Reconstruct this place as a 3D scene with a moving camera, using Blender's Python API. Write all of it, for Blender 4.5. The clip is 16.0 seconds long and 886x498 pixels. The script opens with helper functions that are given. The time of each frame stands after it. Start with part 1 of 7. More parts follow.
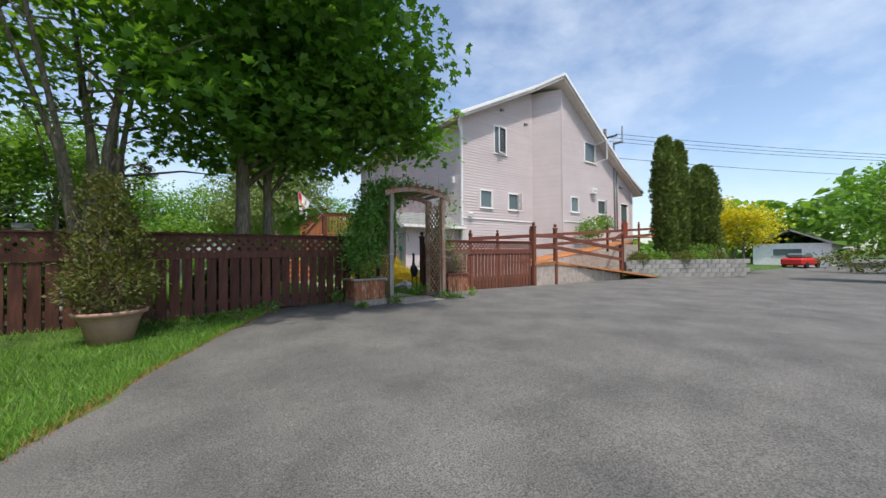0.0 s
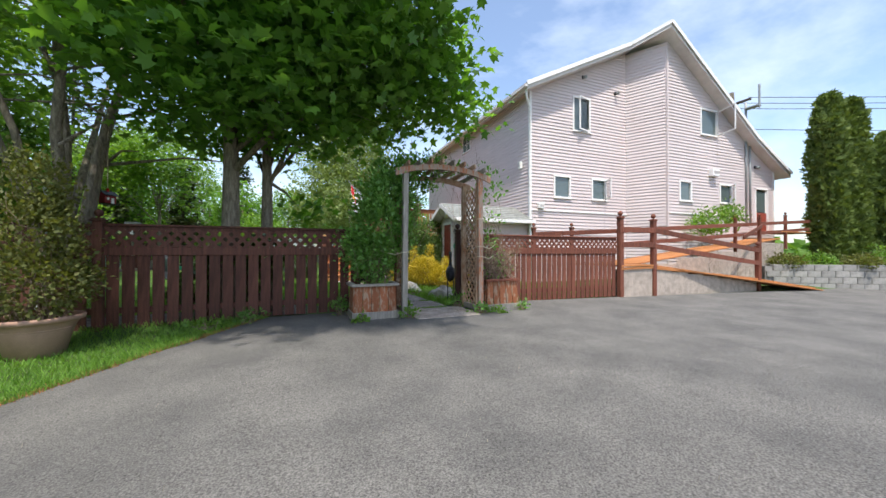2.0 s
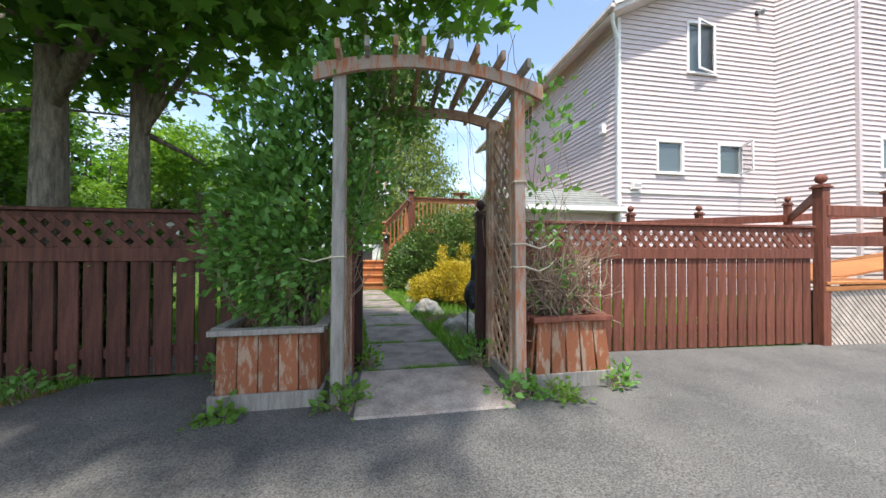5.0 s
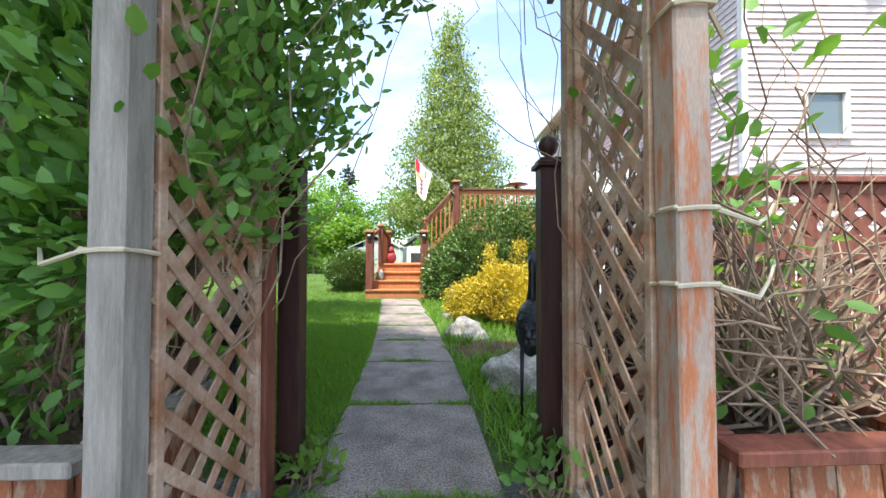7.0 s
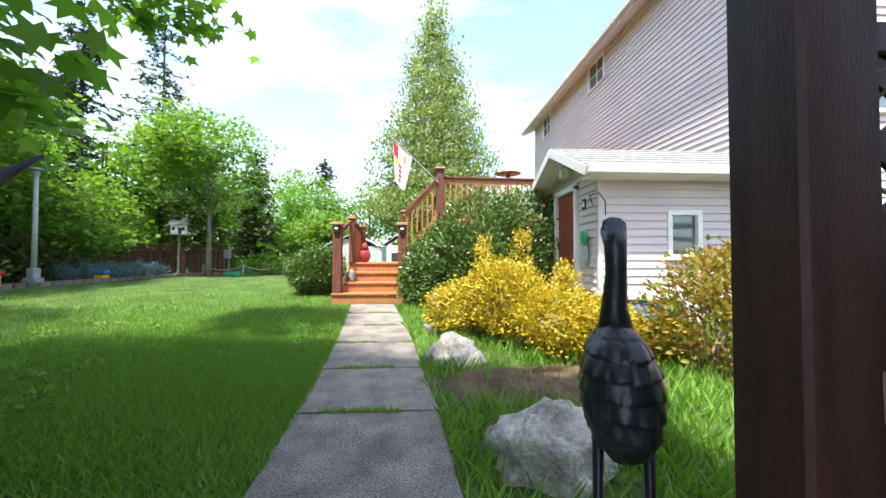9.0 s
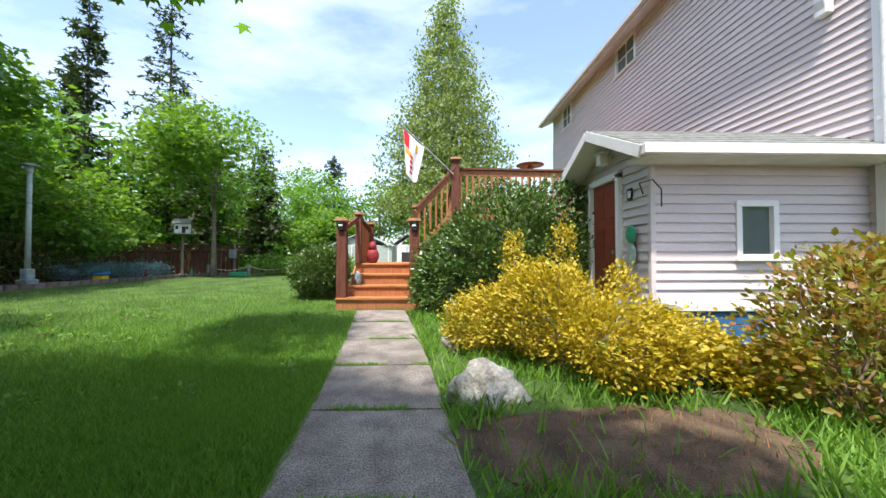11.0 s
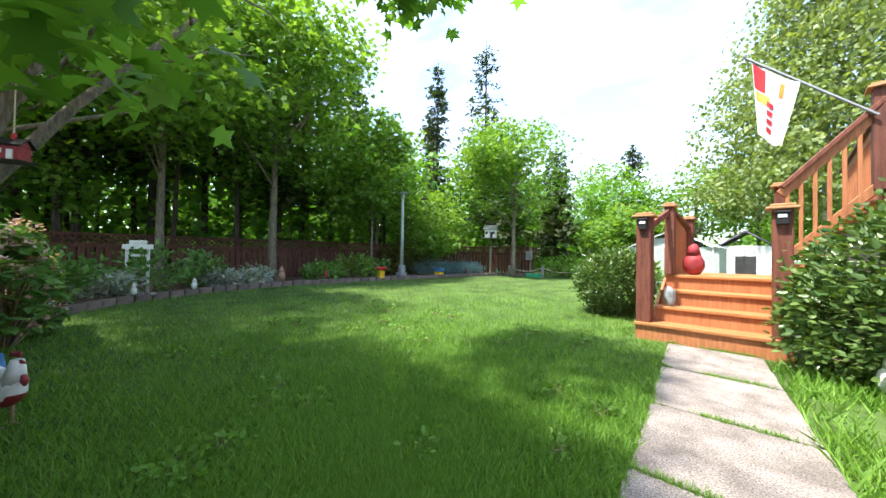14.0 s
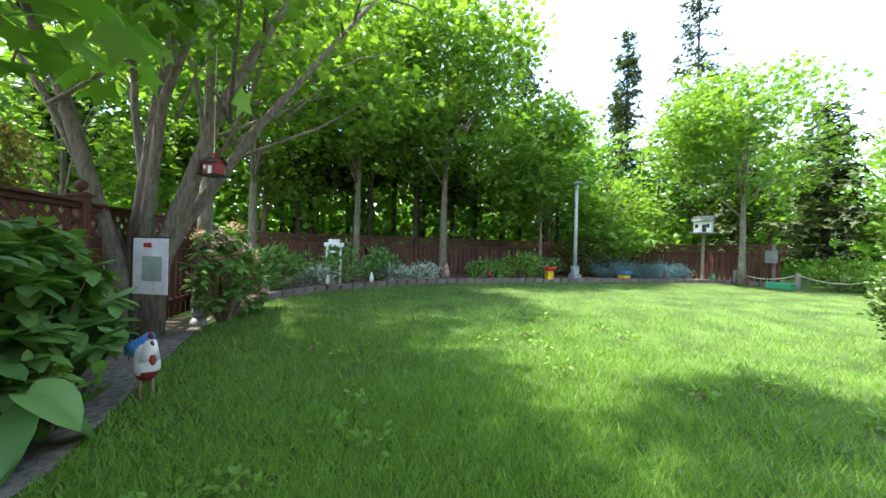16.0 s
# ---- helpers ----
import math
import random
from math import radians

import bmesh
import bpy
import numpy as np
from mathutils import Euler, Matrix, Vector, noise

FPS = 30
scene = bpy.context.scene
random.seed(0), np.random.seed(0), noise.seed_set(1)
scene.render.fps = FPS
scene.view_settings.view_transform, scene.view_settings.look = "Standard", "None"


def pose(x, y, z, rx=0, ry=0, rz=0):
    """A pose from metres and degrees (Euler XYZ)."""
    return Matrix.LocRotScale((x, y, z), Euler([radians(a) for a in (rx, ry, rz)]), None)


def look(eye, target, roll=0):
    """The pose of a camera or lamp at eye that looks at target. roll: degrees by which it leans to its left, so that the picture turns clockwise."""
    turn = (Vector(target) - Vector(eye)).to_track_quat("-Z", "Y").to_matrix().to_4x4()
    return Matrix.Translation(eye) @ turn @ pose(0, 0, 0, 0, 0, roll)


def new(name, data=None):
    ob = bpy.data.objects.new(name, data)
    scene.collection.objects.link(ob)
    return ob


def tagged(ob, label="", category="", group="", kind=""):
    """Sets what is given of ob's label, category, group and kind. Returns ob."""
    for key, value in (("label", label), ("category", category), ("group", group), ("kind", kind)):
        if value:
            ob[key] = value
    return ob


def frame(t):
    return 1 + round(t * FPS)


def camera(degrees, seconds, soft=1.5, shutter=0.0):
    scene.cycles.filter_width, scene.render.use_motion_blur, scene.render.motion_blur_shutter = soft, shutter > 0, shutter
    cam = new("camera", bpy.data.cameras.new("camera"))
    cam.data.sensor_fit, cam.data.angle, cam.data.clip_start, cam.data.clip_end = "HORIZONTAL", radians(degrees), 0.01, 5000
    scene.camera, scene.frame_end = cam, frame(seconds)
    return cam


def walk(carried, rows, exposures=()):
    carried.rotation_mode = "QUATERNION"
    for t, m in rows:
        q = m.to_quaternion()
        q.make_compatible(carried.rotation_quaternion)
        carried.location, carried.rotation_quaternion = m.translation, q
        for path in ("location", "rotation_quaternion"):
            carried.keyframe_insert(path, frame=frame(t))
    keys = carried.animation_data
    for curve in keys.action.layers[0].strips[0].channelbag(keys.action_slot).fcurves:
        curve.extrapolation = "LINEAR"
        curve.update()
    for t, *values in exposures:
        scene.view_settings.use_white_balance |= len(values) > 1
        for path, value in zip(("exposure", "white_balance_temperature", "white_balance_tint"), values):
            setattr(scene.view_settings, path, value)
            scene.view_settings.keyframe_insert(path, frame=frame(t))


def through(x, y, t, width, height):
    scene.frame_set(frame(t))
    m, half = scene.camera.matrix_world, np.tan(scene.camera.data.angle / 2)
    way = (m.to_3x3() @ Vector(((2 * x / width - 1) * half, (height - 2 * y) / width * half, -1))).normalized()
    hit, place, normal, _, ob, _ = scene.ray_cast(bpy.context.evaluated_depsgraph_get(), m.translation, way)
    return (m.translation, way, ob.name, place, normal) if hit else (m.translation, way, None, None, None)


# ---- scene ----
cam = camera(104.1, 16.0)
PATH = [
    (0.0, pose(-4.154, -6.698, 1.078, 90.64, 0.52, -35.88)),
    (0.5, pose(-3.602, -6.577, 1.085, 90.61, 0.36, -29.51)),
    (1.0, pose(-3.072, -6.325, 1.075, 90.58, 0.23, -24.92)),
    (1.5, pose(-2.592, -5.962, 1.063, 90.53, 0.08, -22.78)),
    (2.0, pose(-2.186, -5.503, 1.070, 90.48, -0.05, -21.49)),
    (2.5, pose(-1.822, -4.982, 1.076, 90.55, -0.15, -20.45)),
    (3.0, pose(-1.490, -4.459, 1.081, 90.57, -0.19, -19.71)),
    (3.5, pose(-1.162, -3.953, 1.109, 90.51, -0.17, -18.62)),
    (4.0, pose(-0.864, -3.489, 1.119, 90.52, -0.23, -16.72)),
    (6.3, pose(-0.023, -1.453, 1.060, 90.94, 0.10, -2.24)),
    (6.5, pose(0.001, -1.273, 1.060, 91.06, 0.08, -1.79)),
    (7.0, pose(0.085, -0.851, 1.051, 91.10, -0.05, -0.63)),
    (7.5, pose(0.115, -0.487, 1.029, 91.20, -0.17, -0.07)),
    (8.0, pose(0.114, -0.131, 1.006, 91.37, -0.19, 0.02)),
    (8.5, pose(0.132, 0.156, 0.984, 91.32, -0.03, -0.53)),
    (9.0, pose(0.133, 0.389, 0.964, 91.34, -0.04, -3.37)),
    (11.5, pose(-0.003, 1.372, 0.997, 91.17, 0.08, -0.11)),
    (12.0, pose(-0.072, 1.561, 1.035, 91.19, 0.01, 8.83)),
    (12.5, pose(-0.113, 1.747, 1.051, 91.15, -0.18, 18.37)),
    (13.0, pose(-0.141, 1.938, 1.063, 91.14, -0.47, 27.85)),
    (13.5, pose(-0.200, 2.113, 1.071, 91.09, -0.68, 36.53)),
    (14.0, pose(-0.275, 2.344, 1.073, 90.97, -0.92, 44.57)),
    (14.5, pose(-0.344, 2.586, 1.076, 90.87, -1.03, 51.76)),
    (15.0, pose(-0.456, 2.841, 1.083, 90.65, -1.15, 59.49)),
    (15.5, pose(-0.588, 3.086, 1.081, 90.41, -1.26, 67.42)),
    (16.0, pose(-0.751, 3.302, 1.067, 90.19, -1.37, 74.42)),
]
walk(cam, PATH, exposures=[(0.0, 0.5), (1.5, 0.85), (4.0, 1.0), (6.5, 1.6), (7.5, 1.85), (9.0, 1.85), (11.5, 1.25), (12.5, 1.4), (13.5, 1.85), (14.5, 2.12), (16.0, 2.5)])

# ---- world and sun ----
SUN_EL, SUN_AZ = radians(66), radians(202)
world = bpy.data.worlds.new("world")
scene.world = world
world.use_nodes = True
wn, wl = world.node_tree.nodes, world.node_tree.links
sky = wn.new("ShaderNodeTexSky")
sky.sky_type, sky.sun_disc = "NISHITA", False
sky.sun_elevation, sky.sun_rotation = SUN_EL, SUN_AZ
sky.air_density, sky.dust_density, sky.ozone_density = 1.0, 1.2, 1.5
wtc, wmap, wnoise, wramp = wn.new("ShaderNodeTexCoord"), wn.new("ShaderNodeMapping"), wn.new("ShaderNodeTexNoise"), wn.new("ShaderNodeValToRGB")
wmap.inputs["Scale"].default_value = (1.2, 2.6, 4.5)
wmap.inputs["Rotation"].default_value = (0.3, 0.2, 0.7)
wnoise.inputs["Scale"].default_value, wnoise.inputs["Detail"].default_value, wnoise.inputs["Roughness"].default_value = 1.6, 7, 0.58
wramp.color_ramp.elements[0].position, wramp.color_ramp.elements[1].position = 0.40, 0.80
wramp.color_ramp.elements[0].color, wramp.color_ramp.elements[1].color = (0.06, 0.06, 0.06, 1), (0.75, 0.75, 0.75, 1)
wmix = wn.new("ShaderNodeMix")
wmix.data_type = "RGBA"
wmix.inputs["B"].default_value = (4.3, 4.8, 5.5, 1)
wl.new(wtc.outputs["Generated"], wmap.inputs["Vector"])
wl.new(wmap.outputs["Vector"], wnoise.inputs["Vector"])
wl.new(wnoise.outputs["Fac"], wramp.inputs["Fac"])
wl.new(wramp.outputs["Color"], wmix.inputs["Factor"])
wl.new(sky.outputs["Color"], wmix.inputs["A"])
wl.new(wmix.outputs["Result"], wn["Background"].inputs["Color"])
wn["Background"].inputs["Strength"].default_value = 0.15
sun_data = bpy.data.lights.new("sun", "SUN")
sun_data.energy, sun_data.angle, sun_data.color = 3.1, radians(2.0), (1.0, 0.95, 0.86)
sun = new("sun", sun_data)
TO_SUN = Vector((math.sin(SUN_AZ) * math.cos(SUN_EL), math.cos(SUN_AZ) * math.cos(SUN_EL), math.sin(SUN_EL)))
sun.matrix_world = look(TO_SUN * 60, (0, 0, 0))


# ---- materials ----
def material(name, colour, rough=0.8, metal=0.0, var=0.25, scale=6.0, fine=60.0, bump=0.2, depth=0.004, second=None, stretch=(1, 1, 1), object_var=0.0, spec=0.3, island=False, low=0.35, high=0.65, grain=0.0):
    """Two scales of noise over a base colour, with a fine relief."""
    m = bpy.data.materials.new(name)
    m.use_nodes = True
    n, l = m.node_tree.nodes, m.node_tree.links
    b = n["Principled BSDF"]
    b.inputs["Roughness"].default_value, b.inputs["Metallic"].default_value = rough, metal
    b.inputs["Specular IOR Level"].default_value = spec
    tc, mp = n.new("ShaderNodeTexCoord"), n.new("ShaderNodeMapping")
    mp.inputs["Scale"].default_value = stretch
    l.new(tc.outputs["Object"], mp.inputs["Vector"])
    big, small = n.new("ShaderNodeTexNoise"), n.new("ShaderNodeTexNoise")
    big.inputs["Scale"].default_value, small.inputs["Scale"].default_value = scale, fine
    big.inputs["Detail"].default_value, small.inputs["Detail"].default_value = 5, 4
    big.inputs["Roughness"].default_value = 0.62
    l.new(mp.outputs["Vector"], big.inputs["Vector"])
    l.new(mp.outputs["Vector"], small.inputs["Vector"])
    ramp = n.new("ShaderNodeValToRGB")
    ramp.color_ramp.elements[0].position, ramp.color_ramp.elements[1].position = low, high
    dark = tuple(c * (1 - var) for c in colour)
    lite = second or tuple(min(1, c * (1 + var)) for c in colour)
    ramp.color_ramp.elements[0].color, ramp.color_ramp.elements[1].color = (*dark, 1), (*lite, 1)
    l.new(big.outputs["Fac"], ramp.inputs["Fac"])
    mul = n.new("ShaderNodeMix")
    mul.data_type, mul.blend_type = "RGBA", "MULTIPLY"
    mul.inputs["Factor"].default_value = 1.0
    fr = n.new("ShaderNodeMapRange")
    fr.inputs["From Min"].default_value, fr.inputs["From Max"].default_value = 0.25, 0.75
    fr.inputs["To Min"].default_value, fr.inputs["To Max"].default_value = (1 - grain, 1 + grain) if grain else (1 - var * 0.7, 1 + var * 0.5)
    l.new(small.outputs["Fac"], fr.inputs["Value"])
    l.new(ramp.outputs["Color"], mul.inputs["A"])
    l.new(fr.outputs["Result"], mul.inputs["B"])
    out = mul.outputs["Result"]
    if object_var:
        if island:
            src = n.new("ShaderNodeNewGeometry").outputs["Random Per Island"]
        else:
            src = n.new("ShaderNodeObjectInfo").outputs["Random"]
        r2 = n.new("ShaderNodeMapRange")
        r2.inputs["To Min"].default_value, r2.inputs["To Max"].default_value = 1 - object_var, 1 + object_var
        l.new(src, r2.inputs["Value"])
        m2 = n.new("ShaderNodeMix")
        m2.data_type, m2.blend_type = "RGBA", "MULTIPLY"
        m2.inputs["Factor"].default_value = 1.0
        l.new(out, m2.inputs["A"])
        l.new(r2.outputs["Result"], m2.inputs["B"])
        out = m2.outputs["Result"]
    l.new(out, b.inputs["Base Color"])
    if bump:
        bp = n.new("ShaderNodeBump")
        bp.inputs["Strength"].default_value, bp.inputs["Distance"].default_value = bump, depth
        l.new(small.outputs["Fac"], bp.inputs["Height"])
        l.new(bp.outputs["Normal"], b.inputs["Normal"])
    return m


def leaf_material(name, a, b, rough=0.5, through=0.45):
    """Leaves: two greens chosen leaf by leaf, with light passing through the blade."""
    m = bpy.data.materials.new(name)
    m.use_nodes = True
    n, l = m.node_tree.nodes, m.node_tree.links
    p = n["Principled BSDF"]
    p.inputs["Roughness"].default_value, p.inputs["Specular IOR Level"].default_value = rough, 0.35
    geo, ramp = n.new("ShaderNodeNewGeometry"), n.new("ShaderNodeValToRGB")
    ramp.color_ramp.elements[0].color, ramp.color_ramp.elements[1].color = (*a, 1), (*b, 1)
    l.new(geo.outputs["Random Per Island"], ramp.inputs["Fac"])
    l.new(ramp.outputs["Color"], p.inputs["Base Color"])
    tr, mix = n.new("ShaderNodeBsdfTranslucent"), n.new("ShaderNodeMixShader")
    tint = n.new("ShaderNodeMix")
    tint.data_type, tint.blend_type = "RGBA", "MULTIPLY"
    tint.inputs["Factor"].default_value = 1.0
    tint.inputs["B"].default_value = (1.5, 1.5, 0.5, 1)
    l.new(ramp.outputs["Color"], tint.inputs["A"])
    l.new(tint.outputs["Result"], tr.inputs["Color"])
    mix.inputs["Fac"].default_value = through
    l.new(p.outputs["BSDF"], mix.inputs[1])
    l.new(tr.outputs["BSDF"], mix.inputs[2])
    l.new(mix.outputs["Shader"], n["Material Output"].inputs["Surface"])
    return m


def plain(name, colour, rough=0.5, metal=0.0, var=0.12):
    return material(name, colour, rough, metal, var, 9, 90, 0.08, 0.001)


ASPHALT = material("asphalt", (0.134, 0.129, 0.124), 0.92, 0, 0.24, 1.1, 105, 1.0, 0.010, second=(0.160, 0.152, 0.143), grain=0.72)
GRASS_SOIL = material("grass_soil", (0.06, 0.11, 0.025), 0.95, 0, 0.4, 1.6, 70, 0.8, 0.02, second=(0.10, 0.17, 0.035))
SOIL = material("soil", (0.11, 0.075, 0.05), 0.95, 0, 0.4, 5, 80, 0.9, 0.015)
GRAVEL = material("gravel", (0.19, 0.165, 0.14), 0.95, 0, 0.45, 18, 120, 0.9, 0.012)
CONCRETE = material("path_concrete", (0.250, 0.212, 0.186), 0.92, 0, 0.3, 4, 105, 1.0, 0.012, second=(0.315, 0.272, 0.242), object_var=0.1, grain=0.75)
THRESHOLD = material("threshold_concrete", (0.36, 0.30, 0.26), 0.92, 0, 0.28, 4, 110, 0.9, 0.008, grain=0.45)
CONCRETE_PALE = material("pale_concrete", (0.44, 0.40, 0.34), 0.9, 0, 0.2, 4, 120, 0.5, 0.003)
FENCE = material("fence_stain", (0.105, 0.040, 0.028), 0.7, 0, 0.35, 4, 60, 0.4, 0.002, stretch=(6, 6, 0.7), object_var=0.22)
FENCE_RED = material("red_fence_stain", (0.16, 0.055, 0.035), 0.7, 0, 0.3, 4, 60, 0.4, 0.002, stretch=(6, 6, 0.7), object_var=0.16)
DARK_STAIN = material("dark_post_stain", (0.042, 0.017, 0.014), 0.5, 0, 0.3, 5, 60, 0.3, 0.002, stretch=(6, 6, 0.8))
WEATHERED = material("weathered_wood", (0.30, 0.27, 0.23), 0.9, 0, 0.25, 5, 70, 0.5, 0.002, second=(0.37, 0.33, 0.29), stretch=(7, 7, 0.7), object_var=0.1)
PEELING = material("peeling_stain", (0.54, 0.42, 0.34), 0.85, 0, 0.25, 7, 60, 0.5, 0.003, second=(0.46, 0.17, 0.08), stretch=(5, 5, 0.9), object_var=0.1, low=0.46, high=0.62)
PLANTER_WOOD = material("planter_boards", (0.42, 0.15, 0.07), 0.85, 0, 0.3, 5, 60, 0.6, 0.004, second=(0.38, 0.25, 0.17), stretch=(4, 4, 1.2), object_var=0.2, low=0.5, high=0.58)
LATTICE_WOOD = material("lattice_wood", (0.47, 0.23, 0.125), 0.85, 0, 0.3, 6, 60, 0.4, 0.002, second=(0.52, 0.38, 0.28), object_var=0.2, island=True)
DECK = material("deck_stain", (0.42, 0.17, 0.06), 0.7, 0, 0.2, 5, 60, 0.35, 0.002, stretch=(0.8, 6, 6), object_var=0.1)
DECK_PANEL = material("deck_panel_stain", (0.40, 0.155, 0.065), 0.7, 0, 0.2, 5, 60, 0.35, 0.002, stretch=(6, 6, 0.8))
CAP = material("post_cap_wood", (0.42, 0.22, 0.10), 0.7, 0, 0.2, 8, 60, 0.3, 0.002)
SIDING = material("vinyl_siding", (0.605, 0.518, 0.512), 0.55, 0, 0.05, 0.6, 25, 0.08, 0.001, object_var=0.025)
TRIM = material("white_trim", (0.80, 0.77, 0.76), 0.5, 0, 0.05, 3, 50, 0.08, 0.001)
SOFFIT = material("soffit", (0.62, 0.57, 0.55), 0.6, 0, 0.08, 3, 50, 0.1, 0.001)
SHINGLE = material("roof_shingle", (0.20, 0.19, 0.20), 0.9, 0, 0.3, 12, 90, 0.5, 0.004)
GREY_SHINGLE = material("grey_green_shingle", (0.23, 0.235, 0.22), 0.9, 0, 0.2, 9, 90, 0.5, 0.004, object_var=0.1)
DOOR_RED = material("red_door_paint", (0.26, 0.055, 0.035), 0.45, 0, 0.15, 4, 50, 0.1, 0.001)
BARK = material("bark", (0.23, 0.195, 0.15), 0.95, 0, 0.4, 7, 40, 0.9, 0.02, stretch=(4, 4, 0.8))
BARK_DARK = material("dark_bark", (0.075, 0.06, 0.05), 0.95, 0, 0.4, 7, 40, 0.9, 0.02, stretch=(4, 4, 0.8))
BIRCH_BARK = material("birch_bark", (0.55, 0.52, 0.47), 0.9, 0, 0.4, 6, 30, 0.5, 0.01, stretch=(1, 1, 5))
TWIG = material("twig", (0.25, 0.18, 0.125), 0.9, 0, 0.3, 8, 60, 0.4, 0.003)
ROCK = material("pale_rock", (0.46, 0.42, 0.36), 0.9, 0, 0.35, 5, 40, 0.9, 0.02, second=(0.62, 0.58, 0.51))
TERRACOTTA = material("pink_clay", (0.40, 0.24, 0.18), 0.75, 0, 0.12, 5, 70, 0.2, 0.002)
IRON = material("dark_cast_metal", (0.032, 0.034, 0.040), 0.38, 0.5, 0.3, 10, 60, 0.4, 0.003, spec=0.5)
SKIRT = material("bleached_lattice", (0.50, 0.42, 0.36), 0.9, 0, 0.2, 6, 60, 0.3, 0.002)
# The lattice colour darkened, painting in the shade under the ramp.
SKIRT_BACK = material("shaded_board", (0.30, 0.25, 0.21), 0.9, 0, 0.2, 4, 60, 0.3, 0.002)
SILVER_PRINT = plain("printed_green", (0.36, 0.45, 0.40), 0.8)
DRY_BIT = plain("dry_litter", (0.36, 0.17, 0.07), 0.9)
PALE_BIT = plain("pale_litter", (0.34, 0.30, 0.22), 0.9)
ROPE = plain("pale_rope", (0.60, 0.52, 0.38), 0.9)
BLOCK = material("retaining_block", (0.27, 0.26, 0.245), 0.9, 0, 0.2, 4, 60, 0.5, 0.005, object_var=0.15)
MORTAR = material("mortar", (0.24, 0.23, 0.22), 0.95, 0, 0.2, 8, 80, 0.4, 0.003)
BRICK = material("edging_block", (0.17, 0.13, 0.115), 0.9, 0, 0.3, 6, 60, 0.6, 0.005, object_var=0.2)
GREY_METAL = plain("grey_metal", (0.30, 0.31, 0.31), 0.5, 0.4)
POLE_GREY = plain("pole_grey", (0.42, 0.46, 0.44), 0.6)
WHITE = plain("white_paint", (0.78, 0.77, 0.74), 0.55)
RED = plain("red_paint", (0.50, 0.025, 0.025), 0.5)
RED_BARN = plain("barn_red", (0.30, 0.04, 0.045), 0.6)
BLUE = plain("blue_glaze", (0.05, 0.16, 0.36), 0.35)
YELLOW = plain("yellow_paint", (0.75, 0.48, 0.03), 0.5)
BLACK = plain("black_paint", (0.02, 0.02, 0.02), 0.5)
GREEN_PAINT = plain("green_paint", (0.05, 0.33, 0.17), 0.5)
CLOTH_WHITE = plain("white_cloth", (0.80, 0.80, 0.82), 0.9)
CLOTH_GOLD = plain("gold_cloth", (0.75, 0.38, 0.08), 0.9)
CLOTH_RED = plain("red_cloth", (0.70, 0.04, 0.05), 0.9)
COPPER = plain("brown_enamel", (0.20, 0.10, 0.065), 0.4, 0.5)
PINK_PETAL = leaf_material("pink_petals", (0.62, 0.30, 0.36), (0.75, 0.60, 0.60), 0.7, 0.3)
STONE_GREY = material("grey_stone", (0.30, 0.33, 0.34), 0.8, 0, 0.3, 7, 60, 0.5, 0.006)

MAPLE_LEAF = leaf_material("maple_leaves", (0.070, 0.170, 0.028), (0.175, 0.340, 0.062), 0.45, 0.5)
LIGHT_LEAF = leaf_material("light_leaves", (0.085, 0.180, 0.028), (0.200, 0.340, 0.068), 0.5, 0.45)
VINE_LEAF = leaf_material("vine_leaves", (0.085, 0.200, 0.042), (0.210, 0.400, 0.105), 0.5, 0.4)
HOLLY_LEAF = leaf_material("holly_leaves", (0.040, 0.092, 0.026), (0.140, 0.215, 0.055), 0.3, 0.25)
GOLD_LEAF = leaf_material("golden_leaves", (0.30, 0.26, 0.02), (0.60, 0.44, 0.04), 0.5, 0.3)
RUSTY_LEAF = leaf_material("rusty_leaves", (0.28, 0.12, 0.035), (0.22, 0.28, 0.04), 0.5, 0.35)
CEDAR_LEAF = leaf_material("cedar_leaves", (0.065, 0.105, 0.022), (0.150, 0.200, 0.045), 0.7, 0.2)
SPRUCE_LEAF = leaf_material("spruce_needles", (0.030, 0.055, 0.024), (0.085, 0.110, 0.040), 0.7, 0.15)
BIRCH_LEAF = leaf_material("birch_leaves", (0.150, 0.210, 0.065), (0.260, 0.320, 0.120), 0.5, 0.4)
DUSTY_LEAF = leaf_material("dusty_shrub_leaves", (0.085, 0.105, 0.030), (0.170, 0.175, 0.050), 0.6, 0.35)
RHODO_LEAF = leaf_material("rhododendron_leaves", (0.085, 0.200, 0.055), (0.180, 0.340, 0.090), 0.4, 0.3)
GRASS_BLADE = leaf_material("grass_blades", (0.090, 0.210, 0.026), (0.210, 0.370, 0.060), 0.6, 0.35)
YELLOW_TREE = leaf_material("yellow_tree_leaves", (0.40, 0.38, 0.02), (0.60, 0.52, 0.04), 0.5, 0.4)
SILVER_LEAF = leaf_material("silver_leaves", (0.33, 0.38, 0.34), (0.50, 0.54, 0.50), 0.7, 0.2)
BLUE_FLOWER = leaf_material("forget_me_nots", (0.16, 0.25, 0.40), (0.22, 0.36, 0.30), 0.7, 0.2)

GLASS = bpy.data.materials.new("window_glass")
GLASS.use_nodes = True
gb = GLASS.node_tree.nodes["Principled BSDF"]
gb.inputs["Base Color"].default_value = (0.10, 0.13, 0.13, 1)
gb.inputs["Roughness"].default_value, gb.inputs["Specular IOR Level"].default_value = 0.04, 0.9


# ---- building helpers ----
def link(name, bm, mat, parent=None, smooth=False):
    me = bpy.data.meshes.new(name)
    bm.to_mesh(me)
    bm.free()
    me.materials.append(mat)
    if smooth:
        me.shade_smooth()
    ob = new(name, me)
    ob.parent = parent
    return ob


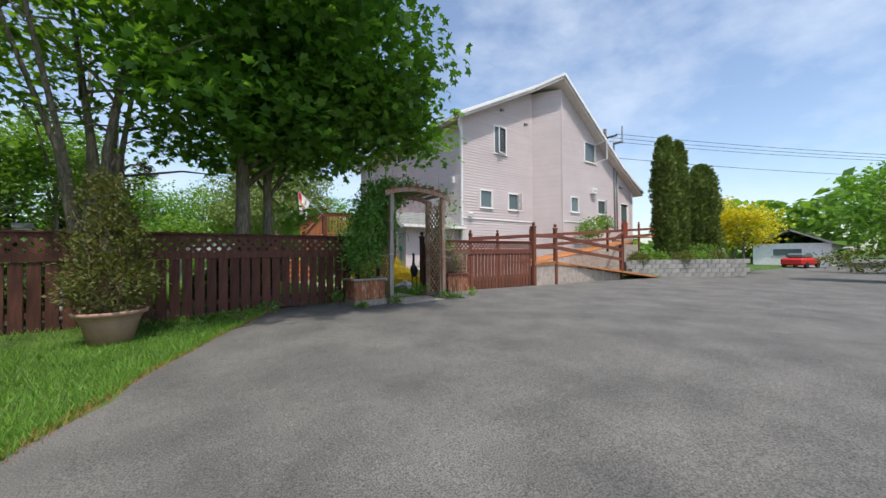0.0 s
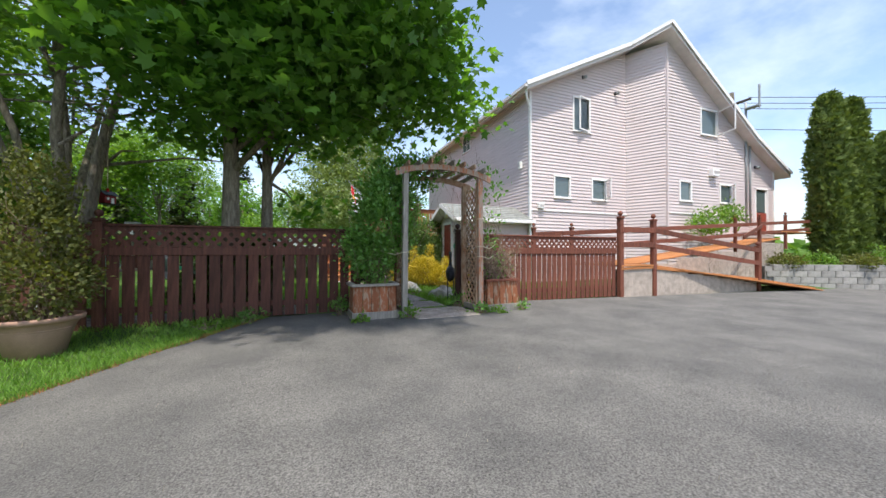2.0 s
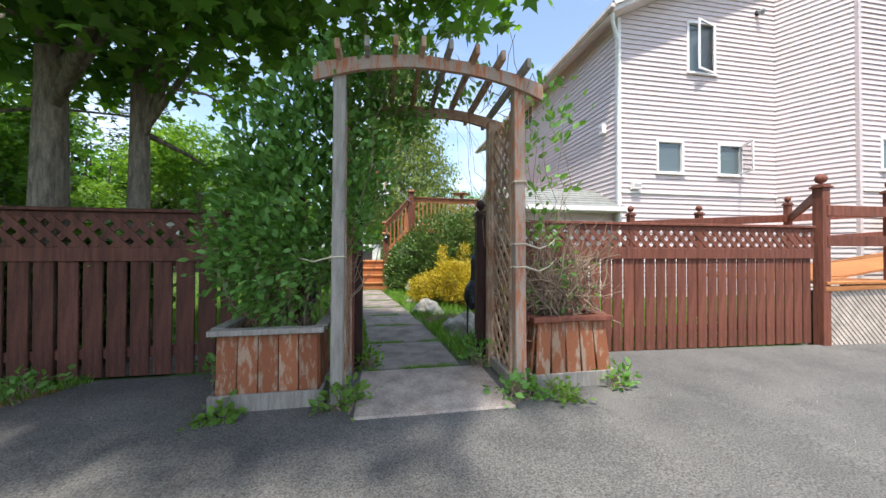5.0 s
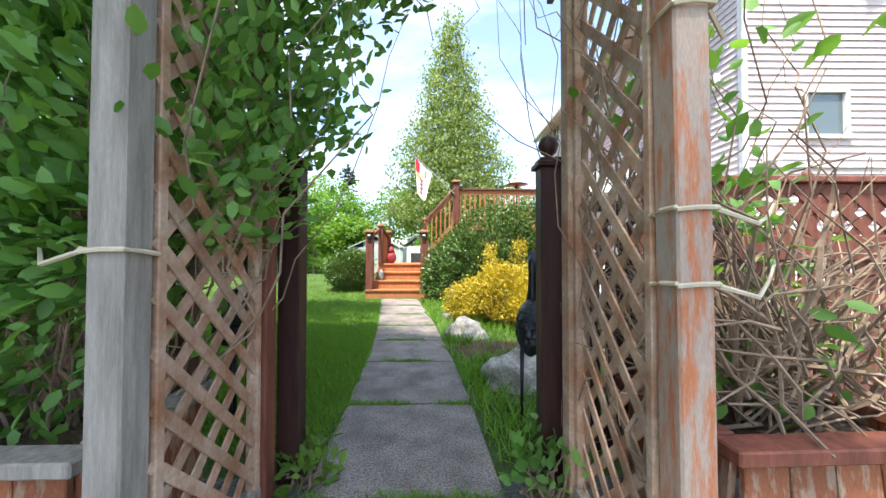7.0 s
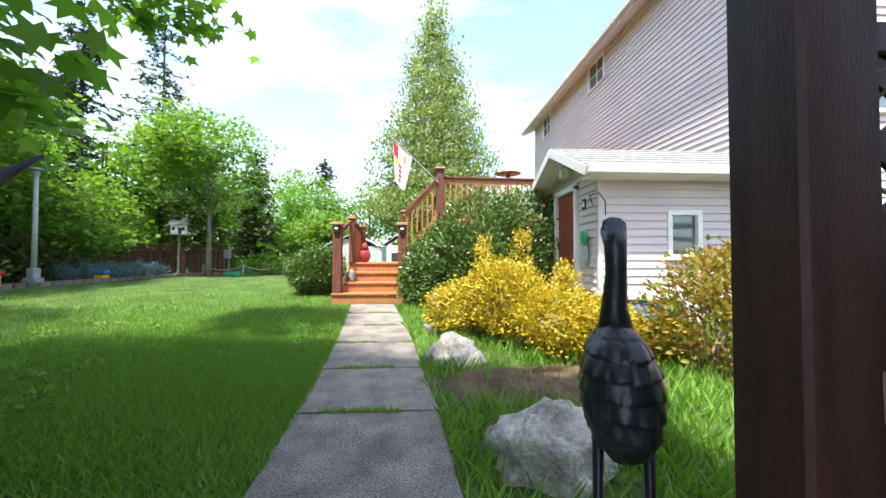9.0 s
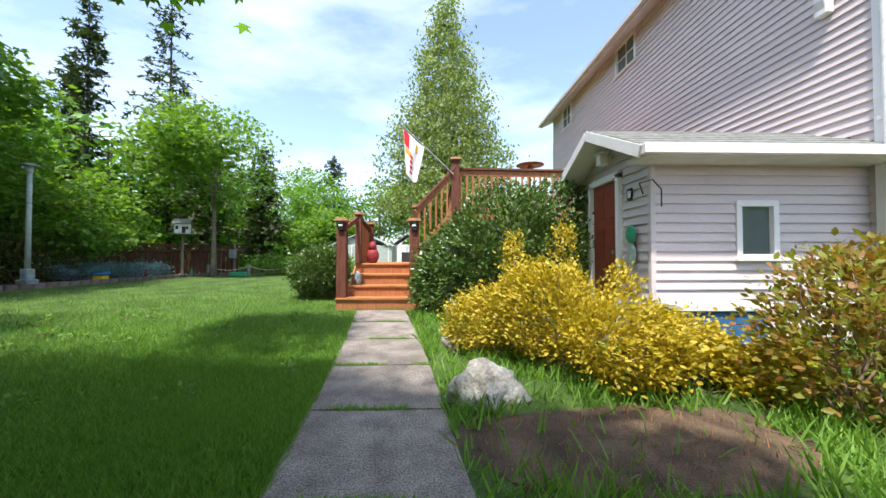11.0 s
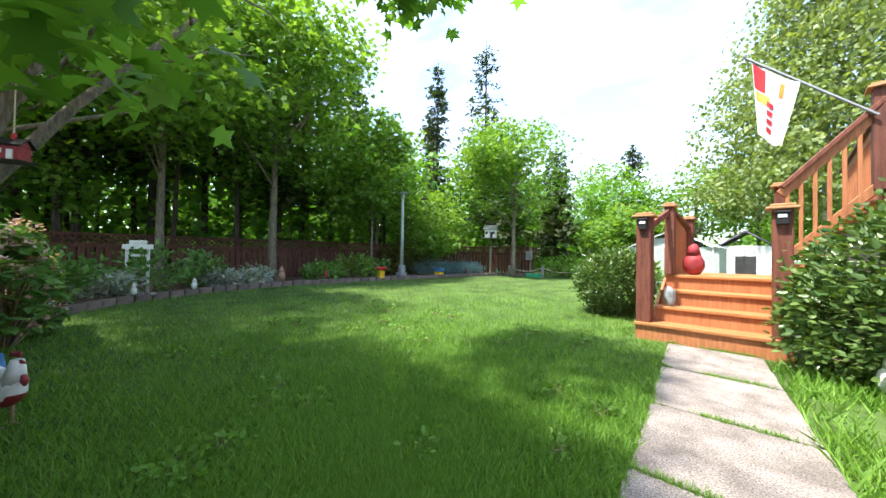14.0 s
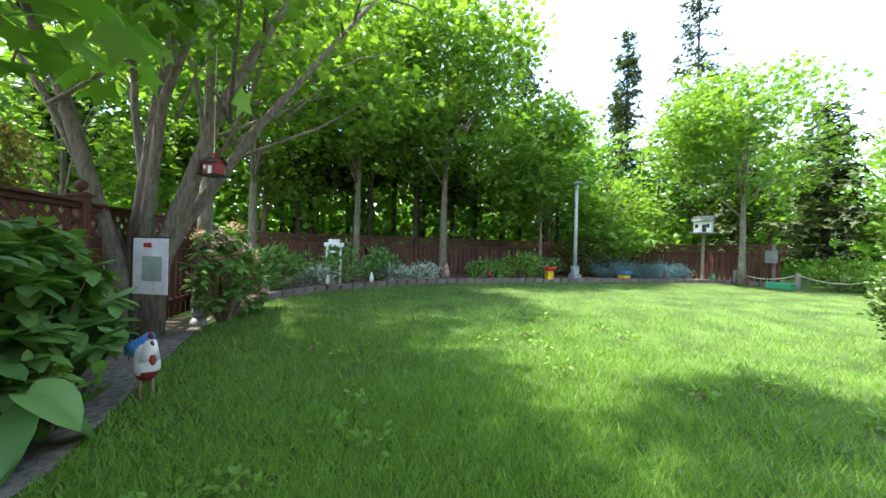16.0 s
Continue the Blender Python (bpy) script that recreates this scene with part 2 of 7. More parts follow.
def part(name, bm, mat, parent, label="", smooth=False):
    ob = link(name, bm, mat, parent, smooth)
    return tagged(ob, label) if label else ob


def thing(name, at, label, category, group="", kind=""):
    ob = new(name)
    ob.location = at
    ob.empty_display_size = 0.1
    return tagged(ob, label, category, group, kind)


def add_box(bm, size, m=None, bevel=0.0):
    r = bmesh.ops.create_cube(bm, size=1.0)
    vs = r["verts"]
    bmesh.ops.scale(bm, vec=size, verts=vs)
    if bevel:
        es = list({e for v in vs for e in v.link_edges})
        out = bmesh.ops.bevel(bm, geom=es, offset=bevel, segments=1, affect="EDGES", profile=0.5)
        vs = list({v for f in out["faces"] for v in f.verts} | {v for v in vs if v.is_valid})
    if m is not None:
        bmesh.ops.transform(bm, matrix=m, verts=vs)
    return bm


def boxm(size, m=None, bevel=0.004):
    return add_box(bmesh.new(), size, m, bevel)


def boxes(*items, bevel=0.0):
    """Several boxes (size, place) in one mesh."""
    bm = bmesh.new()
    for size, place in items:
        add_box(bm, size, Matrix.Translation(place), bevel)
    return bm


def bar(a, b, w, h, bevel=0.004):
    """A beam of section w x h from a to b."""
    a, b = Vector(a), Vector(b)
    d = b - a
    q = d.to_track_quat("X", "Z").to_matrix().to_4x4()
    return boxm((d.length, w, h), Matrix.Translation((a + b) / 2) @ q, bevel)


def turned(profile, seg=16):
    """A lathe shape from (radius, height) pairs."""
    bm = bmesh.new()
    rings = []
    for r, z in profile:
        rings.append([bm.verts.new((r * math.cos(2 * math.pi * k / seg), r * math.sin(2 * math.pi * k / seg), z)) for k in range(seg)])
    for a, b in zip(rings, rings[1:]):
        for k in range(seg):
            bm.faces.new((a[k], a[(k + 1) % seg], b[(k + 1) % seg], b[k]))
    bm.faces.new(rings[-1])
    bm.faces.new(list(reversed(rings[0])))
    return bm


def add_tube(bm, pts, radii, seg=8):
    pts = [Vector(p) for p in pts]
    rings = []
    for i, p in enumerate(pts):
        d = (pts[min(i + 1, len(pts) - 1)] - pts[max(i - 1, 0)]).normalized()
        u = d.cross(Vector((0.31, 0.95, 0.05))).normalized()
        v = d.cross(u)
        rings.append([bm.verts.new(p + radii[i] * (math.cos(2 * math.pi * k / seg) * u + math.sin(2 * math.pi * k / seg) * v)) for k in range(seg)])
    for a, b in zip(rings, rings[1:]):
        for k in range(seg):
            bm.faces.new((a[k], b[k], b[(k + 1) % seg], a[(k + 1) % seg]))
    bm.faces.new(rings[0])
    bm.faces.new(list(reversed(rings[-1])))
    return bm


def tube(pts, radii, seg=8):
    if not isinstance(radii, (list, tuple)):
        radii = [radii] * len(pts)
    return add_tube(bmesh.new(), pts, radii, seg)


def lump(size, rough=0.25, seed=0, freq=1.5, sub=3):
    """A rounded, uneven solid."""
    bm = bmesh.new()
    bmesh.ops.create_icosphere(bm, subdivisions=sub, radius=1.0)
    o = Vector((seed * 7.3, seed * 3.1, seed * 1.7))
    for v in bm.verts:
        k = 1 + rough * noise.noise(v.co * freq + o) + rough * 0.4 * noise.noise(v.co * freq * 3 + o)
        v.co = Vector((v.co.x * size[0] * k, v.co.y * size[1] * k, v.co.z * size[2] * k))
    return bm


OVAL = ([(0, 0, 0), (0.28, 0.35, 0.05), (0.2, 0.75, 0.03), (0, 1, -0.06), (-0.2, 0.75, 0.03), (-0.28, 0.35, 0.05), (0, 0.5, -0.03)], [(0, 1, 6), (1, 2, 6), (2, 3, 6), (3, 4, 6), (4, 5, 6), (5, 0, 6)])
DIAMOND = ([(0, 0, 0), (0.33, 0.45, 0.06), (0, 1, -0.05), (-0.33, 0.45, 0.06)], [(0, 1, 2), (0, 2, 3)])
MAPLE = ([(0, 0, 0), (0.42, 0.05, -0.03), (0.28, 0.28, 0.03), (0.62, 0.55, -0.06), (0.22, 0.6, 0.03), (0, 1.05, -0.06), (-0.22, 0.6, 0.03), (-0.62, 0.55, -0.06), (-0.28, 0.28, 0.03), (-0.42, 0.05, -0.03)],
         [(0, 1, 2), (2, 3, 4), (4, 5, 6), (6, 7, 8), (8, 9, 0), (0, 2, 4), (0, 4, 6), (0, 6, 8)])
BLADE = ([(-0.05, 0, 0), (0.05, 0, 0), (0.03, 0.6, 0.05), (0, 1, 0.16), (-0.03, 0.6, 0.05)], [(0, 1, 2, 4), (4, 2, 3)])
SPRAY = ([(0, 0, 0), (0.12, 0.5, 0.03), (0.45, 0.8, -0.02), (0.1, 0.75, 0.02), (0, 1.1, -0.05), (-0.1, 0.75, 0.02), (-0.45, 0.8, -0.02), (-0.12, 0.5, 0.03)], [(0, 1, 7), (1, 2, 3), (3, 4, 5), (5, 6, 7), (1, 3, 5, 7)])


def scatter_mesh(name, pts, sizes, shape, mat, parent=None, rng=None, flat=0.5, outward=None, droop=0.0):
    """One mesh of many small blades. flat: how level they lie; outward: a centre that they point away from."""
    rng = rng or np.random.default_rng(1)
    pts = np.asarray(pts, float)
    n = len(pts)
    tv, tf = np.array(shape[0], float), shape[1]
    a = rng.uniform(0, 2 * np.pi, n)
    way = np.stack([np.cos(a), np.sin(a), rng.normal(0, 0.5, n) - droop], 1)
    if outward is not None:
        o = pts - np.asarray(outward)
        way += 1.2 * o / (np.linalg.norm(o, axis=1, keepdims=True) + 1e-6)
    way /= np.linalg.norm(way, axis=1, keepdims=True)
    up = rng.normal(0, 1, (n, 3)) * (1 - flat) + np.array([0, 0, 1.0]) * flat * 1.6
    side = np.cross(way, up)
    side /= np.linalg.norm(side, axis=1, keepdims=True) + 1e-6
    nor = np.cross(side, way)
    s = np.asarray(sizes).reshape(-1, 1, 1)
    v = pts[:, None, :] + s * (tv[None, :, 0:1] * side[:, None, :] + tv[None, :, 1:2] * way[:, None, :] + tv[None, :, 2:3] * nor[:, None, :])
    me = bpy.data.meshes.new(name)
    k = len(tv)
    me.vertices.add(n * k)
    me.vertices.foreach_set("co", v.reshape(-1))
    loops = np.concatenate([(np.array(f)[None, :] + np.arange(n)[:, None] * k) for f in tf], axis=1).reshape(-1)
    sz = np.tile(np.array([len(f) for f in tf]), n)
    me.loops.add(len(loops))
    me.loops.foreach_set("vertex_index", loops.astype(np.int32))
    me.polygons.add(len(sz))
    me.polygons.foreach_set("loop_start", np.concatenate([[0], np.cumsum(sz)[:-1]]).astype(np.int32))
    me.update(calc_edges=True)
    me.validate()
    me.materials.append(mat)
    ob = new(name, me)
    ob.parent = parent
    return ob


def clumped(rng, blobs, clusters, per, spread, shell=0.55, flatten=0.5):
    """Points in clusters through a set of ellipsoids (centre, radii), denser near their surface."""
    vol = np.array([r[0] * r[1] * r[2] for _, r in blobs]) ** 0.7
    pick = rng.choice(len(blobs), clusters, p=vol / vol.sum())
    c = np.array([b[0] for b in blobs])[pick]
    r = np.array([b[1] for b in blobs])[pick]
    d = rng.normal(0, 1, (clusters, 3))
    d /= np.linalg.norm(d, axis=1, keepdims=True)
    rad = shell + (1 - shell) * rng.uniform(0, 1, (clusters, 1)) ** 0.6
    cen = c + d * r * rad
    pts = np.repeat(cen, per, axis=0) + rng.normal(0, spread, (clusters * per, 3)) * np.array([1, 1, flatten])
    return cen, pts


def limbs_mesh(rng, base, height, r0, forks, lean=(0, 0), seg=9, start=0.35):
    """A tapered trunk with limbs that reach out to the given points."""
    bm = bmesh.new()
    base = Vector(base)
    pts, rad = [], []
    for i in range(9):
        f = i / 8
        pts.append(base + Vector((lean[0] * f + 0.03 * height * noise.noise(Vector((base.x, f * 3, 1))) * f, lean[1] * f + 0.03 * height * noise.noise(Vector((base.y, f * 3, 5))) * f, height * f)))
        rad.append(r0 * (1.35 if i == 0 else 1.0) * (1 - 0.85 * f))
    add_tube(bm, pts, rad, seg)
    for q in forks:
        q = Vector(q)
        f = start + (0.95 - start) * rng.uniform(0, 1) * min(1, max(0.1, (q.z - base.z) / height))
        i = min(7, int(f * 8))
        p = pts[i].lerp(pts[i + 1], f * 8 - i)
        mid = p.lerp(q, 0.5) + Vector((rng.normal(0, 0.06), rng.normal(0, 0.06), rng.normal(0.05, 0.06))) * (q - p).length
        r = r0 * (1 - 0.85 * f) * 0.45
        add_tube(bm, [p, p.lerp(mid, 0.5), mid, mid.lerp(q, 0.55), q], [r, r * 0.8, r * 0.6, r * 0.35, r * 0.12], 5)
    return bm


def tree(name, base, height, r0, blobs, clusters, per, leaf, mat, label, shape=MAPLE, bark=None, spread=0.28, seed=1, shell=0.5, flat=0.55, category="tree", group="", lean=(0, 0), trunk_to=0.8, droop=0.25, limbs=14):
    rng = np.random.default_rng(seed)
    t = thing(name, base, label, category, group)
    b = Vector(base)
    loc = [((Vector(c) - b)[:], r) for c, r in blobs]
    cen, pts = clumped(rng, loc, clusters, per, spread, shell)
    forks = cen[rng.choice(len(cen), min(limbs, len(cen)), replace=False)]
    part("trunk", limbs_mesh(rng, (0, 0, -0.1), height * trunk_to, r0, forks, lean), bark or BARK, t, smooth=True)
    scatter_mesh("crown", pts, leaf * rng.uniform(0.65, 1.2, len(pts)), shape, mat, t, rng, flat, droop=droop)
    return t


def conifer(name, base, height, r0, width, label, seed=1, whorls=26, bare=0.15, mat=None, density=26, gap=0.0):
    """A spruce: a straight trunk with drooping whorls of needle sprays."""
    rng = np.random.default_rng(seed)
    t = thing(name, base, label, "tree", "spruces behind the garden")
    bm = tube([(0, 0, -0.1), (0, 0, height * 0.5), (0, 0, height)], [r0, r0 * 0.6, 0.02], 8)
    pts = []
    for w in range(whorls):
        f = bare + (1 - bare) * w / whorls
        z = height * f
        if rng.uniform() < gap:
            continue
        for k in range(rng.integers(4, 7)):
            a = rng.uniform(0, 2 * math.pi)
            ln = width * (1 - f) ** 0.7 * rng.uniform(0.45, 1.1) + 0.15
            end = Vector((math.cos(a) * ln, math.sin(a) * ln, z - 0.18 * ln + 0.1))
            add_tube(bm, [(0, 0, z), end], [0.025, 0.008], 4)
            m = max(4, int(density * ln / width))
            q = rng.uniform(0.15, 1.05, m)[:, None]
            pts.append(np.array([0, 0, z]) * (1 - q) + np.array(end[:]) * q + rng.normal(0, 0.09 + 0.05 * ln, (m, 3)) * np.array([1, 1, 0.5]))
    part("trunk", bm, BARK_DARK, t)
    pts = np.concatenate(pts)
    scatter_mesh("crown", pts, rng.uniform(0.22, 0.5, len(pts)), SPRAY, mat or SPRUCE_LEAF, t, rng, 0.6, droop=0.15)
    return t


def shrub(name, base, blobs, clusters, per, leaf, mat, label, shape=OVAL, spread=0.09, seed=1, category="shrub", group="", stems=10, shell=0.6, flat=0.35, bark=None, droop=0.0, twig=1.0):
    """A bush of many stems with leaves in small clumps."""
    rng = np.random.default_rng(seed)
    t = thing(name, base, label, category, group)
    b = Vector(base)
    loc = [((Vector(c) - b)[:], r) for c, r in blobs]
    cen, pts = clumped(rng, loc, clusters, per, spread, shell, 0.8)
    pts[:, 2] = np.maximum(pts[:, 2], 0.02)
    bm = bmesh.new()
    for q in cen[rng.choice(len(cen), min(stems, len(cen)), replace=False)]:
        q = Vector(q)
        s = Vector((q.x * 0.3 + rng.normal(0, 0.05), q.y * 0.3 + rng.normal(0, 0.05), -0.03))
        k = 0.035 * (q - s).length
        w = Vector((0, 0, 0))
        line = [s]
        for j in range(1, 10):
            w = w * 0.8 + Vector(rng.normal(0, k, 3))
            line.append(s.lerp(q, j / 10) + w)
        add_tube(bm, line + [q + w], [twig * 0.011 * (1 - 0.085 * j) for j in range(11)], 5)
    tagged(part("branching", bm, bark or TWIG, t), kind="stuff")
    mid = np.mean([c for c, _ in loc], axis=0) * np.array([1, 1, 0.4])
    scatter_mesh("leaves", pts, leaf * rng.uniform(0.6, 1.25, len(pts)), shape, mat, t, rng, flat, outward=mid, droop=droop)
    return t


def lattice(bm, origin, along, width, height, pitch, strip, thick, up=(0, 0, 1)):
    """Diagonal strips crossing in two layers, cut to a rectangle."""
    along, up = Vector(along).normalized(), Vector(up)
    out = along.cross(up).normalized()
    origin = Vector(origin)
    for layer, sgn in ((0, 1), (1, -1)):
        c = -height if sgn > 0 else 0.0
        end = width if sgn > 0 else width + height
        k = 0
        while c < end:
            u0, u1 = c, c + sgn * height
            z0, z1 = 0.0, height
            lo, hi = (u0, u1) if sgn > 0 else (u1, u0)
            a, b = max(0.0, lo), min(width, hi)
            if b - a > 0.02:
                za = (a - u0) * sgn
                zb = (b - u0) * sgn
                p = origin + along * a + up * za + out * (layer * thick * 1.02)
                q = origin + along * b + up * zb + out * (layer * thick * 1.02)
                d = (q - p)
                s = out.cross(d).normalized() * strip / 2
                o = out * thick
                vs = [bm.verts.new(w) for w in (p - s, q - s, q + s, p + s, p - s + o, q - s + o, q + s + o, p + s + o)]
                for f in ((0, 3, 2, 1), (4, 5, 6, 7), (0, 1, 5, 4), (1, 2, 6, 5), (2, 3, 7, 6), (3, 0, 4, 7)):
                    bm.faces.new([vs[j] for j in f])
            c += pitch
            k += 1
    return bm


def smooth01(v):
    v = min(1.0, max(0.0, v))
    return v * v * (3 - 2 * v)


def ground_z(x, y):
    """The lie of the land: level by the gate, the lawn rising a little to the far bed, the drive falling gently away."""
    garden = 0.14 * smooth01((math.hypot(x, y - 2) - 4) / 7) * smooth01((y - 0.8) / 0.6)
    near = max(smooth01((0.82 - y) / 0.5), smooth01((x - 4.4) / 0.6) * smooth01((9 - y) / 3))
    front = (-0.018 * max(0.0, min(x, 40.0) - 1.0) - 0.13 * smooth01((-x - 2.6) / 2.2)) * near
    return garden + front


# ---- ground ----
def ground_sheet():
    xs = sorted(set([-400, -150, -70, -40, -30] + [round(-24 + 0.5 * i, 2) for i in range(97)] + [30, 40, 70, 150, 400]))
    ys = sorted(set([-400, -150, -70, -40, -25] + [round(-16 + 0.5 * i, 2) for i in range(97)] + [40, 50, 70, 150, 400]))
    bm = bmesh.new()
    g = [[bm.verts.new((x, y, ground_z(x, y) - (0.02 if y < 0.9 and x > -4 else 0) + 0.012 * noise.noise(Vector((x, y, 0)) * 0.9))) for x in xs] for y in ys]
    for j in range(len(ys) - 1):
        for i in range(len(xs) - 1):
            bm.faces.new((g[j][i], g[j][i + 1], g[j + 1][i + 1], g[j + 1][i]))
    return link("ground", bm, GRASS_SOIL, smooth=True)


tagged(ground_sheet(), "mown lawn and soil reaching out to the horizon", "ground", kind="structure")


def edge_x(y):
    """Where the drive's asphalt gives way to the verge."""
    return np.interp(y, [-16, -7, -3.56, -2.76, -2.14, -1.18, -0.91, -0.4, 0.35, 0.85], [-9.4, -6.7, -5.15, -4.68, -4.6, -4.05, -3.95, -3.5, -3.12, -2.95])


def drive_sheet():
    ys = [round(-16 + 0.3 * i, 2) for i in range(57)]
    bm = bmesh.new()
    rows = []
    for y in ys:
        e = float(edge_x(y)) + 0.05 * noise.noise(Vector((y * 2.3, 4, 0)))
        xs = [e + (1 - e) * i / 16 for i in range(16)] + [1 + 1.2 * i for i in range(34)] + [60, 90]
        rows.append([bm.verts.new((x, y, (ground_z(x, min(y, 0.3)) if x > -3.5 or y < 0 else ground_z(x, y)) + 0.006 + (0.035 * smooth01((y - 0.25) / 0.3) if x > 1.2 else 0))) for x in xs])
    for a, b in zip(rows, rows[1:]):
        for i in range(len(a) - 1):
            bm.faces.new((a[i], a[i + 1], b[i + 1], b[i]))
    return link("road", bm, ASPHALT, smooth=True)


EXT = bmesh.new()
ev = [[EXT.verts.new((x, y, -0.018 * max(0, min(x, 40) - 1) + 0.005)) for x in (4.88, 8, 12, 16, 20, 26, 32, 40, 60, 90)] for y in (0.7, 2.2, 4.2)]
for ea, eb in zip(ev, ev[1:]):
    for i in range(9):
        EXT.faces.new((ea[i], ea[i + 1], eb[i + 1], eb[i]))
tagged(link("road", EXT, ASPHALT), "worn grey asphalt reaching under the ramp", "driveway", kind="structure")
tagged(drive_sheet(), "worn grey asphalt drive in front of the fence", "driveway", kind="structure")


PATH_Y, PATH_X = (0.6, 1.58, 2.55, 3.39, 4.28, 5.2, 6.9, 7.4), (-0.06, -0.12, -0.20, -0.30, -0.40, -0.53, -0.79, -0.86)


def path_mid(y):
    return float(np.interp(y, PATH_Y, PATH_X))


path = thing("pavement", (0, 0, 0), "weathered concrete slab garden path with grassy joints", "path", kind="structure")
JOINTS = [0.64, 1.58, 2.55, 3.39, 4.28, 5.25, 6.3, 7.35]
for i, (a, b) in enumerate(zip(JOINTS, JOINTS[1:])):
    bm = bmesh.new()
    w = 0.43
    a2, b2 = a + 0.012, b - 0.012
    n = 6
    top = []
    for k in range(n + 1):
        y = a2 + (b2 - a2) * k / n
        for s in (-1, 1):
            jag = 0.012 * noise.noise(Vector((y * 5, s, i)))
            top.append((path_mid(y) + s * (w + jag), y, ground_z(path_mid(y), y) + 0.018 + 0.006 * noise.noise(Vector((i, 3, 1)))))
    vt = [bm.verts.new(p) for p in top]
    vb = [bm.verts.new((p[0], p[1], p[2] - 0.08)) for p in top]
    for k in range(n):
        j = 2 * k
        bm.faces.new((vt[j], vt[j + 1], vt[j + 3], vt[j + 2]))
        bm.faces.new((vt[j], vt[j + 2], vb[j + 2], vb[j]))
        bm.faces.new((vt[j + 1], vb[j + 1], vb[j + 3], vt[j + 3]))
    bm.faces.new((vt[0], vb[0], vb[1], vt[1]))
    bm.faces.new((vt[-2], vt[-1], vb[-1], vb[-2]))
    part("slab", bm, CONCRETE, path)
part("slab", boxm((1.12, 0.9, 0.1), Matrix.Translation((0.0, 0.165, -0.028)), 0.012), THRESHOLD, path, "pale worn threshold slab under the arbour")
for i, (x, y, r) in enumerate(((0.62, 5.05, -12), (1.5, 5.3, -18), (2.3, 5.62, -20))):
    part("slab", boxm((0.86, 0.62, 0.06), pose(x, y, 0.0, 0, 0, -r), 0.01), CONCRETE, path)


# ---- fences ----
def ball_post(name, at, height, width, mat, label, group, ball=0.055):
    p = thing(name, at, label, "post", group)
    part("shaft", boxm((width, width, height), Matrix.Translation((0, 0, height / 2)), 0.006), mat, p)
    part("cap", boxes(((width * 1.35, width * 1.35, 0.025), (0, 0, height + 0.0125)), ((width * 1.05, width * 1.05, 0.02), (0, 0, height + 0.035)), bevel=0.004), mat, p)
    part("finial", turned([(0.018, height + 0.04), (0.016, height + 0.06), (ball * 0.72, height + 0.075), (ball, height + 0.075 + ball * 0.7), (ball * 0.8, height + 0.075 + ball * 1.3), (0.006, height + 0.08 + ball * 1.7)], 12), mat, p, smooth=True)
    return p


def fence(name, x0, x1, y, top, mat, label, board=0.145, pitch=0.178, lat=0.29, cross=0.155, strip=0.055):
    f = thing(name, (0, 0, 0), label, "fence", kind="structure")
    ln = x1 - x0
    part("cap_rail", boxm((ln, 0.10, 0.03), Matrix.Translation(((x0 + x1) / 2, y, top)), 0.004), mat, f)
    part("upper_rail", boxm((ln, 0.035, 0.05), Matrix.Translation(((x0 + x1) / 2, y, top - 0.042)), 0.003), mat, f)
    part("middle_rail", boxm((ln, 0.045, 0.12), Matrix.Translation(((x0 + x1) / 2, y, top - 0.09 - lat)), 0.004), mat, f)
    part("lower_rail", boxm((ln, 0.04, 0.09), Matrix.Translation(((x0 + x1) / 2, y + 0.045, 0.22)), 0.004), mat, f)
    bm = lattice(bmesh.new(), (x0, y - 0.008, top - 0.045 - lat), (1, 0, 0), ln, lat, cross, strip, 0.007)
    part("lattice_panel", bm, mat, f)
    n = int(ln / pitch)
    zt = top - 0.10 - lat
    mesh = None
    for i in range(n):
        x = x0 + pitch * (i + 0.5)
        if mesh is None:
            bm = boxm((board, 0.02, zt - 0.02), None, 0.004)
            ob = part("board", bm, mat, f)
            mesh = ob.data
        else:
            ob = new("board", mesh)
            ob.parent = f
        h = (zt - 0.02) / 2
        ob.matrix_basis = pose(x + 0.004 * noise.noise(Vector((i, 1, 2))), y + 0.012 + 0.003 * noise.noise(Vector((i, 5, 2))), h + 0.02 + min(0, ground_z(x, y - 0.4)) * 0.5 + 0.01 * noise.noise(Vector((i, 9, 9))), 0, 0.5 * noise.noise(Vector((i, 3, 3))), 0)
    return f


FY = 0.82
fence("fence", -4.86, -1.18, FY, 1.455, FENCE, "dark brown board fence with a lattice top beside the drive")
fence("fence", -8.6, -4.98, FY, 1.44, FENCE, "dark brown board fence with a lattice top behind a large pot")
fence("fence", 1.02, 4.86, FY, 1.42, FENCE_RED, "reddish brown board fence with a lattice top beside the ramp", board=0.114, pitch=0.137, lat=0.24, cross=0.13, strip=0.045)
ball_post("fence_post", (-4.92, FY - 0.01, -0.12), 1.62, 0.11, FENCE, "dark brown fence post with a ball finial", "fence posts")
ball_post("fence_post", (-1.13, FY, 0), 1.5, 0.09, FENCE, "dark brown fence post with a ball finial behind vines", "fence posts")

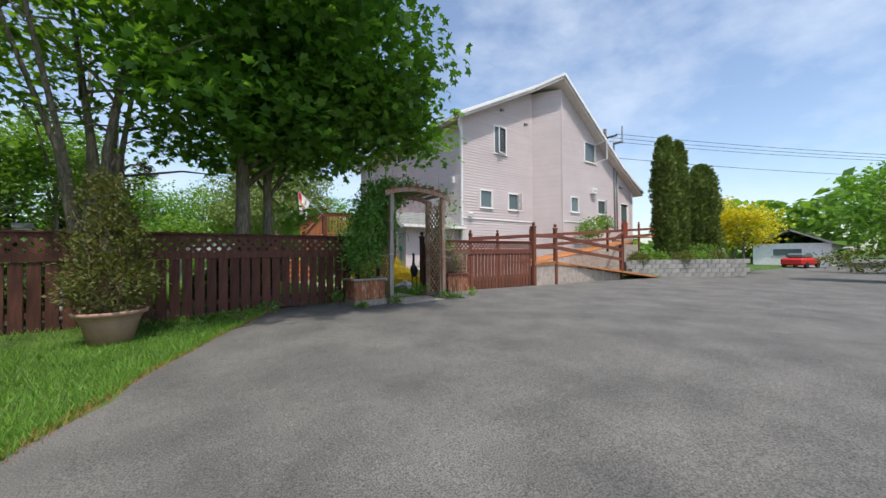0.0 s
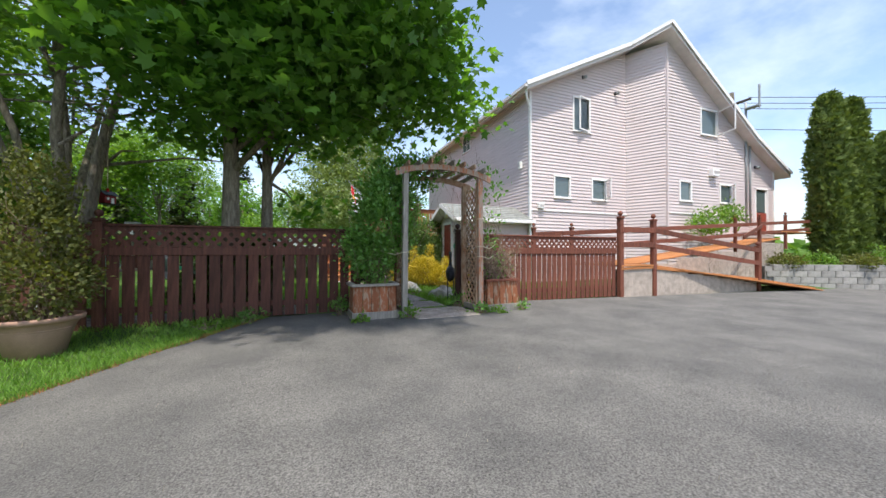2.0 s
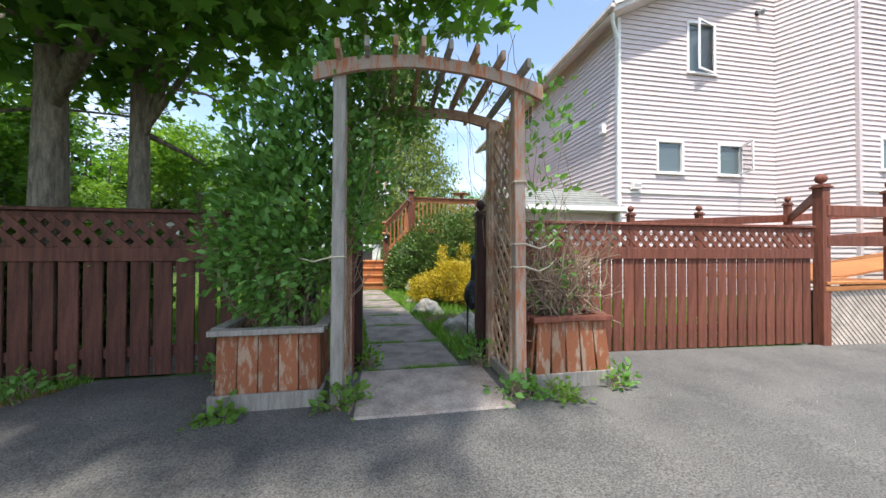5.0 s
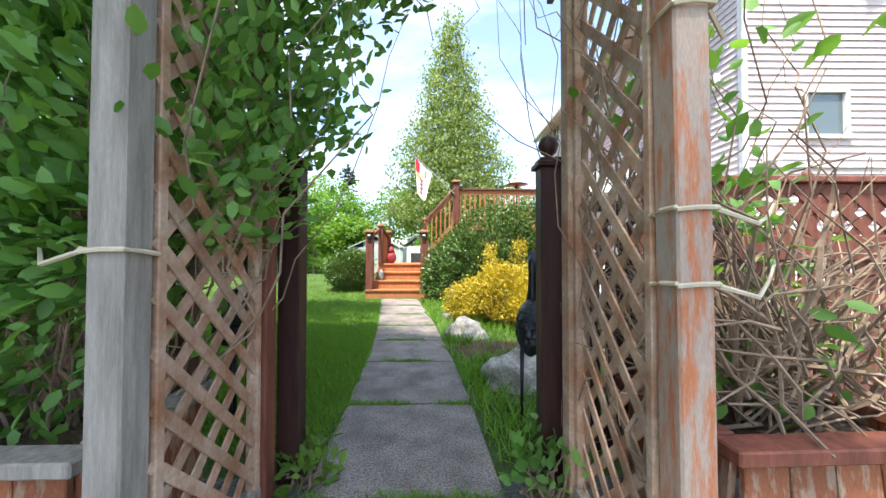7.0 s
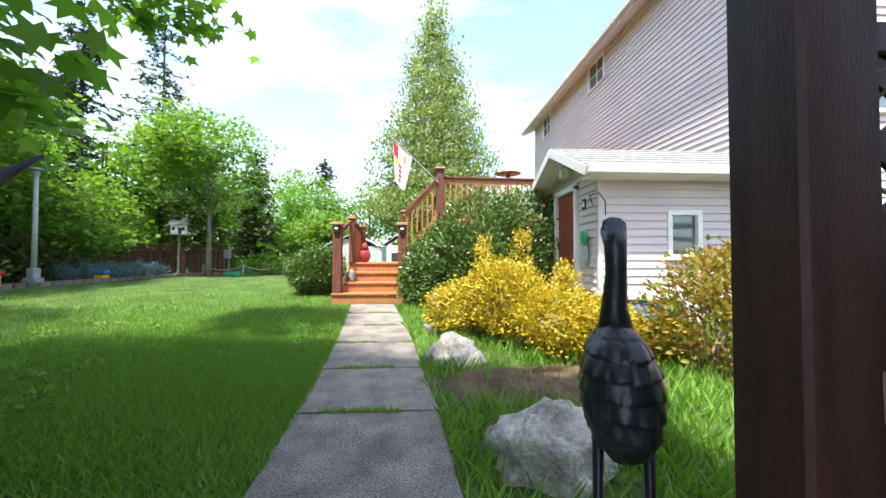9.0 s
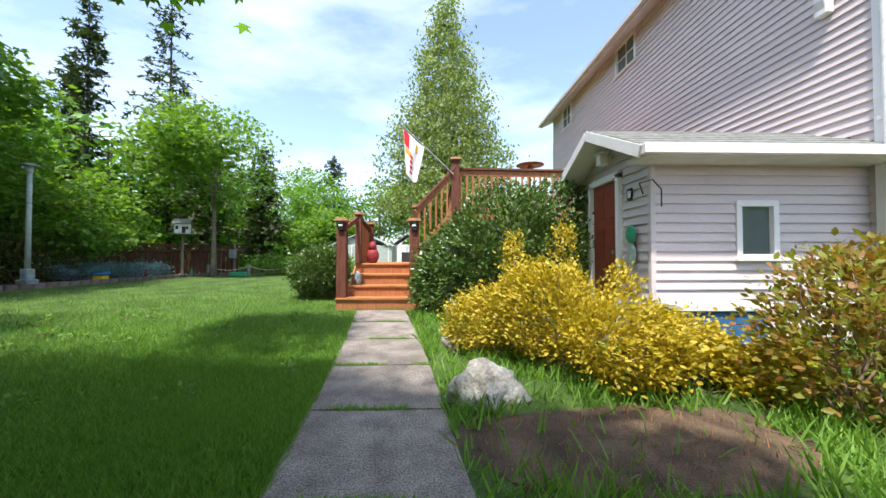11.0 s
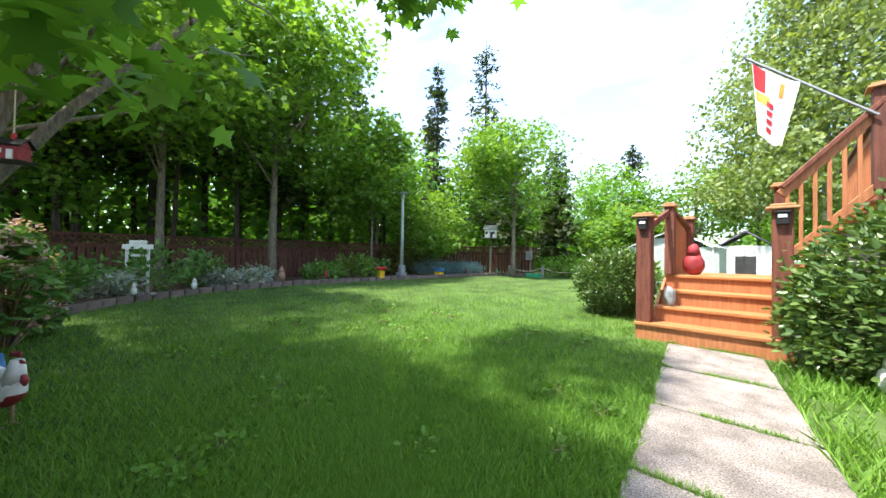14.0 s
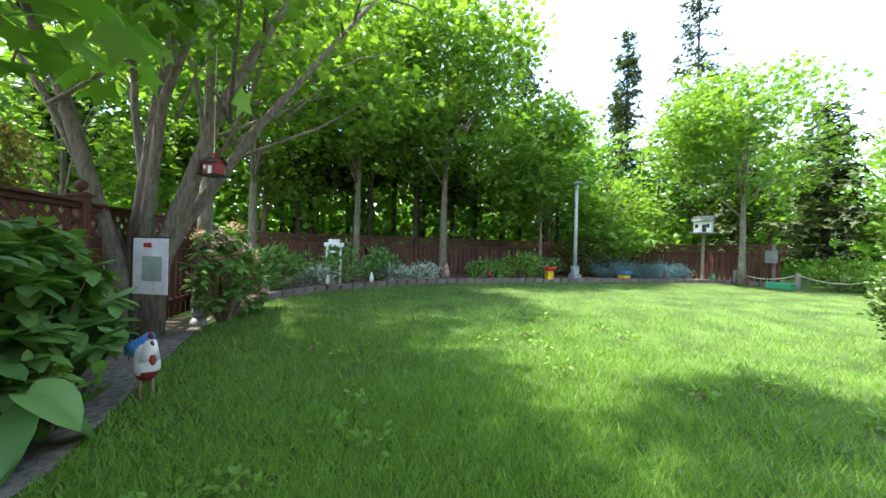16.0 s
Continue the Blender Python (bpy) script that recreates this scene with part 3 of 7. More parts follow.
# ---- arbour ----
arb = thing("garden_arbour", (0, 0, 0), "weathered wooden arbour with lattice sides overgrown with vines", "arbour")
part("post", boxm((0.088, 0.088, 2.42), pose(-0.69, 0, 1.21, 0.3, 0.4, 0), 0.006), WEATHERED, arb, "grey weathered bare wooden post")
part("post", boxm((0.088, 0.088, 2.42), pose(0.69, 0, 1.21, 0, -0.4, 0), 0.006), PEELING, arb, "post with flaking red stain")
part("post", boxm((0.088, 0.088, 2.36), Matrix.Translation((-0.67, 0.63, 1.18)), 0.006), FENCE_RED, arb)
part("post", boxm((0.088, 0.088, 2.36), Matrix.Translation((0.67, 0.63, 1.18)), 0.006), LATTICE_WOOD, arb)


def arch_beam(y, half, z, rise, depth, thick):
    bm = bmesh.new()
    n = 14
    rows = []
    for i in range(n + 1):
        u = -1 + 2 * i / n
        x = u * half
        zt = z + rise * (1 - u * u) + 0.014 * noise.noise(Vector((x * 3, y, 2)))
        lip = depth * (0.75 + 0.25 * abs(u) ** 3)
        rows.append([bm.verts.new((x, y + s * thick / 2, zz)) for s, zz in ((-1, zt - lip), (1, zt - lip), (1, zt), (-1, zt))])
    for a, b in zip(rows, rows[1:]):
        for k in range(4):
            bm.faces.new((a[k], b[k], b[(k + 1) % 4], a[(k + 1) % 4]))
    bm.faces.new(rows[0])
    bm.faces.new(list(reversed(rows[-1])))
    return bm


part("beam", arch_beam(-0.062, 0.86, 2.42, 0.13, 0.12, 0.036), PEELING, arb)
part("beam", arch_beam(0.70, 0.84, 2.38, 0.12, 0.12, 0.036), LATTICE_WOOD, arb)
for i in range(8):
    x = -0.68 + 0.195 * i
    z = 2.45 + 0.125 * (1 - (x / 0.86) ** 2)
    part("slat", bar((x, -0.22, z), (x, 1.0, z - 0.04), 0.034, 0.075), WEATHERED if i % 3 == 1 else LATTICE_WOOD, arb)
for s in (-1, 1):
    bm = lattice(bmesh.new(), (s * 0.665, 0.05, 0.08), (0, 1, 0), 0.53, 2.15, 0.145, 0.036, 0.008)
    part("lattice_panel", bm, LATTICE_WOOD, arb)
    for y0 in (0.07, 0.565):
        part("lattice_frame", boxm((0.045, 0.03, 2.2), Matrix.Translation((s * 0.665, y0, 1.15)), 0.003), LATTICE_WOOD, arb)
    part("bottom_rail", boxm((0.06, 0.52, 0.09), Matrix.Translation((s * 0.665, 0.315, 0.07)), 0.004), WEATHERED, arb)
for z, s, m in ((1.16, 1, 0), (0.98, 1, 1), (1.65, 1, 2), (1.06, -1, 3)):
    ring = [(s * 0.69 + 0.05 * cx, 0.05 * cy, z + 0.006 * math.sin(k)) for k, (cx, cy) in enumerate(((-1, -1), (0, -1.08), (1, -1), (1.08, 0), (1, 1), (0, 1.08), (-1, 1), (-1.08, 0), (-1, -1)))]
    tail = [(s * 0.74, -0.05, z), (s * 0.86, -0.02, z - 0.03), (s * 1.0, 0.1, z - 0.0), (s * 1.12, 0.2, z + 0.06)] if m != 2 else [(0.74, -0.03, z), (0.8, 0, z - 0.05)]
    part("cord", add_tube(tube(ring, 0.006, 5), tail, [0.006, 0.006, 0.005, 0.004][:len(tail)], 5), ROPE, arb, "pale cord tied round the post")

for s in (-1, 1):
    ball_post("gate_post", (s * 0.61, 0.80, 0), 1.47, 0.1, DARK_STAIN, "dark red-brown gate post with a ball finial", "gate posts", 0.05)
gate = thing("garden_gate", (0.68, 0.98, 0), "dark stained board gate standing open against the fence", "gate")
part("frame", boxes(((0.05, 0.9, 0.07), (0, 0.48, 0.2)), ((0.05, 0.9, 0.07), (0, 0.48, 0.95)), ((0.05, 0.06, 1.2), (0, 0.06, 0.7)), ((0.05, 0.06, 1.2), (0, 0.9, 0.7)), ((0.05, 0.9, 0.05), (0, 0.48, 1.3)), bevel=0.003), DARK_STAIN, gate)
for i in range(5):
    part("board", boxm((0.018, 0.14, 0.95), Matrix.Translation((0.035, 0.14 + 0.17 * i, 0.56)), 0.003), DARK_STAIN, gate)
part("lattice_panel", lattice(bmesh.new(), (0.0, 0.08, 0.99), (0, 1, 0), 0.8, 0.28, 0.118, 0.034, 0.007), DARK_STAIN, gate)
gate.matrix_basis = pose(0.67, 0.90, 0, 0, 0, -93)


# ---- planter boxes ----
def planter(at, w, h, base_w, label, turn=0):
    p = thing("planter_box", at, label, "planter", "planter boxes by the arbour")
    n = 5
    tw = w / n
    for i in range(n):
        bm = boxm((tw - 0.004, 0.022, h - 0.16), None, 0.003)
        for v in bm.verts:
            v.co.x += (i - n / 2 + 0.5) * tw * (1 + (base_w / w - 1) * (0.5 - v.co.z / (h - 0.16)))
            v.co.y -= (base_w - w) / 2 * (0.5 - v.co.z / (h - 0.16))
            v.co.z += 0.13 + (h - 0.16) / 2
            v.co.y += -0.24
        part("board", bm, PLANTER_WOOD, p)
    for s in (-1, 1):
        for j in range(3):
            bm = boxm((0.022, 0.15, h - 0.16), None, 0.003)
            for v in bm.verts:
                v.co.x += s * (w / 2 + (base_w - w) / 2 * (0.5 - v.co.z / (h - 0.16)))
                v.co.y += -0.15 + 0.153 * j
                v.co.z += 0.13 + (h - 0.16) / 2
            part("board", bm, PLANTER_WOOD, p)
    part("base", boxes(((base_w + 0.06, 0.026, 0.14), (0, -0.29, 0.07)), ((0.026, 0.5, 0.14), (base_w / 2 + 0.02, -0.03, 0.07)), ((0.026, 0.5, 0.14), (-base_w / 2 - 0.02, -0.03, 0.07)), bevel=0.004), WEATHERED, p, "bare grey base board")
    part("rim", boxes(((w + 0.1, 0.09, 0.04), (0, -0.25, h - 0.01)), ((0.09, 0.46, 0.04), (w / 2 + 0.02, 0.03, h - 0.008)), ((0.09, 0.46, 0.04), (-w / 2 - 0.02, 0.03, h - 0.008)), bevel=0.005), FENCE_RED if at[0] > 0 else WEATHERED, p)
    part("soil_fill", boxm((w - 0.02, 0.46, 0.04), Matrix.Translation((0, 0, h - 0.08)), 0.0), SOIL, p)
    p.rotation_euler = (0, 0, radians(turn))
    return p


planter((-1.17, 0.27, -0.02), 0.66, 0.57, 0.68, "weathered red plank planter box with a grey rim", 1)
planter((1.17, 0.30, -0.02), 0.62, 0.58, 0.70, "flaking red plank planter box splayed at its base", 2)

# ---- house ----
APEX = (10.62, 9.8)


def roof_z(x):
    return float(np.interp(x, [4.95, 10.62, 16.04, 18.6], [6.98, 9.8, 6.05, 4.70]))


def siding(wall, p0, p1, z0, top, holes, mat, step=0.125, thick=0.12, name="siding_board"):
    """Courses of lapped boards from p0 to p1, cut round the openings; top(u) gives the height at a place along the wall."""
    p0, p1 = Vector((*p0, 0)), Vector((*p1, 0))
    ln = (p1 - p0).length
    d = (p1 - p0) / ln
    out = Vector((d.y, -d.x, 0))
    zmax = max(top(ln * i / 40) for i in range(41))
    z = z0
    us = [ln * i / 200 for i in range(201)]
    while z < zmax:
        zt = min(z + step, zmax)
        ok = [u for u in us if top(u) >= zt - 0.001]
        okb = [u for u in us if top(u) >= z]
        if not okb:
            break
        ends = [(okb[0], ok[0] if ok else (okb[0] + okb[-1]) / 2, 0), (okb[-1], ok[-1] if ok else (okb[0] + okb[-1]) / 2, 1)]
        cuts = sorted((h[0], h[1]) for h in holes if h[2] < zt - 0.03 and h[3] > z + 0.03)
        spans, a = [], (ends[0][0], ends[0][1])
        for c0, c1 in cuts:
            if c0 > a[0]:
                spans.append((a, (c0, c0)))
            a = (c1, c1)
        spans.append((a, (ends[1][0], ends[1][1])))
        bm = bmesh.new()
        for (ab, at_), (bb, bt) in spans:
            if bb - ab < 0.01:
                continue
            q = []
            for u, zz, o in ((ab, z - 0.008, 0.028), (bb, z - 0.008, 0.028), (bt, zt, 0.0), (at_, zt, 0.0)):
                q.append(bm.verts.new(p0 + d * u + out * o + Vector((0, 0, zz))))
            for u, zz in ((ab, z), (bb, z), (bt, zt), (at_, zt)):
                q.append(bm.verts.new(p0 + d * u - out * thick + Vector((0, 0, zz))))
            for f in ((0, 1, 2, 3), (7, 6, 5, 4), (0, 4, 5, 1), (1, 5, 6, 2), (2, 6, 7, 3), (3, 7, 4, 0)):
                bm.faces.new([q[k] for k in f])
        part(name, bm, mat, wall)
        z += step


def window(at, w, h, along, label, sash="plain", parent=None, swing=0):
    """A framed window set in its opening; at is the middle."""
    t = thing("window", at, label, "window", "house windows")
    fr = 0.07
    part("window_frame", boxes(((w + 0.1, 0.08, fr), (0, 0, h / 2)), ((w + 0.1, 0.08, fr), (0, 0, -h / 2)), ((fr, 0.08, h - fr), (w / 2 + 0.015, 0, 0)), ((fr, 0.08, h - fr), (-w / 2 - 0.015, 0, 0)), bevel=0.004), TRIM, t)
    part("sill", boxm((w + 0.14, 0.05, 0.035), Matrix.Translation((0, -0.055, -h / 2 - 0.03)), 0.004), TRIM, t)
    part("pane", boxm((w - 0.04, 0.012, h - 0.06), Matrix.Translation((0, 0.03, 0)), 0), GLASS, t)
    # With a dark sash this sheet is no blind but painted room darkness.
    part("blind", boxm((w - 0.02, 0.01, h - 0.04), Matrix.Translation((0, 0.085, 0)), 0), CURTAIN if sash != "dark" else ROOM_DARK, t)
    if sash == "grid":
        part("muntin", boxes(((0.025, 0.02, h - 0.06), (0, 0.015, 0)), ((w - 0.04, 0.02, 0.025), (0, 0.012, 0)), bevel=0.002), TRIM, t)
    if swing:
        s = part("open_sash", boxes(((w * 0.9, 0.035, 0.05), (w * 0.45, 0, h / 2 - 0.04)), ((w * 0.9, 0.035, 0.05), (w * 0.45, 0, -h / 2 + 0.04)), ((0.05, 0.035, h - 0.13), (0.025, 0, 0)), ((0.05, 0.035, h - 0.13), (w * 0.9 - 0.025, 0, 0)), bevel=0.003), TRIM, t)
        part("pane", boxm((w * 0.9 - 0.1, 0.008, h - 0.18), Matrix.Translation((w * 0.45, 0, 0)), 0), CLEAR, s)
        s.matrix_basis = pose(-w / 2 if swing > 0 else w / 2, -0.03, 0, 0, 0, -swing if swing > 0 else 180 - swing)
    t.matrix_basis = pose(*at, 0, 0, math.degrees(math.atan2(along[1], along[0])))
    return t


CURTAIN = material("pale_blind", (0.42, 0.47, 0.46), 0.9, 0, 0.1, 4, 40, 0.1, 0.002)
# Near black: the darkness of an unlit room put into the colour.
ROOM_DARK = material("dim_room", (0.05, 0.05, 0.05), 0.9, 0, 0.2, 3, 30, 0.1, 0.002)
CLEAR = bpy.data.materials.new("clear_glass")
CLEAR.use_nodes = True
cb = CLEAR.node_tree.nodes["Principled BSDF"]
cb.inputs["Transmission Weight"].default_value, cb.inputs["Roughness"].default_value, cb.inputs["IOR"].default_value = 1.0, 0.02, 1.1

house = thing("house", (0, 0, 0), "tall pale pinkish vinyl-sided gabled house with grey shingles", "house", kind="structure")
FX, FYH, BX, BYH, EX, LY = 5.43, 5.12, 10.95, 3.85, 18.05, 16.3
W_FRONT = [(6.53, 7.25, 3.15, 3.97), (8.38, 9.06, 3.16, 3.97), (7.45, 8.24, 5.80, 7.13)]
W_BAY = [(12.94, 13.95, 5.95, 7.02), (11.64, 12.30, 3.13, 3.92), (14.16, 14.9, 3.17, 3.95)]
wall_front = thing("wall_front", (0, 0, 0), "pale pinkish lapped vinyl siding wall of the gable front", "wall", kind="structure")
siding(wall_front, (FX, FYH), (10.2, FYH), -0.25, lambda u: roof_z(FX + u) - 0.2, [(a - FX, b - FX, c, e) for a, b, c, e in W_FRONT], SIDING)
wall_angle = thing("wall_angle", (0, 0, 0), "narrow angled siding wall between the two fronts", "wall", kind="structure")
siding(wall_angle, (10.2, FYH), (BX, BYH), -0.25, lambda u: 9.32, [], SIDING)
wall_bay = thing("wall_bay", (0, 0, 0), "pale siding wall of the projecting front with a side door", "wall", kind="structure")
siding(wall_bay, (BX, BYH), (EX, BYH), -0.4, lambda u: roof_z(BX + u) - 0.2, [(a - BX, b - BX, c, e) for a, b, c, e in W_BAY] + [(16.64 - BX, 17.55 - BX, 1.98, 3.97)], SIDING)
wall_side = thing("wall_side", (0, 0, 0), "long pale siding wall along the garden", "wall", kind="structure")
W_SIDE = [(10.09, 11.0, 6.2, 7.0), (14.33, 15.2, 6.15, 7.0)]
siding(wall_side, (FX, LY), (FX, FYH), -0.1, lambda u: 7.03, [(LY - b, LY - a, c, 7.0) for a, b, c, e in W_SIDE], SIDING)
wall_back = thing("wall_back", (0, 0, 0), "plain rear wall of the house", "wall", kind="structure")
part("core", boxes(((EX - FX, 0.2, 6.3), ((EX + FX) / 2, LY, 2.9)), ((0.2, LY - BYH, 5.0), (EX - 0.1, (LY + BYH) / 2, 2.2))), SIDING, wall_back)
# Added sheets that paint the house's interior dark; no real walls.
part("dark_interior_sheet", boxes(((EX - FX - 0.8, 0.1, 5.2), ((EX + FX) / 2, FYH + 1.2, 2.4)), ((0.1, LY - FYH - 1.4, 6.5), (FX + 0.9, (LY + FYH) / 2 + 0.5, 3.2))), ROOM_DARK, wall_back)


def roof_slab(outline, z_of, dz, thick):
    bm = bmesh.new()
    top = [bm.verts.new((x, y, z_of(x) + dz)) for x, y in outline]
    bot = [bm.verts.new((x, y, z_of(x) + dz - thick)) for x, y in outline]
    bm.faces.new(top)
    bm.faces.new(list(reversed(bot)))
    n = len(top)
    for i in range(n):
        bm.faces.new((top[i], bot[i], bot[(i + 1) % n], top[(i + 1) % n]))
    return bm


OUT_L = [(4.95, 4.62), (9.95, 4.62), (10.62, 3.4), (10.62, 16.7), (4.95, 16.7)]
OUT_R = [(10.62, 3.4), (16.04, 3.4), (16.04, 16.7), (10.62, 16.7)]
OUT_R2 = [(16.04, 3.4), (18.6, 3.4), (18.6, 16.7), (16.04, 16.7)]
part("roof", roof_slab(OUT_L, roof_z, 0.05, 0.05), SHINGLE, house)
part("roof", roof_slab(OUT_R, roof_z, 0.05, 0.05), SHINGLE, house)
part("roof", roof_slab(OUT_R2, roof_z, 0.05, 0.05), SHINGLE, house)
shrink = lambda o, k: [(x + (0.02 if x < 6 else (-0.02 if x > 18 else 0)), y + (0.025 if y < 6 else -0.02)) for x, y in o]
part("fascia", roof_slab(shrink(OUT_L, 1), roof_z, -0.002, 0.2), SOFFIT, house, "beige fascia and soffit")
part("fascia", roof_slab(shrink(OUT_R, 1), roof_z, -0.002, 0.2), SOFFIT, house, "beige fascia and soffit")
part("fascia", roof_slab(shrink(OUT_R2, 1), roof_z, -0.002, 0.2), SOFFIT, house, "beige fascia and soffit")
for a, b in (((4.95, 4.6), (9.95, 4.6)), ((9.95, 4.6), (10.62, 3.38)), ((10.62, 3.38), (16.04, 3.38)), ((16.04, 3.38), (18.6, 3.38))):
    part("rake_trim", bar((*a, roof_z(a[0]) + 0.0), (*b, roof_z(b[0]) + 0.0), 0.025, 0.14), TRIM, house)
part("gutter", bar((4.92, 4.6, 6.9), (4.92, 16.7, 6.9), 0.11, 0.1), SOFFIT, house)
part("corner_trim", boxes(((0.1, 0.1, 7.2), (FX - 0.0, FYH - 0.0, 3.4)), bevel=0.006), TRIM, house)
part("corner_trim", boxm((0.09, 0.09, 9.2), Matrix.Translation((BX, BYH, 4.4)), 0.006), SIDING, house)
part("corner_trim", boxm((0.09, 0.09, 5.2), Matrix.Translation((EX, BYH, 2.3)), 0.006), TRIM, house)
part("downspout", tube([(5.0, 4.75, 6.85), (5.1, 4.85, 6.6), (5.36, 5.02, 6.3), (5.37, 5.03, 4.0), (5.37, 5.02, 2.2), (5.34, 4.98, 1.6), (5.37, 5.02, 0.0)], 0.045, 10), WHITE, house, smooth=True)
part("band_trim", boxm((4.9, 0.05, 0.05), Matrix.Translation((7.8, FYH - 0.03, 2.62)), 0.004), TRIM, house)
part("band_trim", boxm((5.4, 0.05, 0.05), Matrix.Translation((13.7, BYH - 0.03, 2.62)), 0.004), TRIM, house)

window(((6.53 + 7.25) / 2, FYH, 3.56), 0.72, 0.82, (1, 0), "small white-framed window with a pale blind in the gable front")
window(((8.38 + 9.06) / 2, FYH, 3.565), 0.68, 0.81, (1, 0), "small white-framed window with its sash swung open", "dark", swing=-62)
window(((7.45 + 8.24) / 2, FYH, 6.465), 0.79, 1.33, (1, 0), "tall white-framed casement window ajar in the gable front", swing=-16)
window((13.445, BYH, 6.485), 1.01, 1.07, (1, 0), "white-framed casement window wide open under the gable", swing=-70)
window((11.97, BYH, 3.525), 0.66, 0.79, (1, 0), "small white-framed window before a room painted dark on the bay", "dark")
window((14.53, BYH, 3.56), 0.74, 0.78, (1, 0), "small white-framed window half open near the side door", "dark", swing=-40)
for a, b, c, e in W_SIDE:
    window((FX, (a + b) / 2, (c + 7.0) / 2), b - a, 7.0 - c, (0, -1), "white-framed window with glazing bars under the side eave", "grid")

side_door = thing("door_1", (17.1, BYH, 1.98), "white-framed glazed side door with a red lower panel at the top of the ramp", "door", kind="structure")
part("frame", boxes(((0.06, 0.1, 1.99), (-0.46, 0, 0.995)), ((0.06, 0.1, 1.99), (0.46, 0, 0.995)), ((0.98, 0.1, 0.06), (0, 0, 1.96)), bevel=0.004), TRIM, side_door)
part("pane", boxm((0.72, 0.03, 0.95), Matrix.Translation((0, 0.03, 1.38)), 0.002), GLASS, side_door)
part("panel", boxm((0.85, 0.045, 0.86), Matrix.Translation((0, 0.03, 0.45)), 0.004), DOOR_RED, side_door)
part("leaf_edge", boxes(((0.07, 0.04, 1.05), (-0.39, 0.03, 1.38)), ((0.07, 0.04, 1.05), (0.39, 0.03, 1.38)), bevel=0.003), WHITE, side_door)


def vent_hood(name, at, size, label, mat=TRIM, along=0):
    t = thing(name, at, label, "vent")
    part("hood", boxm(size, Matrix.Translation((0, -size[1] / 2 - 0.01, 0)), 0.012), mat, t)
    part("flap", boxm((size[0] * 0.8, 0.01, size[2] * 0.6), pose(0, -size[1] - 0.012, -size[2] * 0.1, 12), 0.002), SOFFIT, t)
    t.matrix_basis = pose(*at, 0, 0, along)


def wall_lamp(name, at, label):
    t = thing(name, at, label, "wall lamp")
    part("base", boxm((0.1, 0.05, 0.12), Matrix.Translation((0, -0.03, 0)), 0.01), BLACK, t)
    bm = turned([(0.03, 0.0), (0.05, 0.04), (0.075, 0.13), (0.07, 0.135)], 12)
    bmesh.ops.transform(bm, matrix=pose(0, -0.06, 0, 115), verts=bm.verts)
    part("shade", bm, GREY_METAL, t, smooth=True)
    t.location = at


vent_hood("wall_vent", (13.6, BYH, 4.38), (0.42, 0.2, 0.3), "beige vent box on the siding")
vent_hood("wall_vent", (5.85, FYH, 2.78), (0.24, 0.14, 0.2), "small white vent hood low on the siding", WHITE)
vent_hood("wall_vent", (FX, 5.65, 4.38), (0.16, 0.12, 0.28), "small white vent hood on the side wall", WHITE, -90)
wall_lamp("wall_lamp", (7.9, FYH - 0.01, 7.95), "small dark security lamp under the gable")
wall_lamp("wall_lamp", (9.6, FYH - 0.01, 7.6), "small dark security lamp near the angled wall")
wall_lamp("wall_lamp", (16.6, BYH - 0.01, 4.9), "dark security lamp above the side door")
conduit = thing("service_conduit", (15.9, BYH - 0.06, 2.3), "grey service conduits climbing the siding to the roof", "conduit")
for i, (x, h) in enumerate(((0.0, 5.4), (0.28, 4.2))):
    part("pipe", tube([(x, 0, 0), (x, 0, h)], 0.045, 10), GREY_METAL, conduit, smooth=True)
part("mast", tube([(0.0, -0.5, 5.0), (0.0, -0.5, 6.0)], 0.04, 8), GREY_METAL, conduit)
part("bracket", boxes(((0.3, 0.5, 0.04), (0, -0.25, 5.1)),), GREY_METAL, conduit)

# ---- entrance annex with the red door ----
annex = thing("garden_annex", (0, 0, 0), "low pinkish siding annex with a gabled porch roof against the house", "annex", kind="structure")
AX, AY, AB = 2.70, 5.27, 7.2
RID_Y, RID_Z, EAVE_Z = 6.2, 2.83, 2.22


def annex_z(y):
    return float(np.interp(y, [4.87, RID_Y, 7.55], [EAVE_Z - 0.02, RID_Z, EAVE_Z - 0.02]))


w_front = thing("wall_annex_front", (0, 0, 0), "pale lapped siding wall with a small white window", "wall", kind="structure")
siding(w_front, (AX, AY), (FX, AY), -0.1, lambda u: 2.16, [(3.77 - AX, 4.20 - AX, 0.97, 1.62)], SIDING, 0.115)
w_gable = thing("wall_annex_gable", (0, 0, 0), "siding gable wall around the red door", "wall", kind="structure")
siding(w_gable, (AX, AB), (AX, AY), -0.1, lambda u: annex_z(AB - u) - 0.12, [(AB - 6.73, AB - 5.95, -0.2, 2.1)], SIDING, 0.115)
part("back", boxm((2.7, 0.12, 2.2), Matrix.Translation(((AX + FX) / 2, AB, 1.0)), 0), SIDING, annex)


def gable_slab(x0, x1, ya, yb, dz, thick):
    bm = bmesh.new()
    pr = [(ya, annex_z(ya)), (yb, annex_z(yb))]
    v = [[bm.verts.new((x, y, z + dz - k)) for (y, z) in pr for k in (0, thick)] for x in (x0, x1)]
    a, b = v
    for f in ((a[0], a[2], a[3], a[1]), (b[0], b[1], b[3], b[2]), (a[0], b[0], b[2], a[2]), (a[1], a[3], b[3], b[1]), (a[0], a[1], b[1], b[0]), (a[2], b[2], b[3], a[3])):
        bm.faces.new(f)
    return bm


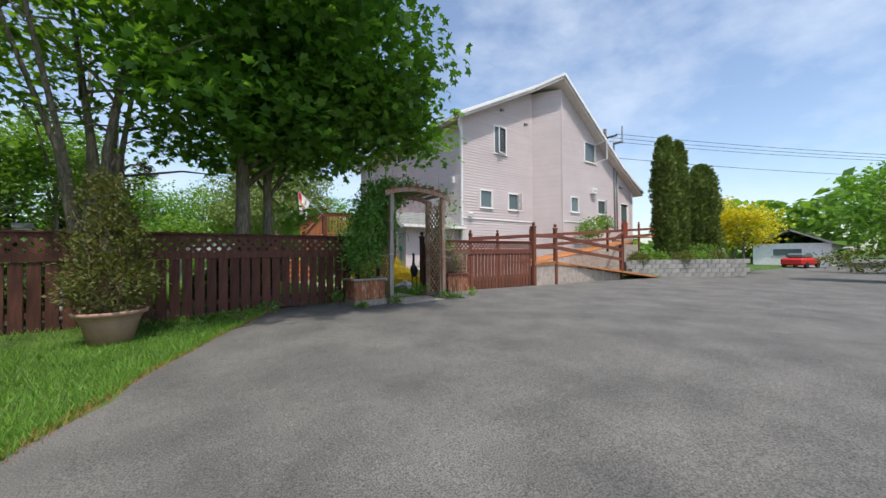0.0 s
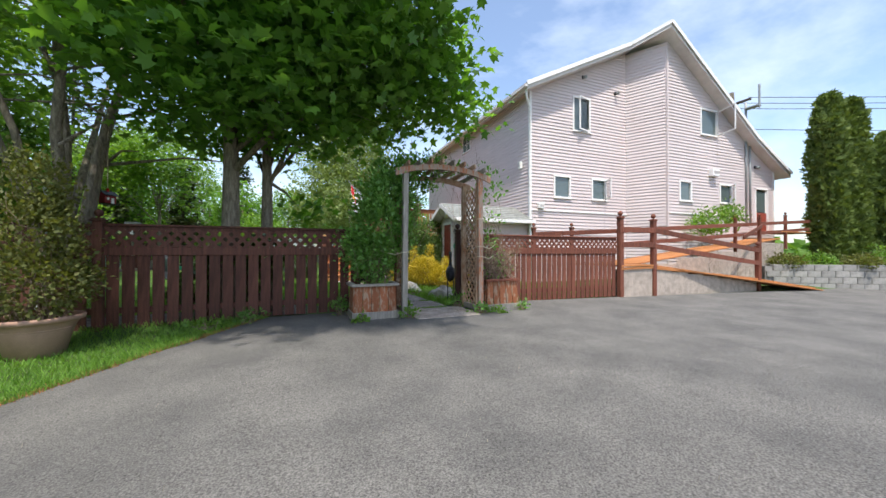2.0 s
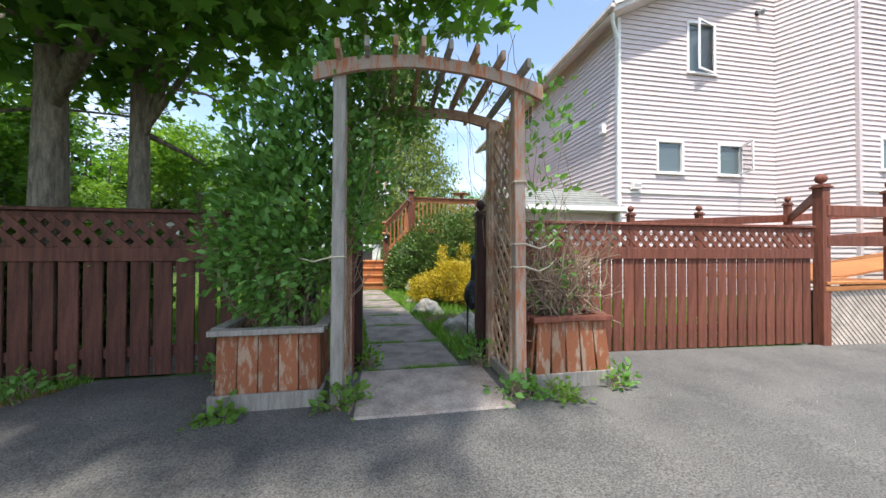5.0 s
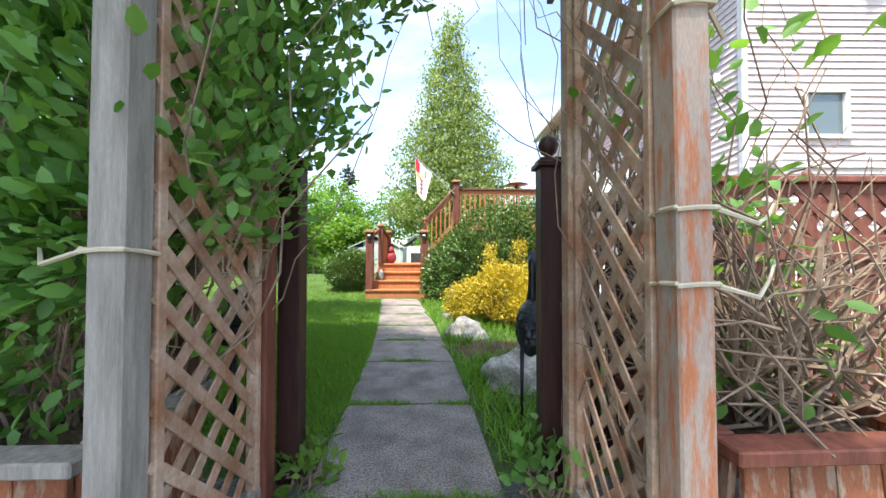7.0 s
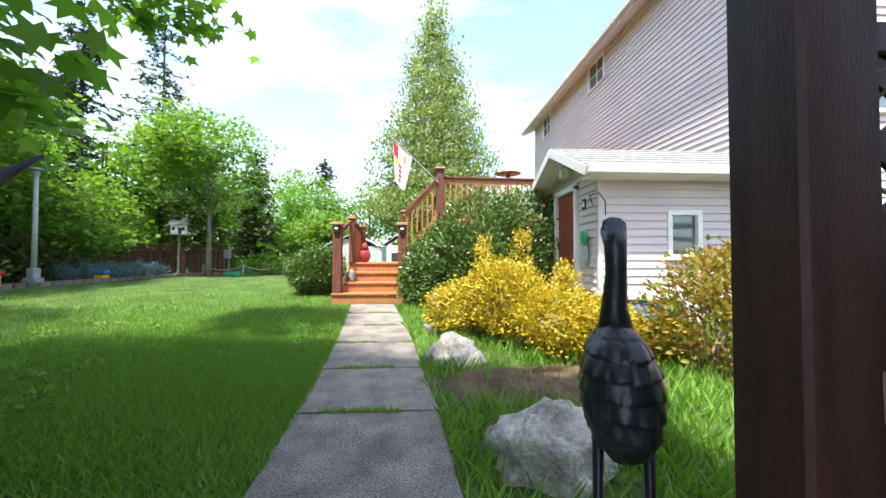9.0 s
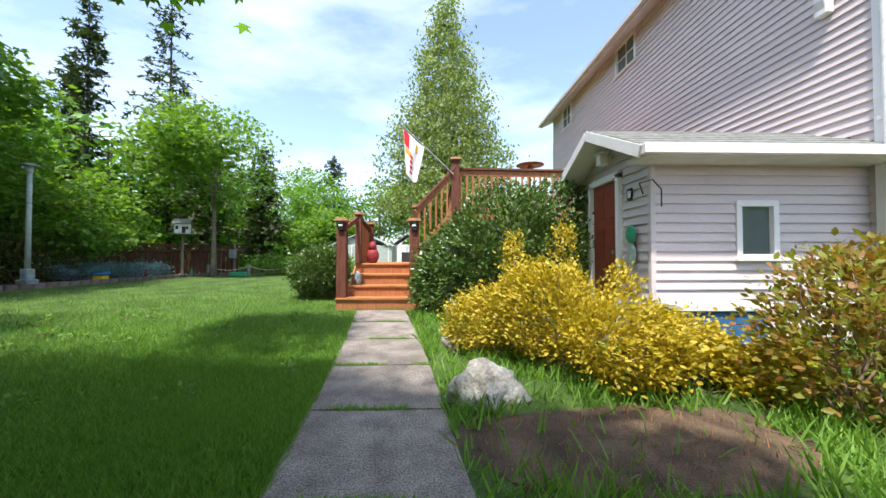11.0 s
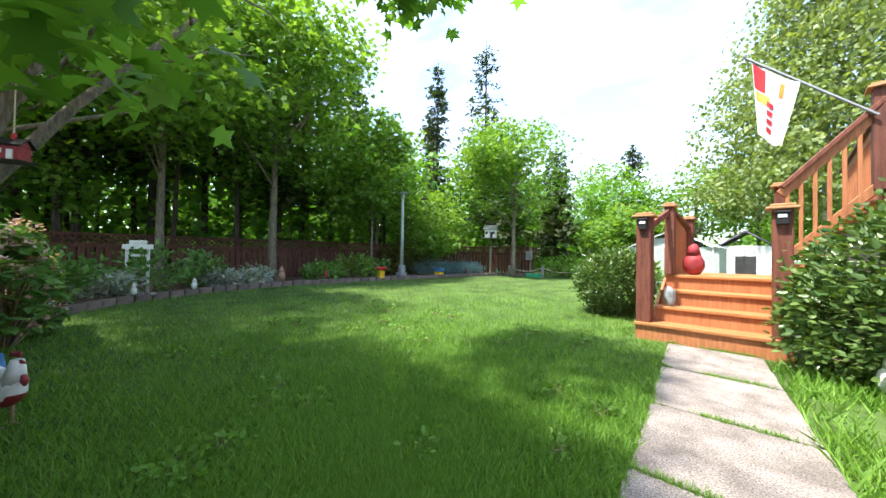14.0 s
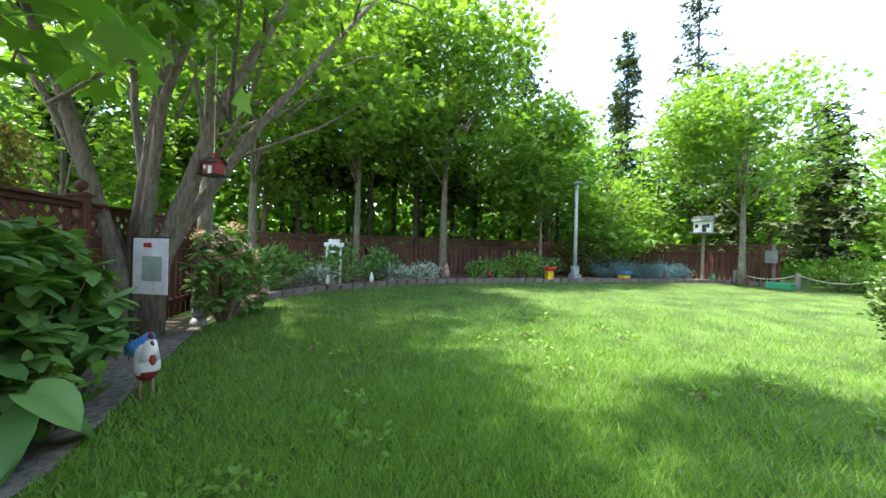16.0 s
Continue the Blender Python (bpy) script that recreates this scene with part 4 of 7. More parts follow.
for ya, yb in ((4.87, RID_Y), (RID_Y, 7.55)):
    part("fascia", gable_slab(2.34, FX, ya + (0.02 if ya < 5 else 0), yb - (0.02 if yb > 7 else 0), -0.002, 0.1), TRIM, annex)
    n = 7
    for i in range(n):
        a, b = (ya + (yb - ya) * i / n, ya + (yb - ya) * (i + 1) / n)
        bm = bmesh.new()
        s = 1 if ya < 5 else -1
        lift = [0.028, 0.012] if s > 0 else [0.012, 0.028]
        v = [bm.verts.new((x, y, annex_z(y) + dz)) for x, y, dz in ((2.31, a, lift[0]), (FX, a, lift[0]), (FX, b, lift[1]), (2.31, b, lift[1]), (2.31, a, 0), (FX, a, 0), (FX, b, 0), (2.31, b, 0))]
        for f in ((0, 1, 2, 3), (7, 6, 5, 4), (0, 4, 5, 1), (1, 5, 6, 2), (2, 6, 7, 3), (3, 7, 4, 0)):
            bm.faces.new([v[k] for k in f])
        part("shingle_course", bm, GREY_SHINGLE, annex)
    part("rake_board", bar((2.32, ya, annex_z(ya) - 0.07), (2.32, yb, annex_z(yb) - 0.07), 0.03, 0.14), TRIM, annex)
part("gutter", bar((2.33, 4.84, EAVE_Z - 0.07), (FX, 4.84, EAVE_Z - 0.07), 0.1, 0.11), TRIM, annex)
part("soffit", boxm((3.0, 0.42, 0.03), Matrix.Translation((3.9, 5.06, 2.1)), 0), SOFFIT, annex)
part("corner_trim", boxm((0.062, 0.062, 2.2), Matrix.Translation((AX - 0.004, AY - 0.004, 1.0)), 0.005), SIDING, annex)
window((3.985, AY, 1.295), 0.43, 0.65, (1, 0), "small white-framed annex window", "dark")
red_door = thing("door_2", (AX, 6.34, 0.04), "closed dark red panelled door in a white frame", "door", kind="structure")
part("frame", boxes(((0.12, 0.09, 2.1), (-0.02, 0.42, 1.05)), ((0.12, 0.09, 2.1), (-0.02, -0.42, 1.05)), ((0.12, 0.93, 0.09), (-0.02, 0, 2.08)), bevel=0.004), TRIM, red_door)
part("door_leaf", boxm((0.045, 0.75, 2.03), Matrix.Translation((0.0, 0, 1.02)), 0.004), DOOR_RED, red_door)
for zz, h in ((1.72, 0.42), (1.12, 0.5), (0.45, 0.6)):
    for s in (-1, 1):
        part("panel", boxm((0.014, 0.26, h), Matrix.Translation((-0.026, s * 0.17, zz)), 0.006), DOOR_RED, red_door)
part("handle", add_tube(tube([(-0.03, -0.31, 1.0), (-0.08, -0.31, 1.0)], 0.02, 8), [(-0.08, -0.31, 1.0), (-0.085, -0.31, 1.0)], [0.03, 0.03], 8), GREY_METAL, red_door)
lamp = thing("porch_lamp", (AX - 0.02, 6.2, 2.42), "white lantern porch lamp above the red door", "wall lamp")
part("bracket", boxm((0.05, 0.1, 0.1), None, 0.008), WHITE, lamp)
part("lantern", boxes(((0.12, 0.12, 0.16), (-0.12, 0, -0.02)), ((0.16, 0.16, 0.03), (-0.12, 0, 0.08)), ((0.05, 0.05, 0.04), (-0.12, 0, 0.12)), bevel=0.008), WHITE, lamp)

# ---- wheelchair ramp in front of the house ----
ramp = thing("access_ramp", (0, 0, 0), "switchback wooden ramp with orange decking and dark red rails", "ramp")


def plank_run(p, a, b, width, across, n, mat, name="plank"):
    """Deck planks laid crosswise from a to b."""
    a, b = Vector(a), Vector(b)
    d = (b - a)
    for i in range(n):
        q = a + d * ((i + 0.5) / n)
        ang = math.degrees(math.atan2(d.y, d.x))
        tilt = -math.degrees(math.atan2(d.z, math.hypot(d.x, d.y)))
        part(name, boxm((d.length / n - 0.006, width, 0.036), pose(q.x, q.y, q.z, 0, 0, ang) @ pose(0, 0, 0, 0, tilt, 0), 0.004), mat, p)


plank_run(ramp, (4.95, 1.6, 0.73), (6.2, 1.6, 0.73), 1.75, 0, 9, DECK)
plank_run(ramp, (6.2, 1.95, 0.74), (15.6, 3.05, 1.62), 1.1, 0, 66, DECK)
plank_run(ramp, (15.6, 3.1, 1.9), (18.4, 3.1, 1.9), 1.3, 0, 18, DECK)
plank_run(ramp, (6.2, 1.3, 0.72), (13.6, 0.95, -0.18), 0.95, 0, 52, DECK)
for a, b, h0 in (((4.95, 0.76, 0.66), (6.05, 0.76, 0.68), -0.08), ((6.15, 0.78, 0.66), (11.0, 0.98, 0.22), -0.12), ((11.08, 0.98, 0.2), (13.6, 0.7, -0.14), -0.2)):
    part("edge_trim", bar(a, b, 0.05, 0.06), DECK, ramp)
for a, b in (((4.95, 0.78), (6.05, 0.78)), ((6.17, 0.8), (10.95, 1.0))):
    bm = bmesh.new()
    ln = math.hypot(b[0] - a[0], b[1] - a[1])
    n = max(1, int(ln / 0.6))
    for i in range(n):
        f = (i + 0.5) / n
        h = (0.66 if b[0] < 7 else 0.64 - 0.46 * f) + 0.12
        along = Vector((b[0] - a[0], b[1] - a[1], 0)).normalized()
        lattice(bm, (a[0] + along.x * ln * i / n, a[1] + along.y * ln * i / n, -0.12 - 0.01 * i), along, ln / n, h, 0.075, 0.034, 0.006)
    part("lattice_skirt", bm, SKIRT, ramp, "pale bleached lattice skirting")
# Added sheets behind the lattice whose dark colour stands for shade.
part("shade_backing", bar((4.95, 0.95, 0.25), (6.1, 0.95, 0.25), 0.02, 0.75), SKIRT_BACK, ramp)
part("shade_backing", bar((6.1, 0.95, 0.22), (11.0, 1.12, -0.05), 0.02, 0.6), SKIRT_BACK, ramp)
for i in range(5):
    x = 6.3 + 1.9 * i
    bm = lattice(bmesh.new(), (x, 1.42 + 0.11 * (x - 6.2) , -0.15), (1.9, 0.22, 0), 1.9, 0.80 + 0.094 * (x - 5.6), 0.09, 0.034, 0.006)
    part("lattice_skirt", bm, SKIRT, ramp, "pale bleached lattice skirting")
RPOST = [((4.98, 0.80), -0.05, 1.95), ((6.1, 0.78), -0.06, 1.93), ((11.02, 0.99), -0.2, 1.42)]
for (x, y), z0, h in RPOST:
    ball_post("ramp_post", (x, y, z0), h, 0.115, FENCE_RED, "dark red ramp post with a ball finial", "ramp posts", 0.062)
for x, y, z0, h in ((3.6, 2.4, -0.05, 1.75), (4.95, 2.45, -0.05, 1.8), (6.75, 2.4, 0.7, 1.25), (12.7, 2.5, 0.0, 2.3), (13.6, 2.2, 0.0, 2.35), (16.0, 2.5, 1.2, 1.35), (18.4, 2.6, 1.2, 1.35)):
    ball_post("ramp_post", (x, y, z0), h, 0.09, FENCE_RED, "slim dark red ramp post with a ball finial", "ramp posts", 0.05)
for a, b in (((3.6, 2.4, 1.55), (6.75, 2.4, 1.72)), ((4.98, 0.75, 1.62), (6.1, 0.73, 1.62)), ((4.98, 0.75, 1.25), (6.1, 0.73, 1.25)),
             ((6.1, 0.73, 1.62), (11.02, 0.93, 1.12)), ((6.1, 0.73, 1.22), (11.02, 0.93, 0.72)),
             ((4.98, 0.86, 1.80), (6.75, 2.36, 1.72)), ((6.75, 2.36, 1.72), (12.7, 2.45, 2.08)), ((6.75, 2.36, 1.3), (12.7, 2.45, 1.7)),
             ((12.7, 2.45, 2.08), (18.4, 2.5, 2.42)), ((12.7, 2.45, 1.7), (18.4, 2.5, 2.1)), ((13.6, 2.12, 2.05), (10.9, 1.3, 1.55))):
    part("rail", bar(a, b, 0.04, 0.13), FENCE_RED, ramp)

# ---- raised bed with block wall, cedars ----
ret = thing("retaining_wall", (0, 0, 0), "grey concrete block retaining wall round a raised bed", "wall", kind="structure")
A0, A1 = Vector((13.7, 2.1, -0.3)), Vector((19.2, -1.3, -0.4))
dirw = (A1 - A0).normalized()
n = 15
lnw = (A1 - A0).length / n
blk = boxm((lnw - 0.012, 0.22, 0.22), None, 0.01)
me_b = bpy.data.meshes.new("block")
blk.to_mesh(me_b)
blk.free()
me_b.materials.append(BLOCK)
for r in range(4):
    for i in range(n):
        ob = new("block", me_b)
        ob.parent = ret
        q = A0 + dirw * (lnw * (i + 0.5 + 0.5 * (r % 2)))
        ob.matrix_basis = pose(q.x + 0.008 * noise.noise(Vector((i, r, 1))), q.y, -0.3 + 0.115 + 0.23 * r, 0, 0, math.degrees(math.atan2(dirw.y, dirw.x)))
part("mortar", bar(A0 + Vector((0, 0.04, 0.42)), A1 + Vector((0, 0.04, 0.52)), 0.18, 0.86), MORTAR, ret)
part("bed_soil", boxm((6.5, 5.0, 0.8), pose(18.5, 2.9, 0.1, 0, 0, math.degrees(math.atan2(dirw.y, dirw.x)))), SOIL, ret)


def cedar(at, h, w, seed, label):
    rng = np.random.default_rng(seed)
    t = thing("cedar_tree", at, label, "tree", "columnar cedars by the house")
    bm = bmesh.new()
    for k in range(3):
        add_tube(bm, [(0.1 * k - 0.1, 0.05 * k, -0.1), (0.15 * k - 0.15, 0, h * 0.9)], [0.07, 0.01], 6)
    part("trunk", bm, BARK, t)
    m = 9000
    f = rng.uniform(0, 1, m) ** 0.9
    a = rng.uniform(0, 2 * np.pi, m)
    lump_ = 1 + 0.16 * np.sin(a * 3 + seed) + 0.12 * np.sin(f * 17 + a * 2)
    prof = np.minimum(1, 0.75 + f * 0.9) * np.clip((1.02 - f) * 4.5, 0, 1) ** 0.6
    r = w * prof * lump_ * rng.uniform(0.72, 1.06, m)
    pts = np.stack([r * np.cos(a), r * np.sin(a), f * h], 1)
    scatter_mesh("crown", pts, rng.uniform(0.16, 0.34, m), SPRAY, CEDAR_LEAF, t, rng, 0.15, droop=-1.2)


cedar((18.3, 2.05, 0.3), 7.3, 0.54, 3, "tall dense columnar green cedar beside the house")
cedar((19.2, 1.75, 0.3), 7.1, 0.44, 4, "tall dense columnar green cedar beside the house")
cedar((22.3, 1.55, 0.2), 6.2, 0.8, 5, "shorter pointed green cedar behind the raised bed")
rngd = np.random.default_rng(44)
for i, (x, y, r) in enumerate(((14.6, 1.9, 0.5), (15.6, 1.5, 0.55), (16.6, 0.6, 0.5), (17.6, 0.3, 0.6), (18.4, -0.3, 0.5), (19.2, 0.6, 0.9))):
    z = 0.5
    shrub("bedding_shrub", (x, y, z), [((x, y, z + 0.15), (r, r, 0.32 if i < 5 else 0.8))], 110, 12, 0.09, DUSTY_LEAF if i % 2 == 0 else LIGHT_LEAF, "low mounded shrub in the raised bed", DIAMOND, 0.08, 60 + i, group="raised bed shrubs")
shrub("bedding_shrub", (12.6, 3.2, 0.1), [((12.6, 3.1, 2.3), (1.0, 0.6, 0.5)), ((11.9, 3.2, 2.1), (0.5, 0.4, 0.35)), ((13.3, 3.0, 2.6), (0.6, 0.4, 0.3))], 140, 12, 0.11, LIGHT_LEAF, "light green shrub growing up behind the ramp", DIAMOND, 0.12, 71)

# ---- steps and deck ----
steps = thing("deck_steps", (0, 0, 0), "orange-stained wooden steps up to the deck landing", "steps")
SX0, SX1 = -1.50, -0.36
for i in range(4):
    y, z = 7.4 + 0.28 * i, 0.24 + 0.2 * i
    wide = 0.17 if i == 0 else 0.0
    dep = 0.32 if i < 3 else 1.5
    part("tread", boxm((SX1 - SX0 + 2 * wide + 0.02, dep, 0.04), Matrix.Translation(((SX0 + SX1) / 2, y + dep / 2 - 0.03, z - 0.02)), 0.006), DECK, steps)
    part("riser", boxm((SX1 - SX0 + 2 * wide, 0.025, 0.17 if i else 0.2), Matrix.Translation(((SX0 + SX1) / 2, y + 0.012, z - 0.04 - (0.08 if i else 0.1))), 0.003), DECK_PANEL, steps)
for x in (SX0 - 0.015, SX1 + 0.015):
    bm = bmesh.new()
    pr = [(7.45, 0.0), (7.45, 0.2), (8.26, 0.78), (9.7, 0.78), (9.7, 0.0)]
    v = [[bm.verts.new((x + s, yy, zz)) for yy, zz in pr] for s in (-0.015, 0.015)]
    bm.faces.new(v[0])
    bm.faces.new(list(reversed(v[1])))
    for i in range(5):
        bm.faces.new((v[0][i], v[1][i], v[1][(i + 1) % 5], v[0][(i + 1) % 5]))
    part("stringer", bm, DECK_PANEL, steps)


def newel(at, h, w, label, light=True):
    p = thing("newel_post", at, label, "post", "deck newel posts")
    part("shaft", boxm((w, w, h), Matrix.Translation((0, 0, h / 2)), 0.006), FENCE_RED, p)
    part("cap", boxes(((w * 1.55, w * 1.55, 0.03), (0, 0, h + 0.015)), ((w * 1.2, w * 1.2, 0.03), (0, 0, h + 0.045)), bevel=0.008), CAP, p, "orange timber cap")
    if light:
        q = part("step_light", boxes(((0.1, 0.05, 0.12), (0, -w / 2 - 0.025, h - 0.1)), ((0.13, 0.07, 0.02), (0, -w / 2 - 0.03, h - 0.03)), bevel=0.004), BLACK, p, "small black solar light")
        part("lens", boxm((0.07, 0.006, 0.035), Matrix.Translation((0, -w / 2 - 0.054, h - 0.075)), 0.002), WHITE, q)
    return p


newel((-1.585, 7.5, 0.24), 1.37, 0.17, "dark red newel post with an orange cap and a solar light")
newel((-0.28, 7.5, 0.24), 1.37, 0.17, "dark red newel post with an orange cap and a solar light")
newel((-1.45, 8.25, 0.84), 0.98, 0.12, "slim dark red post on the landing", False)
newel((-1.42, 9.5, 0.84), 0.9, 0.12, "slim dark red post on the landing", False)
newel((-0.3, 8.75, 0.84), 1.2, 0.13, "dark red post at the foot of the upper flight", False)
newel((0.55, 8.72, 1.9), 1.18, 0.17, "dark red deck corner post with an orange cap", False)
side = thing("landing_screen", (0, 0, 0), "sloping panel of orange boards beside the landing", "railing")
for i in range(8):
    y = 8.33 + 0.145 * i
    zt = 1.75 - 0.03 * i
    part("board", boxm((0.025, 0.135, zt - 0.84), Matrix.Translation((-1.46, y, (zt + 0.84) / 2)), 0.003), DECK_PANEL, side)
part("rail", bar((-1.46, 8.2, 1.8), (-1.44, 9.5, 1.6), 0.09, 0.05), FENCE_RED, side)
part("stair_rail", bar((-1.585, 7.5, 1.45), (-1.46, 8.25, 1.76), 0.05, 0.09), FENCE_RED, side)

deck = thing("deck", (0, 0, 0), "raised orange timber deck with a slatted railing", "deck", kind="structure")
part("floor", boxm((4.85, 4.4, 0.14), Matrix.Translation((2.97, 10.95, 1.83)), 0.006), DECK_PANEL, deck)
part("skirt", boxm((4.8, 0.03, 1.8), Matrix.Translation((2.97, 8.8, 0.9)), 0), DARK_STAIN, deck)
part("skirt", boxm((0.03, 4.3, 1.8), Matrix.Translation((0.6, 10.95, 0.9)), 0), DARK_STAIN, deck)


def slat_rail(p, a, b, h, n):
    a, b = Vector(a), Vector(b)
    up = Vector((0, 0, h))
    part("top_rail", bar(a + up, b + up, 0.13, 0.045), FENCE_RED, p)
    part("rail_face", bar(a + up - Vector((0, 0, 0.09)), b + up - Vector((0, 0, 0.09)), 0.04, 0.12), DECK_PANEL, p)
    part("bottom_rail", bar(a + Vector((0, 0, 0.1)), b + Vector((0, 0, 0.1)), 0.04, 0.09), DECK_PANEL, p)
    for i in range(n):
        q = a.lerp(b, (i + 0.5) / n)
        part("baluster", boxm((0.04, 0.04, h - 0.2), Matrix.Translation(q + Vector((0, 0, h / 2))), 0.003), DECK_PANEL, p)


slat_rail(deck, (0.6, 8.75, 1.9), (5.3, 8.95, 1.9), 1.0, 34)
slat_rail(deck, (-0.3, 8.5, 0.95), (0.55, 8.7, 1.9), 1.05, 7)
slat_rail(deck, (0.6, 8.8, 1.9), (0.6, 13.1, 1.9), 1.0, 26)
for i in range(6):
    part("upper_tread", boxm((0.3, 0.9, 0.04), Matrix.Translation((-0.2 + 0.16 * i, 9.2, 1.0 + 0.155 * i)), 0.004), DECK, deck)

heater = thing("patio_heater", (2.4, 9.4, 1.9), "patio heater with a round brown reflector on the deck", "patio heater")
part("pole", tube([(0, 0, 0), (0, 0, 1.6)], 0.03, 10), COPPER, heater)
part("burner", turned([(0.07, 1.45), (0.09, 1.5), (0.09, 1.72), (0.03, 1.76)], 14), COPPER, heater)
part("reflector", turned([(0.46, 1.76), (0.45, 1.78), (0.1, 1.87), (0.01, 1.88)], 24), COPPER, heater, smooth=True)
part("base", turned([(0.22, 0.0), (0.22, 0.5), (0.05, 0.55)], 16), COPPER, heater)
heater.scale = (0.72, 0.72, 0.72)

# ---- flag ----
flag = thing("flag", (0.5, 8.6, 2.85), "white flag with red and gold pattern hanging from an angled pole", "flag")
part("flagpole", tube([(0.0, 0.0, -0.1), (-1.15, -0.05, 0.98)], 0.016, 8), GREY_METAL, flag)
part("finial", turned([(0.005, 0), (0.025, 0.02), (0.025, 0.05), (0.004, 0.07)], 8), GREY_METAL, flag).location = (-1.15, -0.05, 0.97)


def cloth(u0, u1, v0, v1, off):
    bm = bmesh.new()
    nu, nv = 10, 12
    g = []
    for j in range(nv + 1):
        row = []
        for i in range(nu + 1):
            u, v = u0 + (u1 - u0) * i / nu, v0 + (v1 - v0) * j / nv
            x = -1.08 + 0.46 * u * (1 - 0.5 * v) + 0.06 * v
            z = 0.92 - 0.44 * u * (1 - 0.5 * v) - 1.0 * v - 0.05 * math.sin(3 * u)
            y = -0.05 + 0.05 * math.sin(9 * u + 2.5 * v) * (0.3 + v) - off
            row.append(bm.verts.new((x, y, z)))
        g.append(row)
    for j in range(nv):
        for i in range(nu):
            bm.faces.new((g[j][i], g[j][i + 1], g[j + 1][i + 1], g[j + 1][i]))
    return bm


part("cloth", cloth(0, 1, 0, 1, 0), CLOTH_WHITE, flag, smooth=True)
part("patch", cloth(0.02, 0.30, 0.03, 0.36, 0.006), CLOTH_RED, flag, "red corner patch", smooth=True)
part("patch", cloth(0.05, 0.42, 0.38, 0.52, 0.006), CLOTH_GOLD, flag, "gold patch", smooth=True)
for k in range(4):
    part("patch", cloth(0.35, 0.52, 0.45 + 0.12 * k, 0.52 + 0.12 * k, 0.006), CLOTH_RED, flag, "red motif", smooth=True)
part("patch", cloth(0.62, 0.72, 0.1, 0.3, 0.006), CLOTH_GOLD, flag, "gold motif", smooth=True)


# ---- heron statues ----
def heron(at, turn, label, size=1.0, bill=(-0.2, 0.90)):
    bm = lump((0.1, 0.12, 0.17), 0.05, 2, 2, 6)
    for v in bm.verts:
        row = v.co.z / 0.046
        f = row - math.floor(row)
        s = (math.atan2(v.co.y, v.co.x) * 13 / (2 * math.pi) + 0.5 * (math.floor(row) % 2)) % 1
        lift = 1 + 0.075 * (1 - f) * (1 - 0.8 * (2 * abs(s - 0.5)) ** 2)
        v.co.x, v.co.y = v.co.x * lift, v.co.y * lift
        v.co.z += 0.61
        v.co.y += 0.25 * (0.61 - v.co.z)
    n = add_tube(bm, [(0, -0.05, 0.72), (0, -0.07, 0.82), (0, -0.035, 0.92), (0, -0.045, 1.0), (0, -0.075, 1.045)], [0.055, 0.036, 0.028, 0.03, 0.036], 10)
    add_tube(bm, [(0, -0.06, 1.055), (0, -0.1, 1.03), (0, bill[0], bill[1])], [0.034, 0.022, 0.004], 8)
    for s in (-1, 1):
        add_tube(bm, [(s * 0.06, 0.03, 0.50), (s * 0.062, 0.03, 0.25), (s * 0.062, 0.03, 0.0)], [0.016, 0.011, 0.012], 6)
        for a in (-0.5, 0, 0.5):
            add_tube(bm, [(s * 0.05, 0.03, 0.012), (s * 0.05 + 0.06 * math.sin(a), 0.03 - 0.07 * math.cos(a), 0.006)], [0.009, 0.005], 5)
    ob = link("heron_statue", bm, IRON, None, True)
    ob.matrix_basis = pose(*at, 0, 0, turn) @ Matrix.Scale(size, 4)
    tagged(ob, label, "statue", "heron statues")


heron((0.665, 1.30, 0.0), 160, "dark cast metal heron statue standing by the path")
heron((-1.16, 1.33, 0.0), 130, "dark cast metal heron statue on the lawn edge", 1.12, (-0.2, 1.13))


# ---- rocks ----
for i, (x, y, r) in enumerate(((0.40, 3.56, (0.24, 0.18, 0.19)), (0.74, 1.98, (0.28, 0.2, 0.22)), (2.85, 4.02, (0.2, 0.16, 0.22)))):
    bm = lump(r, 0.45, 11 + i, 1.7, 4)
    for v in bm.verts:
        v.co.z = max(v.co.z, -0.05) + 0.05
    ob = link("rock", bm, ROCK, None, True)
    ob.location = (x, y, -0.01)
    tagged(ob, "pale lichened boulder bedded in the path border", "rock", "border rocks")

# ---- big pot with its shrub ----
pot = thing("flower_pot", (-5.08, -0.08, -0.13), "large pinkish clay pot with a flared rim on the grass", "flower pot")
part("bowl", turned([(0.0, 0.0), (0.26, 0.0), (0.335, 0.30), (0.34, 0.31), (0.345, 0.33), (0.385, 0.40), (0.40, 0.42), (0.44, 0.425), (0.45, 0.47), (0.435, 0.485), (0.40, 0.47), (0.38, 0.40), (0.0, 0.38)], 32), TERRACOTTA, pot, smooth=True)
part("groove", turned([(0.345, 0.325), (0.352, 0.33), (0.352, 0.34), (0.350, 0.345)], 32), TERRACOTTA, pot)
pot.scale = (0.9, 0.9, 0.95)
part("soil_fill", turned([(0.0, 0.40), (0.38, 0.40), (0.3, 0.425)], 20), SOIL, pot)
shrub("potted_shrub", (-5.08, -0.08, 0.25), [((-5.08, -0.08, 0.70), (0.48, 0.46, 0.40)), ((-5.1, -0.08, 1.25), (0.38, 0.36, 0.42)), ((-5.1, -0.06, 1.82), (0.28, 0.26, 0.42))], 460, 16, 0.055, DUSTY_LEAF, "upright olive-green shrub growing in a large pot", DIAMOND, 0.075, 5, stems=40)


